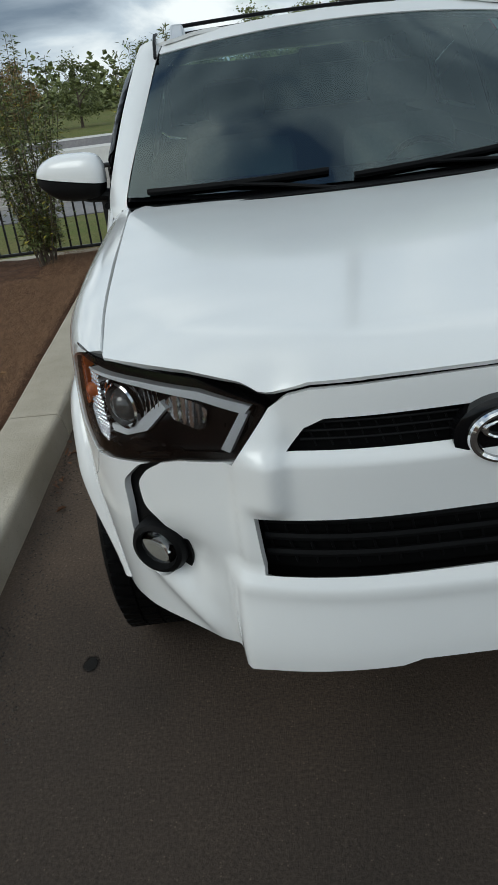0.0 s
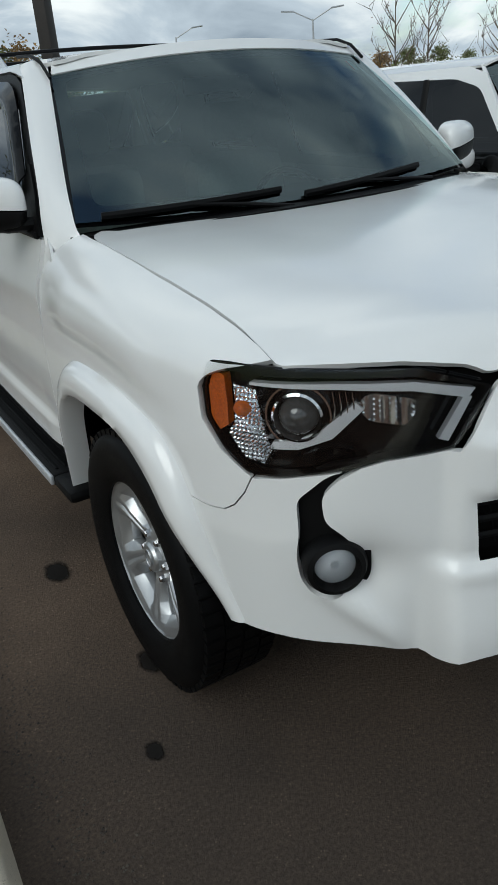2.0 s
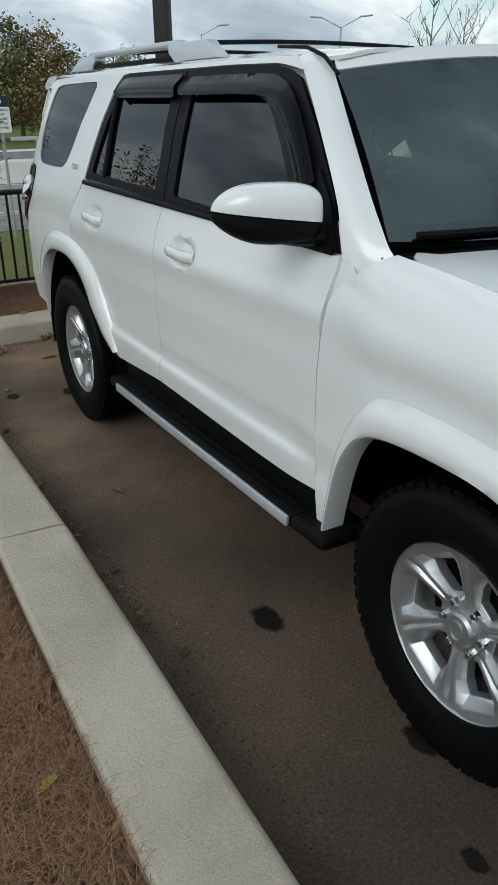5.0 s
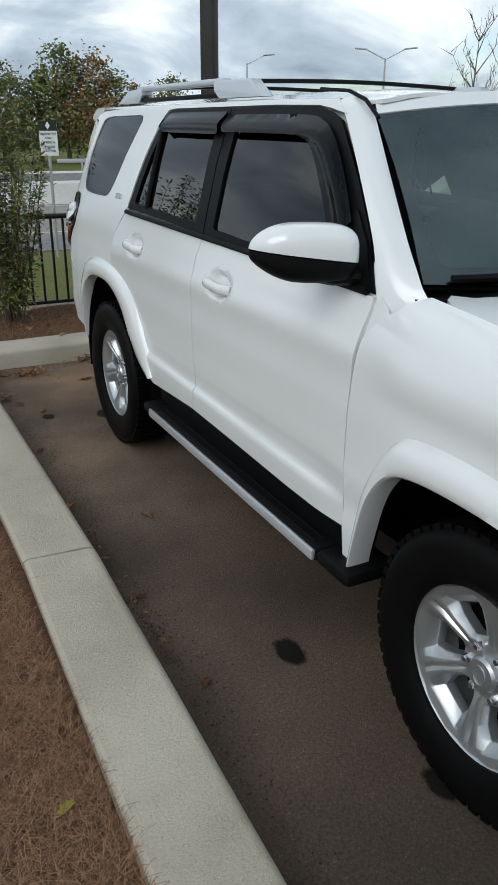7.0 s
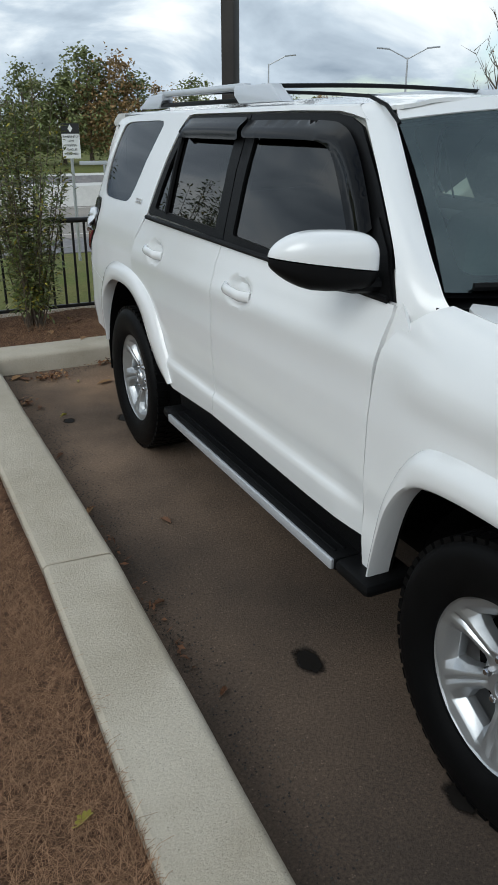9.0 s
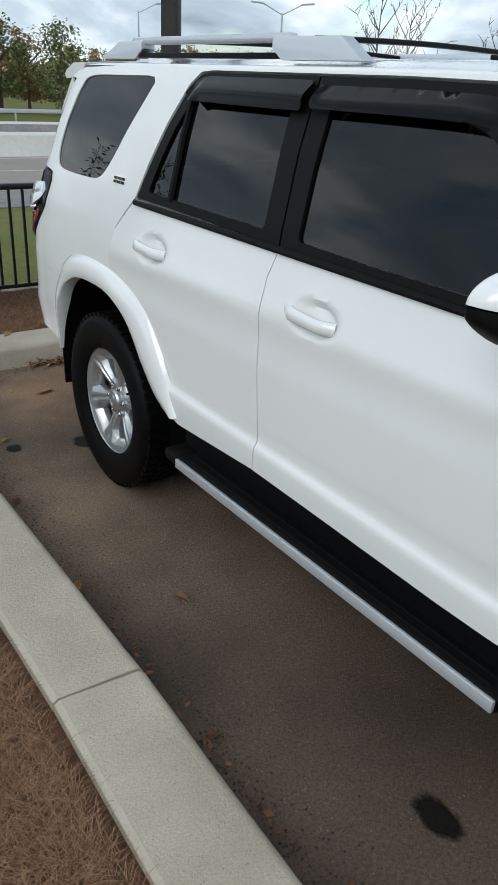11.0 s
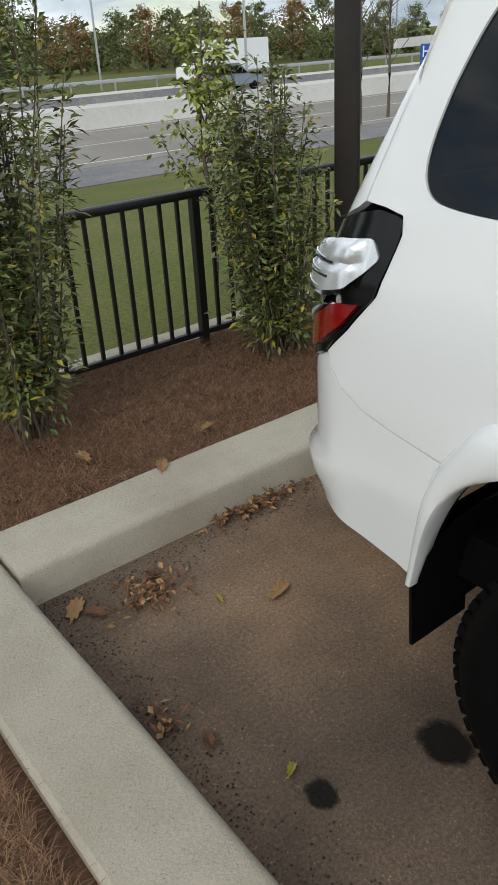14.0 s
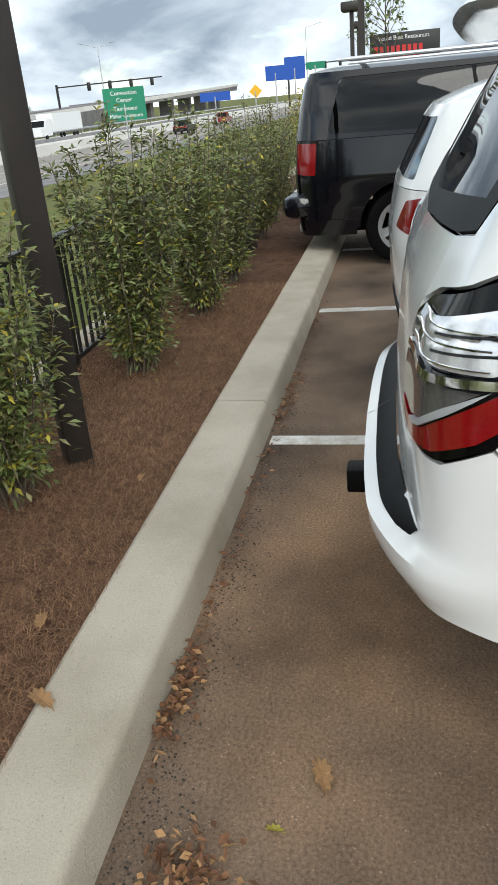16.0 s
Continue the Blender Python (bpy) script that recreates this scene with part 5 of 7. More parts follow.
for r, t in zip(rows, rows[1:]):
    for k in range(7):
        bm.faces.new((r[k], r[(k + 1) % 7], t[(k + 1) % 7], t[k]))
bm.faces.new(rows[0]), bm.faces.new(rows[-1][::-1])
bmesh.ops.recalc_face_normals(bm, faces=bm.faces)
part("spoiler", bm, M_WHITE, suv, "white roof spoiler", 50)

tail_line = rounded([(4.922, 1.272), (4.99, 1.28), (5.10, 1.262), (5.22, 1.225), (5.38, 1.19), (5.455, 1.14), (5.465, 1.02), (5.39, 0.925), (5.30, 0.912), (5.20, 0.918), (5.09, 0.968), (4.955, 1.11), (4.917, 1.24)], 0.012)
pair = both("tail_lamp", patch(SUV.skin(0.006), tail_line, [], 0.03, 0.02, OUT), M_GLOSS, suv, "clear and red tail lamp in a black frame")
for sgn, lm in ((1, pair[0]), (-1, pair[1])):
    side_of = (lambda b: b) if sgn > 0 else mirrored

    def jut(u, z):
        body = ss(4.985, 5.03, u) * ss(5.38, 5.20, u) * ss(1.095, 1.105, z) * ss(1.235 - 0.2 * max(0.0, u - 5.1), 1.205 - 0.2 * max(0.0, u - 5.1), z)
        return 0.010 + (0.024 - 0.006 * math.exp(-((z - 1.152 + 0.12 * (u - 5.2)) / 0.006) ** 2)) * body
    part("clear_block", side_of(patch(SUV.skin(jut), rounded([(4.955, 1.190), (4.985, 1.226), (5.08, 1.218), (5.22, 1.188), (5.39, 1.160), (5.447, 1.13), (5.456, 1.096), (5.30, 1.100), (5.10, 1.104), (5.02, 1.125)], 0.01), [], 0.008, 0.02, OUT)), M_LAMP_CLEAR, lm, "clear ribbed indicator block")
    bm = bmesh.new()
    for zz in (1.112, 1.146, 1.172):
        add_tube(bm, [SUV.at(uu, zz, jut(uu, zz) + 0.001) for uu in np.linspace(5.10, 5.415 - (zz - 1.11) * 0.9, 14)], 0.002, 5)
    for uu in np.linspace(5.31, 5.42, 11):
        for z0_ in (1.117, 1.151):
            add_tube(bm, [SUV.at(uu - (z0_ - 1.117), z0_ + dz, jut(uu, z0_ + dz) + 0.001) for dz in (0, 0.011, 0.022)], 0.0022, 5)
    slots = bmesh.new()
    for zz in (1.138, 1.168):
        add_tube(slots, [SUV.at(uu, zz - 0.06 * (uu - 5.1), 0.034) for uu in np.linspace(5.07, 5.22, 10)], 0.003, 6)
    part("dark_slot", slots if sgn > 0 else mirrored(slots), M_GLOSS, lm)
    part("lens_ribs", side_of(bm) if sgn < 0 else bm, M_CHROME, lm)
    part("chrome_band", side_of(patch(SUV.skin(lambda u, z: 0.014 + 0.018 * ss(5.38, 5.20, u)), [(5.08, 1.098), (5.25, 1.088), (5.45, 1.088), (5.45, 1.074), (5.25, 1.072), (5.07, 1.082)], [], 0.02, 0.02, OUT)), M_CHROME, lm)
    part("smoked_window", side_of(patch(SUV.skin(0.014), [(5.12, 1.066), (5.44, 1.068), (5.45, 1.0), (5.435, 0.977), (5.33, 0.968), (5.26, 0.984), (5.18, 1.033)], [], 0.02, 0.01, OUT)), M_CLEAR_GREY, lm)
    part("clear_strip", side_of(patch(SUV.skin(0.020), [(5.10, 1.072), (5.125, 1.062), (5.19, 1.028), (5.265, 0.980), (5.32, 0.966), (5.30, 0.959), (5.255, 0.971), (5.18, 1.017)], [], 0.02, 0.01, OUT)), M_SILVER, lm)
    part("red_lens", side_of(patch(SUV.skin(0.016), [(4.985, 1.095), (5.06, 1.085), (5.17, 1.018), (5.25, 0.968), (5.31, 0.954), (5.37, 0.958), (5.435, 0.969), (5.438, 0.957), (5.39, 0.936), (5.30, 0.928), (5.21, 0.936), (5.12, 0.975), (5.03, 1.042)], [], 0.02, 0.012, OUT)), M_RED, lm, "dark red lens")
rb = [(Y(3.21), 0.818), (4.86, 0.8445), (4.96, 0.8645), (5.032, 0.902), (5.095, 0.959), (5.20, 0.908), (5.30, 0.902), (5.39, 0.915), (5.44, 0.955), (5.44, 0.70), (REAR, 0.70), (REAR, 0.585), (5.40, 0.570), (5.15, 0.552), (5.00, 0.532), (4.86, 0.51), (Y(3.315), 0.49)] + [(Y(a), b) for a, b in R_IN[::-1] if a > 3.21 and b > 0.49]


def rear_off(u, z):
    low = ss(0.715, 0.675, z)
    return 0.006 * ss(4.92, 5.10, u) * low + 0.086 * ss(5.06, 5.50, u) * low - 0.03 * ss(0.63, 0.55, z) * ss(5.0, 5.3, u)


both("rear_bumper", patch(SUV.skin(rear_off), rb, [], 0.03, 0.014, OUT, at_mid), M_WHITE, suv, "white rear bumper with a black step pad")
pad = [SUV.at(u, 0.692, rear_off(u, 0.6) - 0.024) for u in np.linspace(5.30, REAR, 24)]
pad2 = [SUV.at(u, 0.722, 0.004) for u in np.linspace(5.28, REAR, 24)]
both("step_pad", ruled([tuple(p) for p in pad], [tuple(p) for p in pad2], 0.004, 4), M_PLASTIC, suv, "black ribbed step pad")
part("tow_hitch", box((-0.04, 3.72, 0.42), (0.04, 3.93, 0.50), 0.01), M_PLASTIC, suv, "black tow hitch")

# what shows through the windscreen
part("dashboard", box((-0.70, 0.55, 0.95), (0.70, 0.95, 1.17), 0.05), M_PLASTIC, suv, "dark dashboard")
part("cabin_floor", box((-0.72, 0.7, 0.42), (0.72, 3.4, 0.55)), M_DARK, suv)
for x in (-0.36, 0.36):
    s = part("seat", box((x - 0.25, 1.42, 0.70), (x + 0.25, 1.60, 1.34), 0.08), M_SEAT, suv, "grey cloth front seat")
    part("headrest", box((x - 0.13, 1.46, 1.38), (x + 0.13, 1.57, 1.56), 0.05), M_SEAT, s)
    part("cushion", box((x - 0.25, 1.00, 0.58), (x + 0.25, 1.48, 0.78), 0.06), M_SEAT, s)
def drawn_in(loop, k=0.965):
    c = np.mean(np.array(loop), axis=0)
    return [tuple(c + (np.array(p) - c) * k) for p in loop]
both("inner_trim", patch(SUV.skin(-0.032), SUV.side([(0.62, 1.21), (1.7, 1.23), (2.6, 1.24), (3.43, 1.26), (3.43, 1.705), (1.03, 1.705), (0.80, 1.475)]), [SUV.side(drawn_in(h)) for h in (f_glass, r_glass, q_win)], 0.06, 0.0, OUT), M_SEAT, suv, "grey cabin side lining")
part("headliner", patch(lambda x, y: roof_f(x, y) - Vector((0, 0, 0.045)), [(-0.66, 1.06), (-0.3, 1.0), (0.3, 1.0), (0.66, 1.06), (0.66, 3.40), (-0.66, 3.40)], [], 0.1, 0.0, up_out), M_SEAT, suv, "grey cloth headliner")
part("rear_seat", box((-0.62, 2.35, 0.60), (0.62, 2.55, 1.36), 0.08), M_SEAT, suv)
m = Matrix.Translation((0.36, 1.02, 1.10)) @ Matrix.Rotation(radians(68), 4, "X")
part("steering_wheel", lathe([(0.18 + 0.014 * math.cos(a), 0.014 * math.sin(a)) for a in np.linspace(0, 2 * math.pi, 9)[:-1]], m, 36, True), M_PLASTIC, suv)
part("mirror_inside", box((-0.12, 0.98, 1.58), (0.12, 1.0, 1.64), 0.01), M_PLASTIC, suv)

# ---- fence, pole and planting ----
def fence(x0, x1, y=5.77):
    f = empty("fence", ((x0 + x1) / 2, y, 0.08), "black painted steel picket fence with a round top rail", "fence")
    part("top_rail", box((x0, y - 0.028, 0.885), (x1, y + 0.028, 0.93), 0.016), M_FENCE, f)
    part("bottom_rail", box((x0, y - 0.016, 0.155), (x1, y + 0.016, 0.185), 0.004), M_FENCE, f)
    p_me = finish("picket", box((-0.0095, -0.0095, 0.16), (0.0095, 0.0095, 0.89), 0.002), M_FENCE, 0)
    q_me = finish("post", box((-0.0225, -0.0225, 0.03), (0.0225, 0.0225, 0.90), 0.004), M_FENCE, 0)
    inv = place_of(f).inverted()
    n = int((x1 - x0) / 0.104)
    for k in range(n):
        x = x0 + 0.05 + 0.104 * k
        isp = (k % 18) == 3
        ob = new("post" if isp else "picket", q_me if isp else p_me)
        ob.parent, ob.matrix_parent_inverse = f, inv
        ob.matrix_basis = Matrix.Translation((x, y, 0))
    return f


fence(0.255 - 0.05 - 0.104 * 57, 5.6)
thing("concrete_strip", sheet((-9, 5.90), (16, 6.16), 0.07, 60, 1), M_KERB, "pale concrete mowing strip behind the fence", "concrete strip", kind="structure")
pole = empty("lamp_post", (0.80, 5.22, 0.08), "dark bronze square lamp post", "lamp post")
bm = box((-0.058, -0.058, 0.0), (0.058, 0.058, 7.2), 0.012)
bmesh.ops.transform(bm, matrix=Matrix.Translation((0.80, 5.22, 0.06)) @ Matrix.Rotation(radians(40), 4, "Z"), verts=bm.verts)
part("shaft", bm, M_POLE, pole)
part("lamp_head", box((0.55, 5.0, 7.22), (1.05, 5.44, 7.34), 0.03), M_POLE, pole)
# a utility box at the fence's end
bx = empty("utility_cabinet", (5.7, 5.45, 0.08), "black metal utility cabinet among the shrubs", "cabinet")
part("body", box((5.62, 5.30, 0.06), (6.05, 5.62, 0.98), 0.015), M_FENCE, bx)
part("lid", box((5.60, 5.28, 0.98), (6.07, 5.64, 1.01), 0.01), M_FENCE, bx)


def leaf_verts(bm, base, way, length, width, droop, roll):
    """A folded lance-shaped leaf of four faces."""
    way = way.normalized()
    side = way.cross(Vector((0, 0, 1)))
    side = side.normalized() if side.length > 1e-3 else Vector((1, 0, 0))
    nor = side.cross(way)
    side, nor = side * math.cos(roll) + nor * math.sin(roll), nor * math.cos(roll) - side * math.sin(roll)
    b = bm.verts.new(base)
    m1 = base + way * length * 0.5 - Vector((0, 0, droop * 0.25 * length))
    l, r = bm.verts.new(m1 + side * width + nor * width * 0.35), bm.verts.new(m1 - side * width + nor * width * 0.35)
    c = bm.verts.new(m1)
    t = bm.verts.new(base + way * length - Vector((0, 0, droop * length)))
    bm.faces.new((b, c, l)), bm.faces.new((b, r, c)), bm.faces.new((c, t, l)), bm.faces.new((c, r, t))


def shrub(x, y, height, width, seed, leaves, leaf=0.060, label="upright evergreen shrub with narrow green leaves", mats=(M_LEAF, M_LEAF_OLIVE)):
    rnd = random.Random(seed)
    s = empty("shrub", (x, y, 0.1), label, "shrub", "shrubs along the fence")
    st, crown, old, yel = bmesh.new(), bmesh.new(), bmesh.new(), bmesh.new()
    stems = []
    for k in range(38):
        a, r = rnd.uniform(0, 2 * math.pi), width * math.sqrt(rnd.random()) * 0.95
        h = height * rnd.uniform(0.70, 1.12) * (1 - 0.22 * (r / width) ** 2)
        p0 = Vector((x + rnd.uniform(-0.07, 0.07), y + rnd.uniform(-0.07, 0.07), 0.07))
        p2 = Vector((x + r * math.cos(a), y + r * math.sin(a), h))
        p1 = p0.lerp(p2, 0.4) + Vector((r * math.cos(a) * 0.08, r * math.sin(a) * 0.08, -0.03))
        pts = [p0 * (1 - t) ** 2 + p1 * 2 * t * (1 - t) + p2 * t * t for t in np.linspace(0, 1, 7)]
        add_tube(st, pts, 0.0065, 5, 1.0, 0.002)
        stems.append(pts)
    for _ in range(int(leaves * 2.3)):
        pts = rnd.choice(stems)
        q = min(5.999, max(1.3, 6 * rnd.random() ** 0.66))
        i = int(q)
        p = Vector(pts[i]).lerp(Vector(pts[i + 1]), q - i)
        d = Vector((rnd.gauss(0, 1), rnd.gauss(0, 1), rnd.gauss(0.25, 0.45))).normalized()
        p = p + d * abs(rnd.gauss(0, 0.055)) * (1.4 - q / 7)
        pick = rnd.random()
        low = q < 2.4
        bmx = yel if (pick < (0.14 if low else 0.07)) else (old if pick < 0.45 else crown)
        leaf_verts(bmx, p, d, leaf * rnd.uniform(0.5, 1.1), leaf * rnd.uniform(0.11, 0.18), rnd.uniform(0, 0.35), rnd.uniform(-0.8, 0.8))
    part("branchwork", st, M_BARK, s, "thin woody stems")
    part("crown", crown, mats[0], s, smooth=0)
    part("crown", old, mats[1], s, smooth=0)
    part("crown", yel, M_LEAF_YEL, s, "yellowing leaves", 0)
    return s


shrub(-0.95, 5.36, 1.92, 0.40, 11, 4200)
shrub(-2.22, 5.42, 2.0, 0.46, 12, 4200)
shrub(-4.0, 5.35, 1.7, 0.42, 13, 2200)
shrub(0.43, 5.36, 1.50, 0.34, 14, 4200)
shrub(2.05, 5.33, 1.50, 0.42, 15, 4500)
shrub(3.35, 5.25, 1.45, 0.42, 16, 3800)
shrub(4.45, 5.25, 1.40, 0.40, 17, 3000)
shrub(6.6, 5.40, 1.45, 0.42, 18, 2400)
shrub(7.9, 5.45, 1.50, 0.45, 19, 2200)
shrub(9.4, 5.5, 1.5, 0.5, 20, 2000)
shrub(-4.6, 3.0, 1.6, 0.45, 21, 2200)
shrub(-4.9, 1.3, 1.5, 0.45, 22, 2000)


def sapling(x, y, z0, height, width, seed, leaves, mat_leaf, leaf, label, bare=False):
    rnd = random.Random(seed)
    s = empty("sapling", (x, y, z0), label, "tree")
    wood, crown = bmesh.new(), bmesh.new()
    add_tube(wood, [(x + 0.03 * math.sin(k), y, z0 + height * k / 8) for k in range(9)], 0.022 * height / 2, 7, 1.0, 0.005)
    tips = []
    for k in range(26):
        h0 = height * rnd.uniform(0.25, 0.92)
        a = rnd.uniform(0, 2 * math.pi)
        r = width * (1.05 - 0.6 * h0 / height) * rnd.uniform(0.6, 1)
        p0 = Vector((x, y, z0 + h0))
        p2 = p0 + Vector((r * math.cos(a), r * math.sin(a), r * rnd.uniform(0.7, 1.8)))
        pm = p0.lerp(p2, 0.5) + Vector((0, 0, -0.1 * r))
        pts = [p0, pm, p2]
        add_tube(wood, pts, 0.007 * height / 2, 5, 1.0, 0.002)
        tips.append(pts)
        for _ in range(4 if bare else 1):
            q = pm.lerp(p2, rnd.random())
            e = q + Vector((rnd.uniform(-1, 1), rnd.uniform(-1, 1), rnd.uniform(0.5, 1.6))) * r * 0.35
            add_tube(wood, [q, e], 0.004 * height / 2, 4, 1.0, 0.0015)
            tips.append([q, q.lerp(e, 0.5), e])
    for _ in range(leaves):
        pts = rnd.choice(tips)
        t = rnd.random()
        p = Vector(pts[1]).lerp(Vector(pts[2]), t)
        d = Vector((rnd.gauss(0, 1), rnd.gauss(0, 1), rnd.gauss(0, 0.6))).normalized()
        leaf_verts(crown, p + d * abs(rnd.gauss(0, 0.06)), d, leaf * rnd.uniform(0.6, 1.2), leaf * rnd.uniform(0.25, 0.4), 0.2, rnd.uniform(-1, 1))
    part("trunk", wood, M_BARK, s)
    part("crown", crown, mat_leaf, s, smooth=0)


M_LEAF_LIME = mat("lime_leaf", (0.25, 0.28, 0.06), 0.5, vary=0.4, grain=0.1)
sapling(1.15, 6.9, 0.0, 1.8, 0.30, 31, 1100, M_LEAF_LIME, 0.055, "slim young tree with yellow-green leaves beyond the fence")
sapling(24.3, 28.0, -2.1, 8.2, 2.2, 32, 90, M_LEAF_BROWN, 0.09, "bare young tree on the verge of the highway", True)
sapling(27.2, 29.0, -2.1, 7.4, 2.2, 33, 90, M_LEAF_BROWN, 0.09, "bare young tree on the verge of the highway", True)

sapling(18.8, 16.8, -1.25, 5.2, 1.0, 36, 60, M_LEAF_BROWN, 0.06, "bare twiggy sapling on the grass bank", True)
sapling(19.2, 16.2, -1.2, 4.4, 0.8, 37, 60, M_LEAF_BROWN, 0.06, "bare twiggy sapling on the grass bank", True)

# pine straw: loose needles over the beds
rnd = random.Random(5)
bm = bmesh.new()
def needle(x, y):
    a, l = rnd.uniform(0, math.pi), rnd.uniform(0.04, 0.09)
    dx, dy = math.cos(a) * l, math.sin(a) * l
    z = 0.108 + rnd.uniform(0, 0.03)
    k = rnd.uniform(-0.015, 0.015)
    w = 0.00055
    nx, ny = -math.sin(a) * w, math.cos(a) * w
    v = [bm.verts.new(p) for p in ((x + nx, y + ny, z), (x - nx, y - ny, z), (x + dx / 2 - nx - dy * k * 5, y + dy / 2 - ny + dx * k * 5, z + 0.012), (x + dx / 2 + nx - dy * k * 5, y + dy / 2 + ny + dx * k * 5, z + 0.012), (x + dx - nx, y + dy - ny, z - 0.004 + k), (x + dx + nx, y + dy + ny, z - 0.004 + k))]
    bm.faces.new((v[0], v[1], v[2], v[3])), bm.faces.new((v[3], v[2], v[4], v[5]))
for _ in range(56000):
    needle(rnd.uniform(-2.2, 4.2), rnd.uniform(4.70, 5.9))
for _ in range(60000):
    needle(KX - 0.345 - abs(rnd.gauss(0, 0.5)), rnd.uniform(-0.9, 4.7))
thing("pine_straw", bm, M_STRAW, "loose brown pine needles covering the planting beds", "pine straw", kind="stuff", smooth=0)

# fallen leaves
def dead_leaf(x, y, z, size, rot, seed, material=M_LEAF_TAN, label="fallen tan oak leaf lying on the asphalt"):
    r2 = random.Random(seed)
    b = bmesh.new()
    n = 36
    top = []
    for k in range(n):
        a = 2 * math.pi * k / n
        lobe = 1 + 0.17 * math.cos(a * 9 + seed) + r2.uniform(-0.05, 0.05)
        px, py = size * lobe * math.cos(a), size * 0.46 * lobe * math.sin(a)
        top.append(b.verts.new((px, py, 0.012 * abs(py) / (size * 0.5) + r2.uniform(0, 0.004))))
    c = b.verts.new((0, 0, 0.002))
    for k in range(n):
        b.faces.new((c, top[k], top[(k + 1) % n]))
    add_tube(b, [(-size * 1.0, 0, 0.003), (-size * 1.35, 0.004, 0.004)], 0.0015, 4)
    bmesh.ops.transform(b, matrix=Matrix.Translation((x, y, z)) @ Matrix.Rotation(rot, 4, "Z"), verts=b.verts)
    return thing("fallen_leaf", b, material, label, "leaf", "fallen leaves", smooth=0)


GL, BL = "fallen tan oak leaf lying on the asphalt", "fallen leaf lying on the pine straw"
for i, (x, y, s, r, k) in enumerate(((-0.757, 3.955, 0.05, 0.3, 0), (-1.366, 2.098, 0.032, 1.0, 0), (-1.085, 1.854, 0.030, 2.0, 1), (-1.178, 3.414, 0.022, 0.5, 2), (-1.30, 4.32, 0.055, 0.9, 0), (-1.26, 4.26, 0.045, 2.2, 1), (-0.93, 4.05, 0.02, 1.5, 2), (-1.33, 1.25, 0.025, 0.2, 1), (-1.31, 0.7, 0.022, 0.7, 1), (-1.02, 4.30, 0.03, 0.2, 1), (-1.28, 3.62, 0.03, 1.2, 1), (-1.34, 2.8, 0.028, 0.8, 1))):
    dead_leaf(x, y, 0.006, s, r, i, (M_LEAF_TAN, M_LEAF_BROWN, M_LEAF_YEL)[k], GL if k == 0 else "fallen brown leaf lying on the asphalt" if k == 1 else "fallen yellow leaf lying on the asphalt")
for i, (x, y, s, r, k) in enumerate(((-0.374, 4.863, 0.04, 0.3, 0), (-0.704, 4.713, 0.05, 1.0, 0), (-1.95, 1.6, 0.05, 0.4, 0), (-1.98, 1.66, 0.04, 1.5, 0), (-2.0, 2.55, 0.045, 1.2, 0), (-1.9, 2.2, 0.035, 0.2, 0), (-0.2, 5.15, 0.03, 2, 1), (-0.6, 5.3, 0.045, 0.6, 1), (-0.75, 5.05, 0.04, 0.6, 1), (-0.9, 5.0, 0.05, 1.6, 0), (0.1, 5.5, 0.04, 1.1, 1), (0.6, 4.85, 0.03, 0.1, 0), (-1.85, 0.3, 0.026, 0.5, 2), (-1.93, 0.02, 0.05, 2.5, 1))):
    dead_leaf(x, y, 0.135, s, r, 40 + i, (M_LEAF_TAN, M_LEAF_BROWN, M_LEAF_YEL)[k], BL)
def litter(cx, cy, rx, ry, n, seed, material=M_LEAF_BROWN, label="small heap of dry brown leaves in the gutter"):
    r2 = random.Random(seed)
    b = bmesh.new()
    for _ in range(n):
        p = Vector((cx + r2.gauss(0, rx), cy + r2.gauss(0, ry), 0.008 + r2.uniform(0, 0.025)))
        p.y = min(p.y, KY - 0.015)
        p.x = max(p.x, KX + 0.015)
        d = Vector((r2.gauss(0, 1), r2.gauss(0, 1), r2.gauss(0, 0.3))).normalized()
        leaf_verts(b, p, d, r2.uniform(0.016, 0.042), r2.uniform(0.004, 0.011), 0.0, r2.uniform(-0.6, 0.6))
    return thing("leaf_litter", b, material, label, "leaf litter", kind="stuff", smooth=0)
litter(-0.50, 4.39, 0.10, 0.025, 130, 1), litter(-1.08, 4.22, 0.06, 0.045, 110, 2), litter(1.75, 4.39, 0.35, 0.02, 80, 3), litter(-1.34, 3.75, 0.02, 0.05, 24, 4), litter(-1.37, 1.3, 0.012, 0.35, 40, 5), litter(0.2, 4.40, 0.5, 0.012, 60, 6), litter(3.2, 4.40, 0.4, 0.015, 50, 7)
for cx, cy, rx, ry, n, seed in ((-0.50, 4.39, 0.10, 0.025, 45, 11), (-1.08, 4.22, 0.07, 0.05, 45, 12), (1.75, 4.39, 0.35, 0.02, 30, 13), (-1.34, 3.75, 0.02, 0.05, 10, 14)):
    litter(cx, cy, rx, ry, n, seed, M_LEAF_TAN, "scatter of curled tan and orange leaves in the gutter")
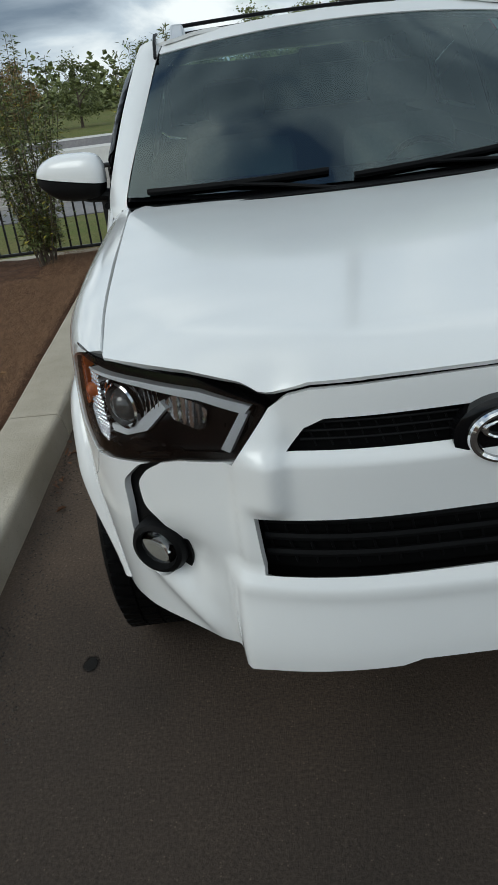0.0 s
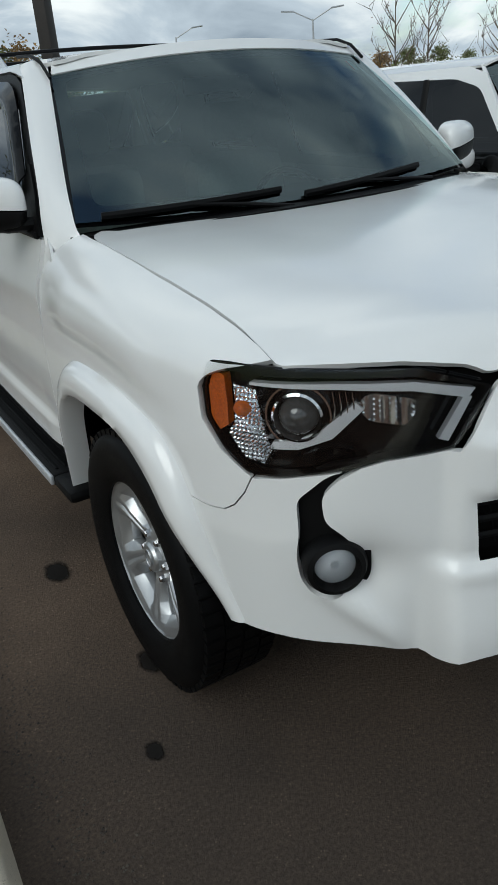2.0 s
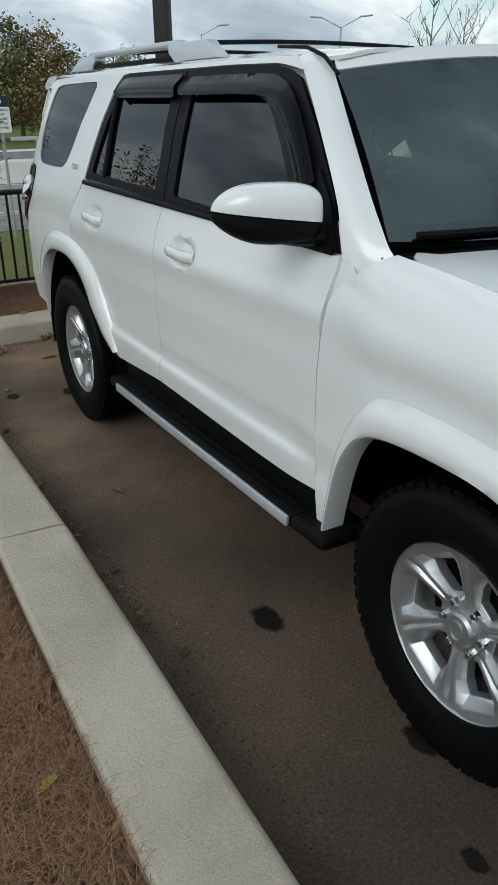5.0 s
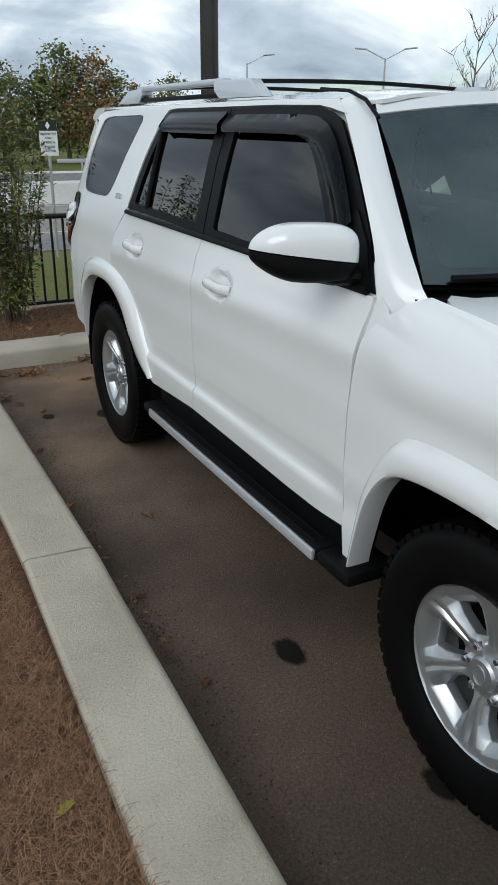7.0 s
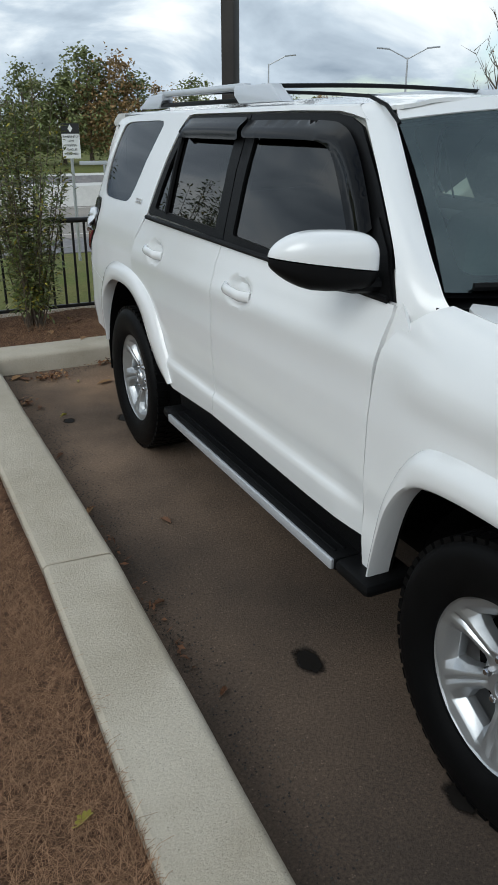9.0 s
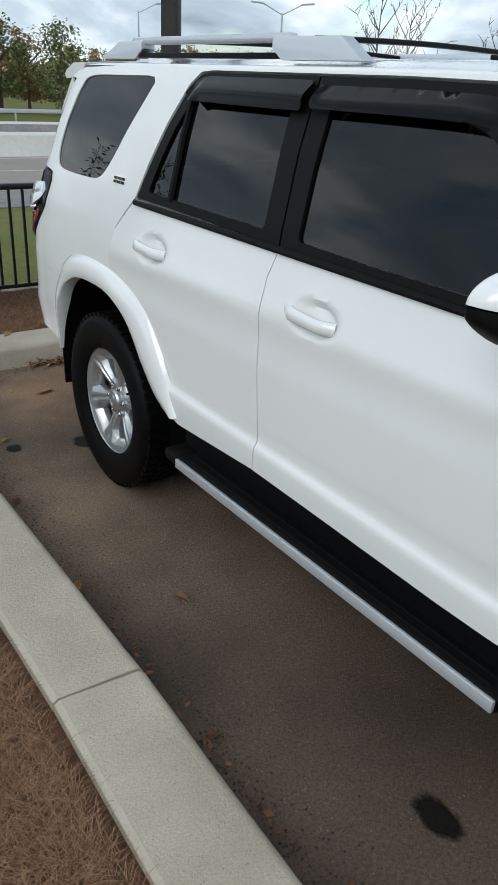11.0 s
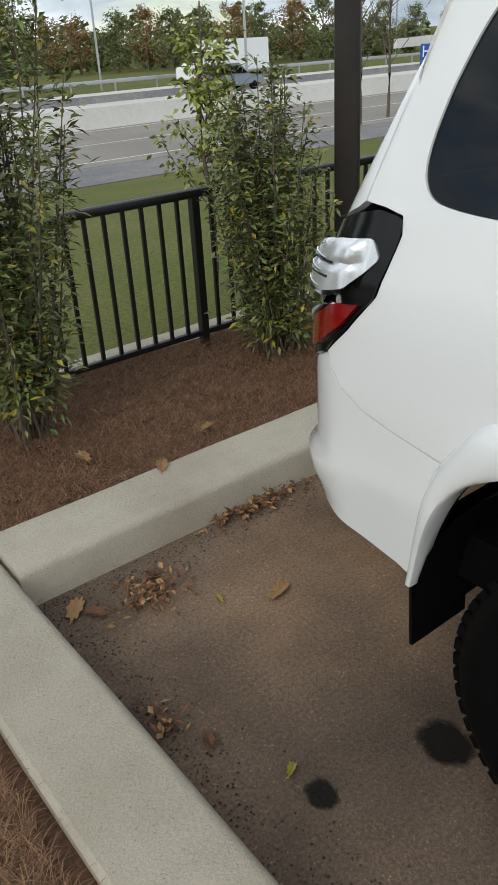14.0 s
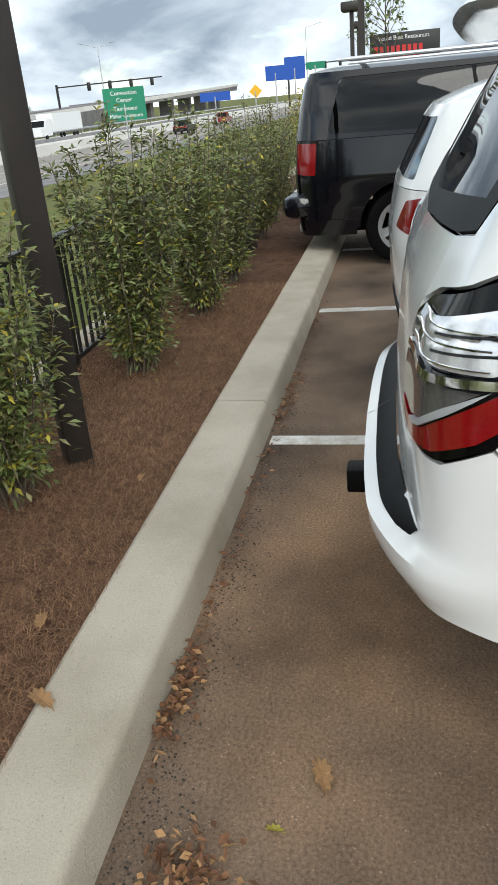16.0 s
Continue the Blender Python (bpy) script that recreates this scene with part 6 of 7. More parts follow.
# grit swept against the kerbs
b = bmesh.new()
for _ in range(3600):
    if rnd.random() < 0.5:
        p = Vector((KX + 0.01 + abs(rnd.gauss(0, 0.09)), rnd.uniform(-0.8, KY), 0.002))
    else:
        p = Vector((rnd.uniform(KX, 3.5), KY - 0.01 - abs(rnd.gauss(0, 0.08)), 0.002))
    s = rnd.uniform(0.0012, 0.0036)
    v = [b.verts.new(p + Vector(q) * s) for q in ((-1, -1, 0), (1, -1, 0), (1.1, 1, 0), (-0.8, 1, 0), (0, 0.1, 1))]
    for q in ((0, 1, 4), (1, 2, 4), (2, 3, 4), (3, 0, 4)):
        b.faces.new([v[k] for k in q])
M_GRIT = mat("grit", (0.048, 0.040, 0.032), 0.9, vary=0.6, grain=0.1)
thing("grit", b, M_GRIT, "loose grit and small stones along the kerbs", "grit", kind="stuff", smooth=0)
# dark expansion joint in the corner and between kerb lengths is the gap itself

# ---- highway beyond the fence ----
ROAD_Z = -2.2
def strip(y0, y1, z, x0=-400, x1=900, t=0.3):
    return box((x0, y0, z - t), (x1, y1, z))
thing("shoulder", strip(24.6, 28.0, ROAD_Z + 0.02), M_SHOULDER, "worn grey road shoulder", "road", kind="structure", smooth=0)
thing("road", strip(28.0, 40.0, ROAD_Z + 0.03), M_ROAD, "beige concrete frontage road", "road", kind="structure", smooth=0)
for y in (29.0, 34.0, 39.2):
    thing("lane_line", strip(y, y + 0.14, ROAD_Z + 0.036, t=0.02) if y != 34.0 else strip(y, y + 0.12, ROAD_Z + 0.036, t=0.02), M_PAINT, "white painted lane line", "lane line", "lane lines", "structure", 0)
bm = bmesh.new()
prof = [(40.0, ROAD_Z), (40.15, ROAD_Z + 0.3), (40.35, ROAD_Z + 1.0), (40.55, ROAD_Z + 1.0), (40.75, ROAD_Z + 0.3), (40.9, ROAD_Z)]
def ribbon(prof, x0, x1):
    bm = bmesh.new()
    a, b_ = [bm.verts.new((x0, y, z)) for y, z in prof], [bm.verts.new((x1, y, z)) for y, z in prof]
    for k in range(len(prof)):
        bm.faces.new((a[k], b_[k], b_[(k + 1) % len(prof)], a[(k + 1) % len(prof)]))
    bm.faces.new(a[::-1]), bm.faces.new(b_)
    bmesh.ops.recalc_face_normals(bm, faces=bm.faces)
    return bm
thing("median_barrier", ribbon(prof, -300, 600), M_LANES, "white concrete median barrier", "barrier", kind="structure")
thing("motorway", strip(40.9, 62, ROAD_Z + 0.45), M_LANES, "bright white concrete motorway lanes", "road", kind="structure", smooth=0)
thing("median_barrier", ribbon([(y + 11.0, ROAD_Z + 0.45 + (z - ROAD_Z) * 0.42) for y, z in prof], -300, 600), M_SHOULDER, "grey concrete barrier between the lanes", "barrier", kind="structure")
thing("far_bank", strip(62, 400, ROAD_Z + 0.42), M_GRASS, "grass bank beyond the motorway", "grass", kind="structure", smooth=0)
rail = empty("guard_rail", (30, 63, ROAD_Z + 0.4), "galvanised steel guard rail beyond the motorway", "guard rail")
part("beam", box((14, 62.95, ROAD_Z + 1.0), (300, 63.05, ROAD_Z + 1.3), 0.03), M_STEEL, rail)
pm = finish("post", box((-0.07, -0.07, 0), (0.07, 0.07, 0.85)), M_STEEL, 0)
for k in range(60):
    ob = new("post", pm)
    ob.parent, ob.matrix_parent_inverse = rail, place_of(rail).inverted()
    ob.matrix_basis = Matrix.Translation((16 + 4 * k, 63.0, ROAD_Z + 0.4))


def tree(x, y, z, height, spread, seed, material, clumps=46, name="tree", label="distant green broad-leaved tree"):
    r2 = random.Random(seed)
    s = empty(name, (x, y, z), label, "tree", "trees beyond the motorway")
    wood, crown = bmesh.new(), bmesh.new()
    add_tube(wood, [(x, y, z - 0.2), (x + 0.1, y, z + height * 0.4), (x, y, z + height * 0.75)], 0.028 * height, 7, 1.0, 0.008 * height)
    for k in range(7):
        a = r2.uniform(0, 6.28)
        h0 = height * r2.uniform(0.25, 0.6)
        add_tube(wood, [(x, y, z + h0), (x + spread * 0.7 * math.cos(a), y + spread * 0.7 * math.sin(a), z + h0 + height * 0.22)], 0.012 * height, 5, 1.0, 0.003 * height)
    for _ in range(clumps):
        a, t = r2.uniform(0, 6.28), r2.random()
        hh = height * (0.22 + 0.78 * t)
        w = spread * math.sin(math.pi * min(0.97, 0.22 + 0.72 * t)) ** 0.8 * math.sqrt(r2.random())
        c = Vector((x + w * math.cos(a), y + w * math.sin(a), z + hh - 0.1 * height * r2.random()))
        rr = spread * r2.uniform(0.14, 0.30)
        for _ in range(62):
            d = Vector((r2.gauss(0, 1), r2.gauss(0, 1), r2.gauss(0, 0.8)))
            leaf_verts(crown, c + d * rr * 0.62, Vector((r2.gauss(0, 1), r2.gauss(0, 1), r2.gauss(0, 0.6))), spread * 0.105, spread * 0.038, 0.1, r2.uniform(-1, 1))
    part("trunk", wood, M_BARK, s)
    part("crown", crown, material, s, smooth=0)
    return s


r3 = random.Random(77)
k = 0
def far_tree(az, dist, top_el, seed, rust=False, spread=None):
    dist = dist * 1.28
    x, y = -2 + dist * math.sin(radians(az)), 1.5 + dist * math.cos(radians(az))
    z = ROAD_Z + 0.4
    h = 1.6 - z + dist * math.tan(radians(top_el))
    tree(x, y, z, h, spread or h * 0.36, seed, M_FAR_RUST if rust else M_FAR_GREEN, label="distant russet autumn tree" if rust else "distant green broad-leaved tree")
TREES = [(-20, 60, 2.6, 0), (-16, 62, 2.4, 0), (-12, 60, 2.0, 1), (-8, 60, 2.0, 0), (-3, 66, 2.2, 0), (1, 58, 2.8, 0), (5, 62, 3.4, 0), (8.5, 57, 3.6, 0), (11, 60, 3.7, 0), (13.5, 62, 3.9, 0), (15.4, 60, 4.7, 0), (17, 60, 4.4, 1), (18.8, 62, 3.7, 0), (20.6, 66, 2.6, 1), (22.8, 60, 3.2, 0), (25, 85, 1.7, 1), (27, 90, 1.6, 1), (29.5, 88, 1.9, 0), (31.5, 92, 2.0, 1), (33, 86, 1.9, 0), (35, 90, 1.8, 0), (37, 86, 1.9, 1), (39, 88, 1.8, 0), (41, 92, 2.0, 1), (43, 90, 2.0, 0), (45, 95, 1.9, 0), (47, 92, 1.6, 0), (49, 105, 1.2, 0), (51, 110, 0.8, 1), (53, 125, 0.8, 0), (55.5, 140, 0.6, 1), (58, 160, 0.7, 0), (61, 190, 0.6, 0), (64, 220, 0.8, 0)]
for i, (az, dist, el, rust) in enumerate(TREES):
    far_tree(az, dist, el * 1.02, 100 + i, bool(rust))
bm = bmesh.new()
for _ in range(16000):
    az = r3.uniform(-25, 60)
    dist = r3.uniform(122, 160)
    x, y = -2 + dist * math.sin(radians(az)), 1.5 + dist * math.cos(radians(az))
    leaf_verts(bm, Vector((x, y, ROAD_Z + 0.4 + r3.random() ** 1.3 * (1 - 0.55 * ss(36, 52, az)) * (6.0 + 1.4 * math.sin(az * 1.7) + math.sin(az * 5.1)))), Vector((r3.gauss(0, 1), r3.gauss(0, 1), r3.gauss(0, 0.5))), 1.3, 0.45, 0.1, r3.uniform(-1, 1))
thing("far_woods", bm, M_FAR_GREEN, "belt of mixed autumn woods on the skyline", "woods", kind="stuff", smooth=0)


def polar(az, dist):
    return -2.1 + dist * math.sin(radians(az)), 3.0 + dist * math.cos(radians(az))


def street_lamp(az, dist, top_el, arms, label):
    x, y = polar(az, dist)
    z0, z1 = ROAD_Z + 0.3, 1.6 + dist * math.tan(radians(top_el))
    s = empty("street_lamp", (x, y, z0), label, "street lamp", "highway street lamps")
    part("pole", tube([(x, y, z0 - 0.3), (x, y, z1 * 0.6), (x, y, z1 - 0.6)], 0.11, 8, 1.0, 0.06), M_STEEL, s)
    w = (z1 - z0) * 0.16
    for sgn in arms:
        dx, dy = math.cos(radians(az)) * sgn, -math.sin(radians(az)) * sgn
        part("arm", tube([(x, y, z1 - 0.7), (x + dx * w * 0.5, y + dy * w * 0.5, z1 - 0.35), (x + dx * w, y + dy * w, z1)], 0.05, 6), M_STEEL, s)
        part("lamp_head", tube([(x + dx * w * 0.96, y + dy * w * 0.96, z1), (x + dx * (w + 0.9), y + dy * (w + 0.9), z1 + 0.08)], 0.13, 6, 0.5), M_STEEL, s)


street_lamp(38.6, 62, 5.0, (1, -1), "tall steel street lamp with two arms")
street_lamp(28.7, 70, 4.6, (1,), "tall steel street lamp with one arm")
street_lamp(48.3, 120, 3.1, (1,), "tall steel street lamp with one arm")
street_lamp(69.5, 150, 4.0, (1, -1), "tall steel street lamp with two arms")
street_lamp(83.3, 200, 4.0, (1,), "tall steel street lamp with one arm")


def text_on(name, body, size, m, parent, material):
    c = bpy.data.curves.new(name, "FONT")
    c.body, c.size, c.align_x, c.align_y, c.extrude = body, size, "CENTER", "CENTER", 0.002
    ob = new(name, c)
    c.materials.append(material)
    ob.parent = parent
    ob.matrix_parent_inverse = place_of(parent).inverted()
    ob.matrix_basis = m
    return ob


def road_sign(name, az, dist, el, w, h, material, lines, label, ground=ROAD_Z, diamond=False, bars=0):
    """A flat sign plate that faces back along the azimuth, on a post."""
    x, y = polar(az, dist)
    z = 1.6 + dist * math.tan(radians(el))
    s = empty(name, (x, y, ground), label, "sign")
    m = Matrix.Translation((x, y, z)) @ Matrix.Rotation(radians(-az), 4, "Z") @ Matrix.Rotation(radians(90), 4, "X")
    part("post", tube([(x, y + 0.05, ground - 0.2), (x, y + 0.05, z)], 0.03 + 0.0006 * dist, 6), M_STEEL, s)
    turn = Matrix.Rotation(radians(45), 4, "Z") if diamond else Matrix.Identity(4)
    plate = part("plate", box((-w / 2, -h / 2, -0.02), (w / 2, h / 2, 0.02), 0, m @ turn), material, s)
    for i, (txt, size, dy, mt) in enumerate(lines):
        text_on("lettering", txt, size, m @ Matrix.Translation((0, dy, 0.03)), s, mt)
    for k in range(bars):
        part("text_bar", box((-w * 0.3, h * (0.15 - 0.15 * k) - 0.03 * h, 0.02), (w * 0.3, h * (0.15 - 0.15 * k) + 0.03 * h, 0.03), 0, m), M_SIGN_BLACK, s)
    return s, m


road_sign("direction_sign", 70.6, 95, 0.25, 4.6, 3.4, M_GREEN_SIGN, (("Convention", 0.62, 1.15, M_SIGN_WHITE), ("Center", 0.62, 0.42, M_SIGN_WHITE), ("Tennessee", 0.62, -0.45, M_SIGN_WHITE), ("Miller Coliseum", 0.58, -1.2, M_SIGN_WHITE)), "green highway direction sign with white lettering")
s, m = road_sign("hospital_sign", 51.3, 24, -1.55, 0.36, 0.40, M_BLUE_SIGN, (("H", 0.40, 0.0, M_SIGN_WHITE),), "blue hospital sign with a white letter H")
part("arrow_plate", box((-0.18, -0.44, -0.02), (0.18, -0.235, 0.02), 0, m), M_BLUE_SIGN, s)
part("arrow", box((-0.11, -0.35, 0.02), (0.11, -0.32, 0.03), 0, m), M_SIGN_WHITE, s)
road_sign("roadworks_sign", 59.8, 24, -0.9, 0.44, 0.44, M_ORANGE, (), "orange diamond roadworks sign", diamond=True, bars=2)
s, m = road_sign("parking_sign", 16.9, 17.2, -0.95, 0.44, 0.82, M_SIGN_WHITE, (("INHERENTLY", 0.068, 0.10, M_SIGN_BLACK), ("LOW", 0.068, 0.0, M_SIGN_BLACK), ("EMISSION", 0.068, -0.10, M_SIGN_BLACK), ("VEHICLES", 0.068, -0.20, M_SIGN_BLACK), ("ALLOWED", 0.068, -0.30, M_SIGN_BLACK)), "white low-emission vehicle lane sign", ground=-1.6)
part("header", box((-0.22, 0.17, 0.02), (0.22, 0.41, 0.026), 0, m), M_SIGN_BLACK, s)
part("diamond", box((-0.06, -0.06, 0.026), (0.06, 0.06, 0.03), 0, m @ Matrix.Translation((0, 0.29, 0)) @ Matrix.Diagonal((0.7, 1.1, 1, 1)) @ Matrix.Rotation(radians(45), 4, "Z")), M_SIGN_WHITE, s)
for az, el, w, h in ((81.1, 1.3, 3.6, 2.4), (82.4, 1.5, 3.6, 3.6)):
    road_sign("direction_sign", az, 150, el, w, h, M_BLUE_SIGN, (), "blue highway services sign", bars=0)
road_sign("direction_sign", 76.8, 110, 0.2, 4.0, 1.1, M_BLUE_SIGN, (), "blue highway services sign")
road_sign("direction_sign", 83.8, 160, 1.55, 3.6, 1.2, M_GREEN_SIGN, (), "green highway direction sign")
road_sign("warning_sign", 79.6, 120, 0.3, 1.3, 1.3, mat("yellow_sign", (0.85, 0.45, 0.02), 0.5, grain=0.05), (), "yellow diamond warning sign", diamond=True)

# overpass on the skyline
ov = empty("overpass", (200, 80, 0), "long concrete overpass with a ramp", "bridge")
def wedge(x0, y0, z0, x1, y1, z1, drop, depth):
    bm = bmesh.new()
    vs = [bm.verts.new(p) for p in ((x0, y0, z0), (x1, y1, z1), (x1, y1, z1 - drop), (x0, y0, z0 - drop), (x0, y0 + depth, z0), (x1, y1 + depth, z1), (x1, y1 + depth, z1 - drop), (x0, y0 + depth, z0 - drop))]
    for q in ((0, 3, 2, 1), (4, 5, 6, 7), (0, 1, 5, 4), (2, 3, 7, 6), (0, 4, 7, 3), (1, 2, 6, 5)):
        bm.faces.new([vs[i] for i in q])
    return bm
part("ramp_wall", wedge(90, 60, 1.6, 190, 74, 3.2, 5.0, 8), M_SHOULDER, ov)
part("deck", wedge(190, 74, 3.4, 330, 70, 6.0, 1.6, 10), M_SHOULDER, ov)
part("parapet", wedge(60, 58, 0.6, 330, 69.5, 6.8, 0.8, 0.4), M_LANES, ov)
for k in range(6):
    part("pier", box((205 + 22 * k, 75, -1.5), (208 + 22 * k, 79, 3.6)), M_SHOULDER, ov)
# signal gantries
for az0, az1, dist in ((66.5, 73.5, 170), (82.0, 87.0, 190)):
    (xa, ya), (xb, yb) = polar(az0, dist), polar(az1, dist)
    g = empty("signal_gantry", (xa, ya, -1), "dark traffic signal gantry over the junction", "traffic lights", "signal gantries")
    zt = 1.6 + dist * math.tan(radians(1.6))
    part("mast", tube([(xa, ya, -1.2), (xa, ya, zt + 0.5)], 0.25, 6), M_FENCE, g)
    part("beam", tube([(xa, ya, zt), (xb, yb, zt + 0.4)], 0.14, 6), M_FENCE, g)
    for q in (0.3, 0.5, 0.7, 0.9):
        part("signal", box((-0.3, -0.3, -1.0), (0.3, 0.3, 0.5), 0.05, Matrix.Translation((xa + (xb - xa) * q, ya + (yb - ya) * q, zt))), M_FENCE, g)
# sign board with red lamps and two lot lamps
sg = empty("message_board", (28, 5.0, 0), "dark electronic message board with red letters", "sign")
px, py = polar(88.6, 32)
m = Matrix.Translation((px, py, 2.75)) @ Matrix.Rotation(radians(-88), 4, "Z") @ Matrix.Rotation(radians(90), 4, "X")
part("board", box((-1.25, -0.55, -0.1), (1.25, 0.50, 0.1), 0.02, m), M_SIGN_BLACK, sg)
text_on("lettering", "Voted Best Restaurant", 0.20, m @ Matrix.Translation((-0.05, 0.33, 0.11)), sg, M_SIGN_WHITE)
for k in range(9):
    part("text_bar", box((-1.1 + 0.2 * k, -0.35, 0.1), (-0.97 + 0.2 * k, 0.08, 0.11), 0, m), M_LED, sg)
for q in (-0.8, 0.8):
    part("post", box((q - 0.08, -3.6, -0.06), (q + 0.08, -0.5, 0.06), 0, m), M_SIGN_BLACK, sg)
for az, dist, el, big in ((84.9, 26, 4.4, 1), (85.7, 34, 3.4, 1)):
    x, y = polar(az, dist)
    z1 = 1.6 + dist * math.tan(radians(el))
    s = empty("lot_lamp", (x, y, 0), "dark square parking lot lamp", "lamp post", "parking lot lamps")
    part("shaft", box((x - 0.06, y - 0.06, -0.2), (x + 0.06, y + 0.06, z1)), M_POLE, s)
    part("lamp_head", box((x - 0.3, y - 0.3, z1), (x + 0.3, y + 0.3, z1 + 0.25), 0.05), M_POLE, s)
x, y = polar(84.1, 14)
s = empty("lot_lamp", (x, y, 0), "tall dark parking lot lamp post", "lamp post", "parking lot lamps")
part("shaft", box((x - 0.05, y - 0.05, -0.2), (x + 0.05, y + 0.05, 6.5)), M_POLE, s)
part("lamp_head", box((x - 0.3, y - 0.3, 6.5), (x + 0.3, y + 0.3, 6.7), 0.05), M_POLE, s)
sapling(27, 4.4, 0, 5.2, 1.5, 34, 700, M_LEAF, 0.16, "thin parking lot tree with sparse leaves", True)
yb_x, yb_y = polar(82.0, 22)
shrub(yb_x, yb_y, 1.9, 0.9, 35, 1500, 0.14, "yellow autumn shrub on the bank", (M_LEAF_YEL, M_LEAF_YEL)).location.z -= 0.13

# ---- other vehicles ----
# plain road vehicles far off: a shaped body on wheels


def far_vehicle(name, x, y, z, heading, dims, material, label, style):
    L, W, H = dims
    s = empty(name, (x, y, z), label, "car" if style != "truck" else "truck")
    m = Matrix.Translation((x, y, z)) @ Matrix.Rotation(radians(heading), 4, "Z")
    def prism(side, w, bev):
        bm = bmesh.new()
        a = [bm.verts.new((px * L, -w / 2, pz * H)) for px, pz in side]
        b = [bm.verts.new((px * L, w / 2, pz * H)) for px, pz in side]
        n = len(side)
        for k in range(n):
            bm.faces.new((a[k], a[(k + 1) % n], b[(k + 1) % n], b[k]))
        bm.faces.new(a[::-1]), bm.faces.new(b)
        bmesh.ops.recalc_face_normals(bm, faces=bm.faces)
        if bev:
            bmesh.ops.bevel(bm, geom=bm.edges[:], offset=bev, segments=2, affect="EDGES")
        bmesh.ops.transform(bm, matrix=m, verts=bm.verts)
        return bm
    if style == "truck":
        part("cargo_box", prism([(-0.5, 0.28), (0.22, 0.28), (0.22, 1.0), (-0.5, 1.0)], W, 0.06), M_SIGN_WHITE, s)
        part("cab", prism([(0.24, 0.15), (0.5, 0.15), (0.5, 0.42), (0.40, 0.50), (0.36, 0.78), (0.24, 0.80)], W * 0.92, 0.08), material, s)
        part("windscreen", prism([(0.405, 0.51), (0.37, 0.74), (0.36, 0.74), (0.395, 0.51)], W * 0.8, 0), M_GLOSS, s)
        axles = (-0.36, -0.28, 0.38)
    else:
        low = [(-0.5, 0.18), (-0.5, 0.55), (0.16, 0.60), (0.48, 0.52), (0.5, 0.30), (0.47, 0.18)]
        top = {"van": [(-0.48, 0.55), (-0.44, 0.98), (0.08, 1.0), (0.24, 0.60)], "suv": [(-0.49, 0.55), (-0.43, 0.97), (0.02, 1.0), (0.18, 0.60)], "pickup": [(-0.12, 0.57), (-0.10, 0.98), (0.08, 1.0), (0.20, 0.60)]}[style]
        part("body", prism(low, W, 0.08), material, s)
        part("cabin", prism(top, W * 0.86, 0.06), material, s)
        inner_ = [((px + 0.02 if px < 0 else px - 0.02), min(pz, 0.92)) for px, pz in top]
        part("side_windows", prism([(px, max(0.62, pz - 0.02)) for px, pz in inner_], W * 0.875, 0), M_GLOSS, s)
        part("rear_window", prism([(top[0][0] - 0.004, 0.64), (top[1][0] - 0.010, 0.92), (top[1][0] + 0.03, 0.92), (top[0][0] + 0.03, 0.64)], W * 0.7, 0), M_GLOSS, s)
        part("tail_lamp", prism([(-0.506, 0.42), (-0.506, 0.56), (-0.49, 0.56), (-0.49, 0.42)], W * 0.96, 0), M_RED, s)
        axles = (-0.31, 0.31)
    for ax_ in axles:
        for sgn in (1, -1):
            part("wheel", lathe([(0.34, -0.11), (0.36, -0.08), (0.36, 0.08), (0.34, 0.11), (0.18, 0.115)], m @ Matrix.Translation((ax_ * L, sgn * W * 0.44, 0.35)) @ Matrix.Rotation(radians(90 * -sgn), 4, "X"), 20), M_RUBBER, s)


Z2 = ROAD_Z + 0.46
def on_road(az, y):
    return -2.0 + (y - 2.8) * math.tan(radians(az)), y


far_vehicle("minivan", *on_road(37.2, 50), Z2, 0, (4.9, 1.9, 1.75), M_CARBLUE, "slate-blue minivan on the motorway", "van")
far_vehicle("box_truck", *on_road(36.8, 59), Z2, 180, (8.0, 2.4, 3.2), M_SIGN_WHITE, "white box truck on the motorway", "truck")
far_vehicle("lorry", *on_road(65.8, 57), Z2, 180, (16.0, 2.6, 3.6), M_SIGN_WHITE, "white articulated lorry on the motorway", "truck")
far_vehicle("distant_suv", *on_road(74.4, 33), ROAD_Z + 0.04, 0, (4.9, 2.0, 1.8), M_BLACK_PAINT, "dark SUV on the frontage road", "suv")
far_vehicle("pickup", *on_road(77.2, 34), ROAD_Z + 0.04, 0, (5.4, 2.0, 1.85), M_CARRED, "dark red pickup on the frontage road", "pickup")


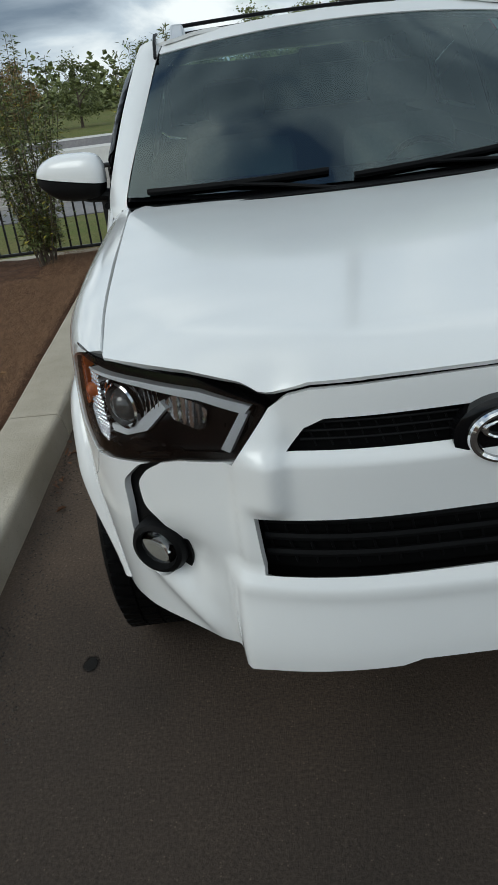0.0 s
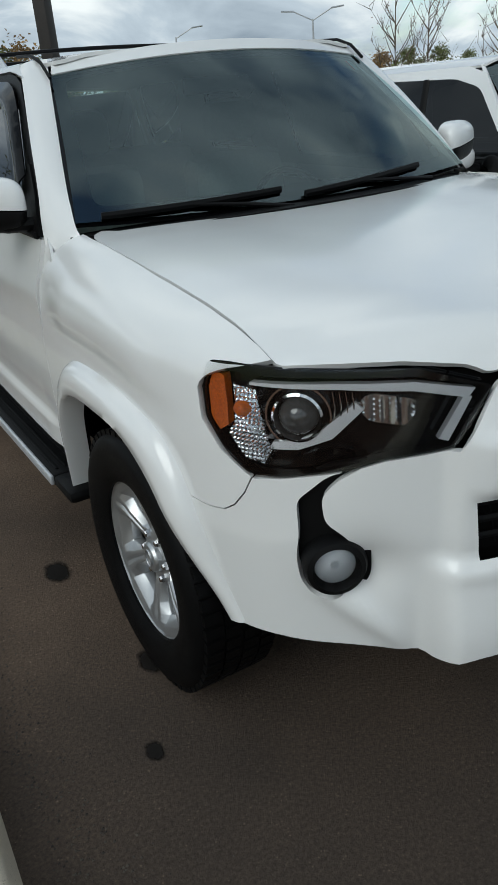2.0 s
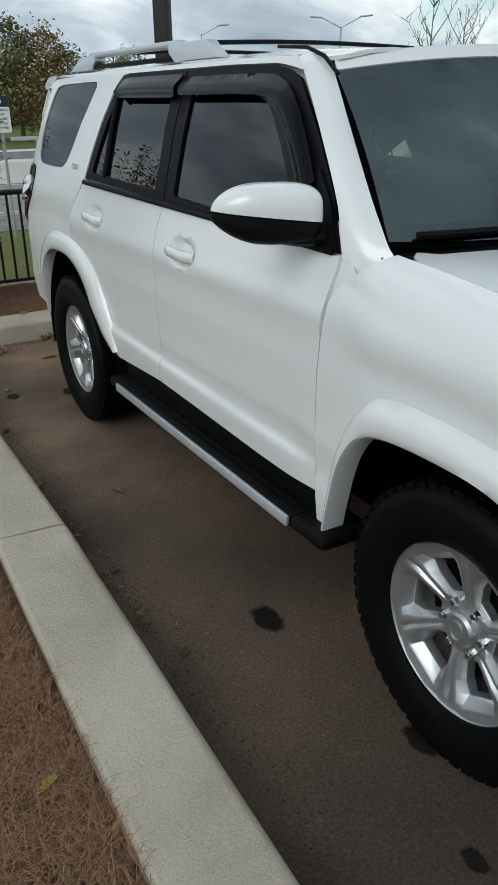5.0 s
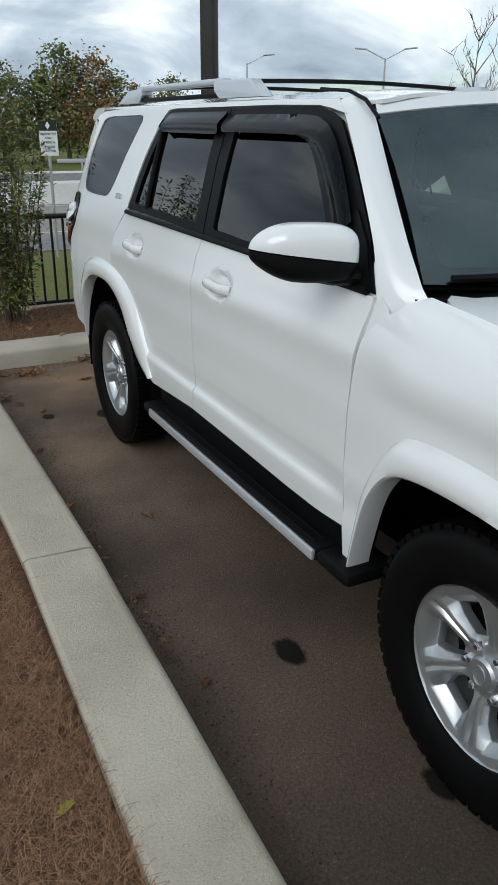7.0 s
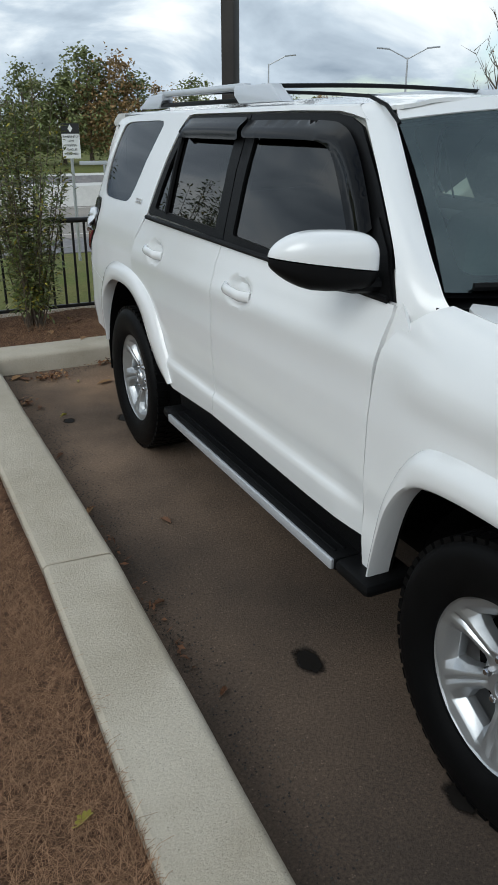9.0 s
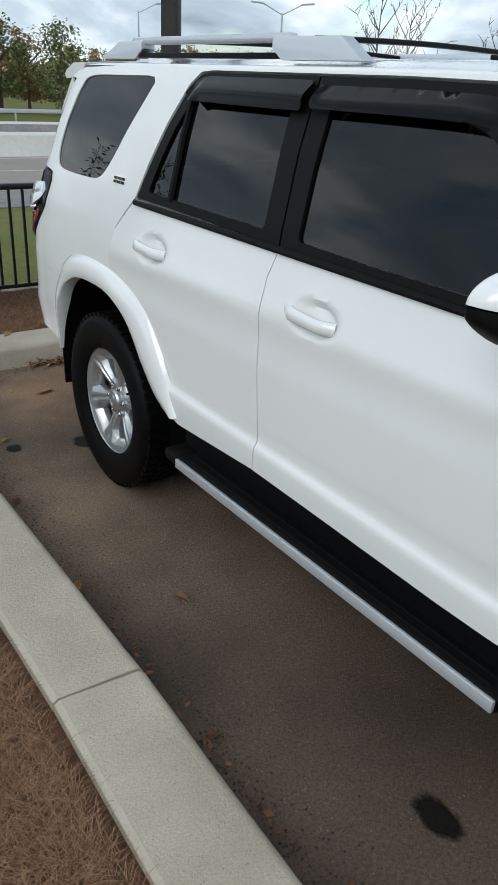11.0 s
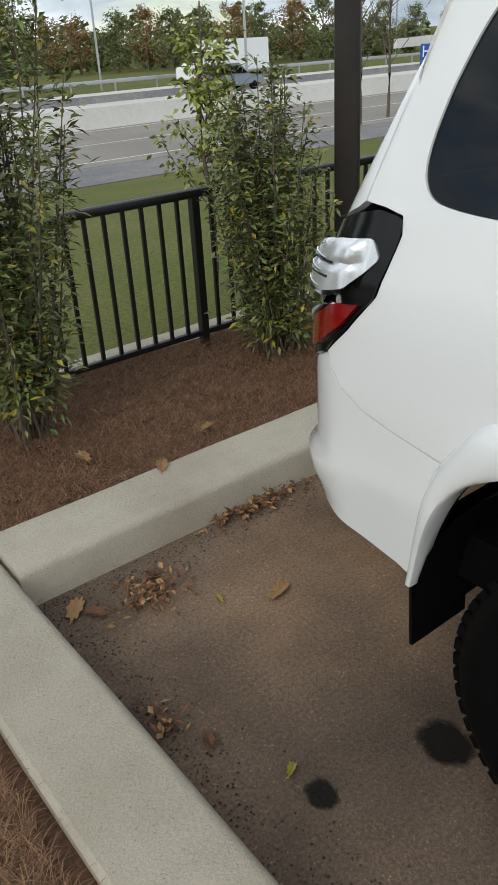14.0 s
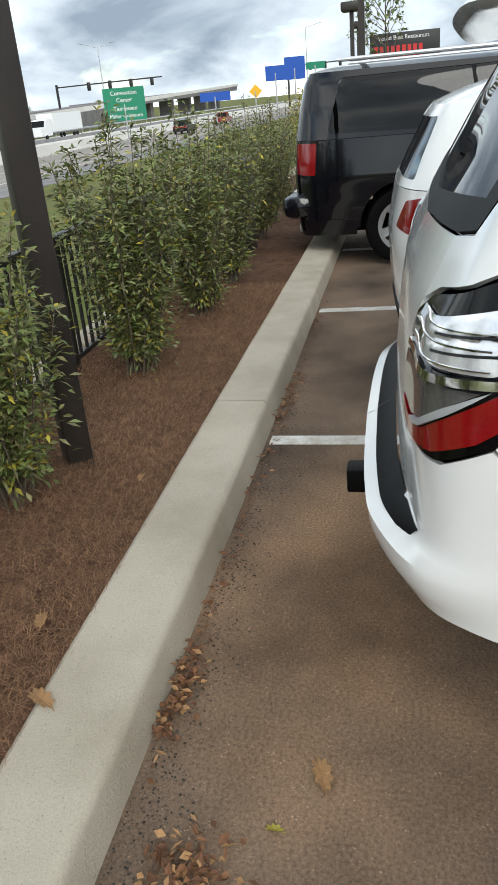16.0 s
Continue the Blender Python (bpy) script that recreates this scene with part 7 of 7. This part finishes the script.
def parked_car(name, cx, plan, heights, insets, paint, label, belt, roof, rear_u, arches, glass_y, pillar_y, hood=None, lamp=None, mirror_y=None):
    """A parked car: skinned sides with wheel arches, glazed upper band, roof, wheels, lamps."""
    sh = Shell(plan, heights, insets)
    ys = [p[1] for p in plan]
    ym = (ys[0] + ys[-1]) / 2
    car = empty(name, (cx, ym, 0), label, "car")
    o = away(ym)
    shift = Matrix.Translation((cx, 0, 0))

    def put(nm, bm, material, lab="", sm=35):
        twin = mirrored(bm)
        for b_ in (bm, twin):
            bmesh.ops.transform(b_, matrix=shift, verts=b_.verts)
            part(nm, b_, material, car, lab, sm)

    end = float(sh.u[-1])
    low = [(0.0, 0.34), (sh.y(arches[0]) - 0.44, 0.32)]
    for a in arches:
        low += [(sh.y(a) + 0.40 * math.cos(t), 0.36 + 0.40 * math.sin(t)) for t in np.linspace(math.pi, 0, 18)]
    low += [(end - 0.9, 0.40), (end, 0.42), (end, belt), (sh.y(glass_y[1]) + 0.2, belt), (sh.y(glass_y[0]), belt), (0.30, belt - 0.14), (0.0, belt - 0.16)]
    put("body_side", patch(sh.skin(lambda u, z: 0.010 * math.exp(-((z - 0.8) / 0.1) ** 2)), low, [], 0.05, 0.014, o, at_mid), paint)
    lo_, hi_ = belt + 0.02, roof - 0.105
    p0, p1 = pillar_y[0], pillar_y[-1]
    wins = [rounded(sh.side([(p0 + 0.03, lo_), ((p0 + p1) / 2, lo_ + 0.01), (p1 - 0.02, lo_ + 0.03), (p1 - 0.14, hi_), ((p0 + p1) / 2, hi_ + 0.012), (p0 + 0.62, hi_), (p0 + 0.42, hi_ - 0.05)]), 0.05)]
    for a in pillar_y[1:-1]:
        put("window_pillar", tube([sh.at(sh.y(a), lo_ + 0.005, -0.004), sh.at(sh.y(a + 0.03), (lo_ + hi_) / 2, -0.004), sh.at(sh.y(a + 0.07), hi_ + 0.005, -0.004)], 0.026, 6, 0.35), M_PLASTIC)
    up_line = sh.side([(glass_y[0], belt + 0.004), (glass_y[1], belt + 0.004)]) + [(end, belt + 0.004), (end, roof - 0.05)] + [(sh.y(glass_y[1]), roof - 0.05)] + sh.side([(pillar_y[0] + 0.55, roof - 0.05), (pillar_y[0] + 0.40, roof - 0.09)])
    back = rounded([(end - 0.66, belt + 0.05), (end + 0.1, belt + 0.05), (end + 0.1, roof - 0.12), (end - 0.62, roof - 0.12)], 0.03)
    put("upper_side", patch(sh.skin(0.0), up_line, wins + [back], 0.05, 0.014, o, at_mid), paint)
    for w in wins:
        put("side_glass", patch(sh.skin(-0.006), w, [], 0.1, 0.0, o), M_TINT, "dark tinted side glass")
    put("rear_glass", patch(sh.skin(-0.006), [(end - 0.66, belt + 0.05), (end, belt + 0.05), (end, roof - 0.12), (end - 0.62, roof - 0.12)], [], 0.1, 0.0, o, at_mid), M_TINT, "dark tinted rear window")
    e = np.array([tuple(sh.at(u, roof - 0.05)) for u in np.linspace(sh.y(pillar_y[0] + 0.45), end - 0.002, 40)])
    line = [(p[0], p[1]) for p in e] + [(-p[0], p[1]) for p in e[::-1]]

    def rf(x, y):
        s_, _ = sh.inset(x, y)
        d = float(np.interp(roof - 0.05, heights, insets))
        return Vector((x, y, roof - 0.05 + 0.05 * (1 - max(0.0, 1 - max(0.0, s_ + d) / 0.30) ** 2)))
    b_ = patch(rf, line, [], 0.08, 0.012, up_out)
    bmesh.ops.transform(b_, matrix=shift, verts=b_.verts)
    part("roof", b_, paint, car)
    # windscreen and bonnet
    y0, y1 = glass_y[0], pillar_y[0] + 0.47
    w0 = abs(sh.at(sh.y(y0), belt).x) - 0.06
    w1 = abs(sh.at(sh.y(y1), roof - 0.06).x) - 0.03
    a = [(cx - w0 + 2 * w0 * t, y0 - 0.16 * math.sin(math.pi * t), belt + 0.0) for t in np.linspace(0, 1, 15)]
    b = [(cx - w1 + 2 * w1 * t, y1 - 0.08 * math.sin(math.pi * t), roof - 0.02 - 0.03 * abs(2 * t - 1)) for t in np.linspace(0, 1, 15)]
    part("windshield", ruled(a, b, 0.02, 6, (0, -0.6, 0.7)), M_WIND, car, "windscreen")
    for sgn in (1, -1):
        pa = [tuple(Vector(sh.at(sh.y(yy), zz))) for yy, zz in ((y0, belt), (y0 + 0.5 * (y1 - y0), (belt + roof - 0.06) / 2), (y1, roof - 0.05))]
        pa = [(cx + p[0] * sgn, p[1], p[2]) for p in pa]
        pb = [(cx - w0 * sgn, y0, belt), (cx - (w0 + w1) / 2 * sgn, (y0 + y1) / 2, (belt + roof - 0.05) / 2), (cx - w1 * sgn, y1, roof - 0.04)]
        part("windscreen_pillar", ruled(catmull(pa, 4), catmull(pb, 4), 0.01, 4, (-0.5 * sgn, -0.5, 0.4)), paint, car, "", 60)

    def hf(x, y):
        s_, u_ = sh.inset(x, y)
        t = ss(ys[0], glass_y[0], y)
        ed = float(np.interp(u_, [0, 0.3, sh.y(glass_y[0])], [belt - 0.16, belt - 0.14, belt]))
        k_ = max(0.0, 1 - max(0.0, s_ - 0.03) / 0.2)
        return Vector((x, y, ed + (0.05 + 0.03 * (1 - t)) * (1 - k_ * k_)))
    e = [sh.at(u, belt - 0.08, -0.004) for u in np.linspace(0.004, sh.y(glass_y[0]), 40)]
    line = [(p.x, p.y) for p in e][::-1] + [(-p.x, p.y) for p in e]
    b_ = patch(hf, line, [], 0.07, 0.012, up_out)
    bmesh.ops.transform(b_, matrix=shift, verts=b_.verts)
    part("hood", b_, paint, car)
    put("inner_skin", patch(sh.skin(-0.05), [(0, 0.42), (end, 0.42), (end, belt - 0.05), (sh.y(glass_y[0]), belt - 0.05), (0, belt - 0.2)], [[(sh.y(a_) + 0.41 * math.cos(t), 0.44 + 0.36 * math.sin(t)) for t in np.linspace(0, 2 * math.pi, 20)[:-1]] for a_ in arches], 0.12, 0.0, o), M_DARK)
    part("floor_pan", box((cx - 0.6, ys[0] + 0.2, 0.28), (cx + 0.6, ys[-1] - 0.3, 0.42), 0.02), M_DARK, car)
    put("lower_trim", patch(sh.skin(0.006), [(sh.y(arches[0]) + 0.42, 0.26), (sh.y(arches[1]) - 0.42, 0.26), (sh.y(arches[1]) - 0.42, 0.40), (sh.y(arches[0]) + 0.42, 0.40)], [], 0.1, 0.02, o), M_PLASTIC)
    put("rear_lower", patch(sh.skin(0.012), [(sh.y(arches[1]) + 0.43, 0.30), (end, 0.30), (end, 0.46), (sh.y(arches[1]) + 0.42, 0.44)], [], 0.08, 0.02, o, at_mid), M_PLASTIC if paint is M_WHITE else paint)
    put("tail_lamp", patch(sh.skin(0.010), rounded(sh.side(lamp), 0.02), [], 0.04, 0.02, o), M_RED, "red tail lamp")
    for a_ in arches:
        for sgn in (1, -1):
            hub = Vector((cx - sgn * (abs(sh.at(sh.y(a_), 0.4).x) - 0.12), a_, 0.355))
            ax_ = Matrix.Translation(hub) @ Matrix.Rotation(radians(-90 * sgn), 4, "Y")
            b_ = lathe([(0.22, -0.10), (0.33, -0.11), (0.352, -0.08), (0.355, 0.08), (0.335, 0.11), (0.28, 0.115), (0.235, 0.105)], ax_, 48, True)
            bmesh.ops.recalc_face_normals(b_, faces=b_.faces)
            w_ = part("wheel", b_, M_RUBBER, car, "black tyre on a silver rim")
            b_ = patch(lambda x, y: Vector((x, y, 0.075 + 0.03 * ss(0.12, 0.22, math.hypot(x, y)))), [(0.238 * math.cos(t), 0.238 * math.sin(t)) for t in np.linspace(0, 2 * math.pi, 49)[:-1]],
                       [rounded([(r_ * math.cos(t0 + d), r_ * math.sin(t0 + d)) for r_, d in ((0.08, -0.3), (0.08, 0.3), (0.205, 0.42), (0.205, -0.42))], 0.02) for t0 in np.linspace(0, 2 * math.pi, 6)[:-1]], 0.03, 0.03, lambda p: Vector((0, 0, 1)))
            bmesh.ops.transform(b_, matrix=ax_, verts=b_.verts)
            part("rim", b_, M_ALLOY, w_)
            part("brake_disc", lathe([(0.16, -0.02), (0.16, 0.02), (0.06, 0.03)], ax_, 30), M_DARK, w_)
    for my in ([mirror_y] if mirror_y else []):
        for sgn in (1, -1):
            xm = cx - sgn * (abs(sh.at(sh.y(my), belt + 0.05).x) + 0.13)
            b_ = bmesh.new()
            bmesh.ops.create_uvsphere(b_, u_segments=20, v_segments=14, radius=1.0)
            for v in b_.verts:
                v.co = Vector((xm + 0.10 * math.copysign(abs(v.co.x) ** 0.7, v.co.x), my + 0.05 * v.co.y, belt + 0.10 + 0.058 * math.copysign(abs(v.co.z) ** 0.75, v.co.z)))
            mm_ = part("mirror", b_, paint, car, "door mirror")
            part("mirror_arm", tube([(xm, my, belt + 0.07), (xm + sgn * 0.16, my, belt + 0.03)], 0.025, 8), M_PLASTIC, mm_)
    return car, sh


white_car, wsh = parked_car("crossover", 2.52, [(0, -0.62), (0.35, -0.58), (0.62, -0.44), (0.80, -0.15), (0.86, 0.3), (0.87, 1.2), (0.87, 2.4), (0.86, 3.0), (0.83, 3.45), (0.74, 3.68), (0.5, 3.80), (0, 3.84)],
    [0.2, 0.4, 0.6, 0.9, 1.08, 1.30, 1.55, 1.66], [-0.08, -0.03, 0, 0, -0.03, -0.10, -0.19, -0.26], M_WHITE, "white crossover parked in the next bay", 1.08, 1.66, 0, (0.28, 2.95), (0.95, 3.45), (0.98, 1.75, 2.6, 3.35),
    lamp=[(3.36, 1.055), (3.60, 1.065), (3.76, 1.03), (3.79, 0.90), (3.68, 0.86), (3.52, 0.95)], mirror_y=1.28)
black_suv, bsh = parked_car("black_suv", 5.62, [(0, -0.28), (0.5, -0.22), (0.82, 0.0), (0.94, 0.4), (0.955, 1.2), (0.955, 3.0), (0.95, 4.0), (0.93, 4.45), (0.84, 4.66), (0.6, 4.74), (0, 4.77)],
    [0.2, 0.4, 0.6, 0.95, 1.15, 1.4, 1.62, 1.76], [-0.06, -0.02, 0, 0, -0.015, -0.06, -0.12, -0.20], M_BLACK_PAINT, "glossy black full-size SUV parked two bays along", 1.15, 1.76, 0, (0.75, 3.72), (1.1, 4.3), (1.15, 2.0, 3.05, 4.42),
    lamp=[(4.50, 1.13), (4.69, 1.13), (4.69, 0.86), (4.52, 0.85)], mirror_y=1.5)
for sgn in (1, -1):
    part("roof_rail", tube([(5.62 + 0.72 * sgn, y, 1.775 + 0.03 * math.sin(math.pi * min(1, (y - 1.9) / 0.2)) ** 0.5 if y < 2.0 else 1.80) for y in np.linspace(1.9, 4.3, 14)], 0.018, 8), M_SILVER, black_suv, "grey roof rail")
part("rear_bumper", box((4.70, 4.56, 0.46), (6.54, 4.86, 0.68), 0.09), M_BLACK_PAINT, black_suv)
for ob in white_car.children:                     # the crossover's roof falls away to the tail
    for v in ob.data.vertices:
        v.co.z -= 0.42 * max(0.0, v.co.z - 1.12) * ss(2.5, 4.1, v.co.y)
part("exhaust_pipe", tube([(4.95, 4.3, 0.36), (4.95, 4.72, 0.35)], 0.04, 12), M_STEEL, black_suv)
black_suv.location += Vector((0.62, 0.05, 0))
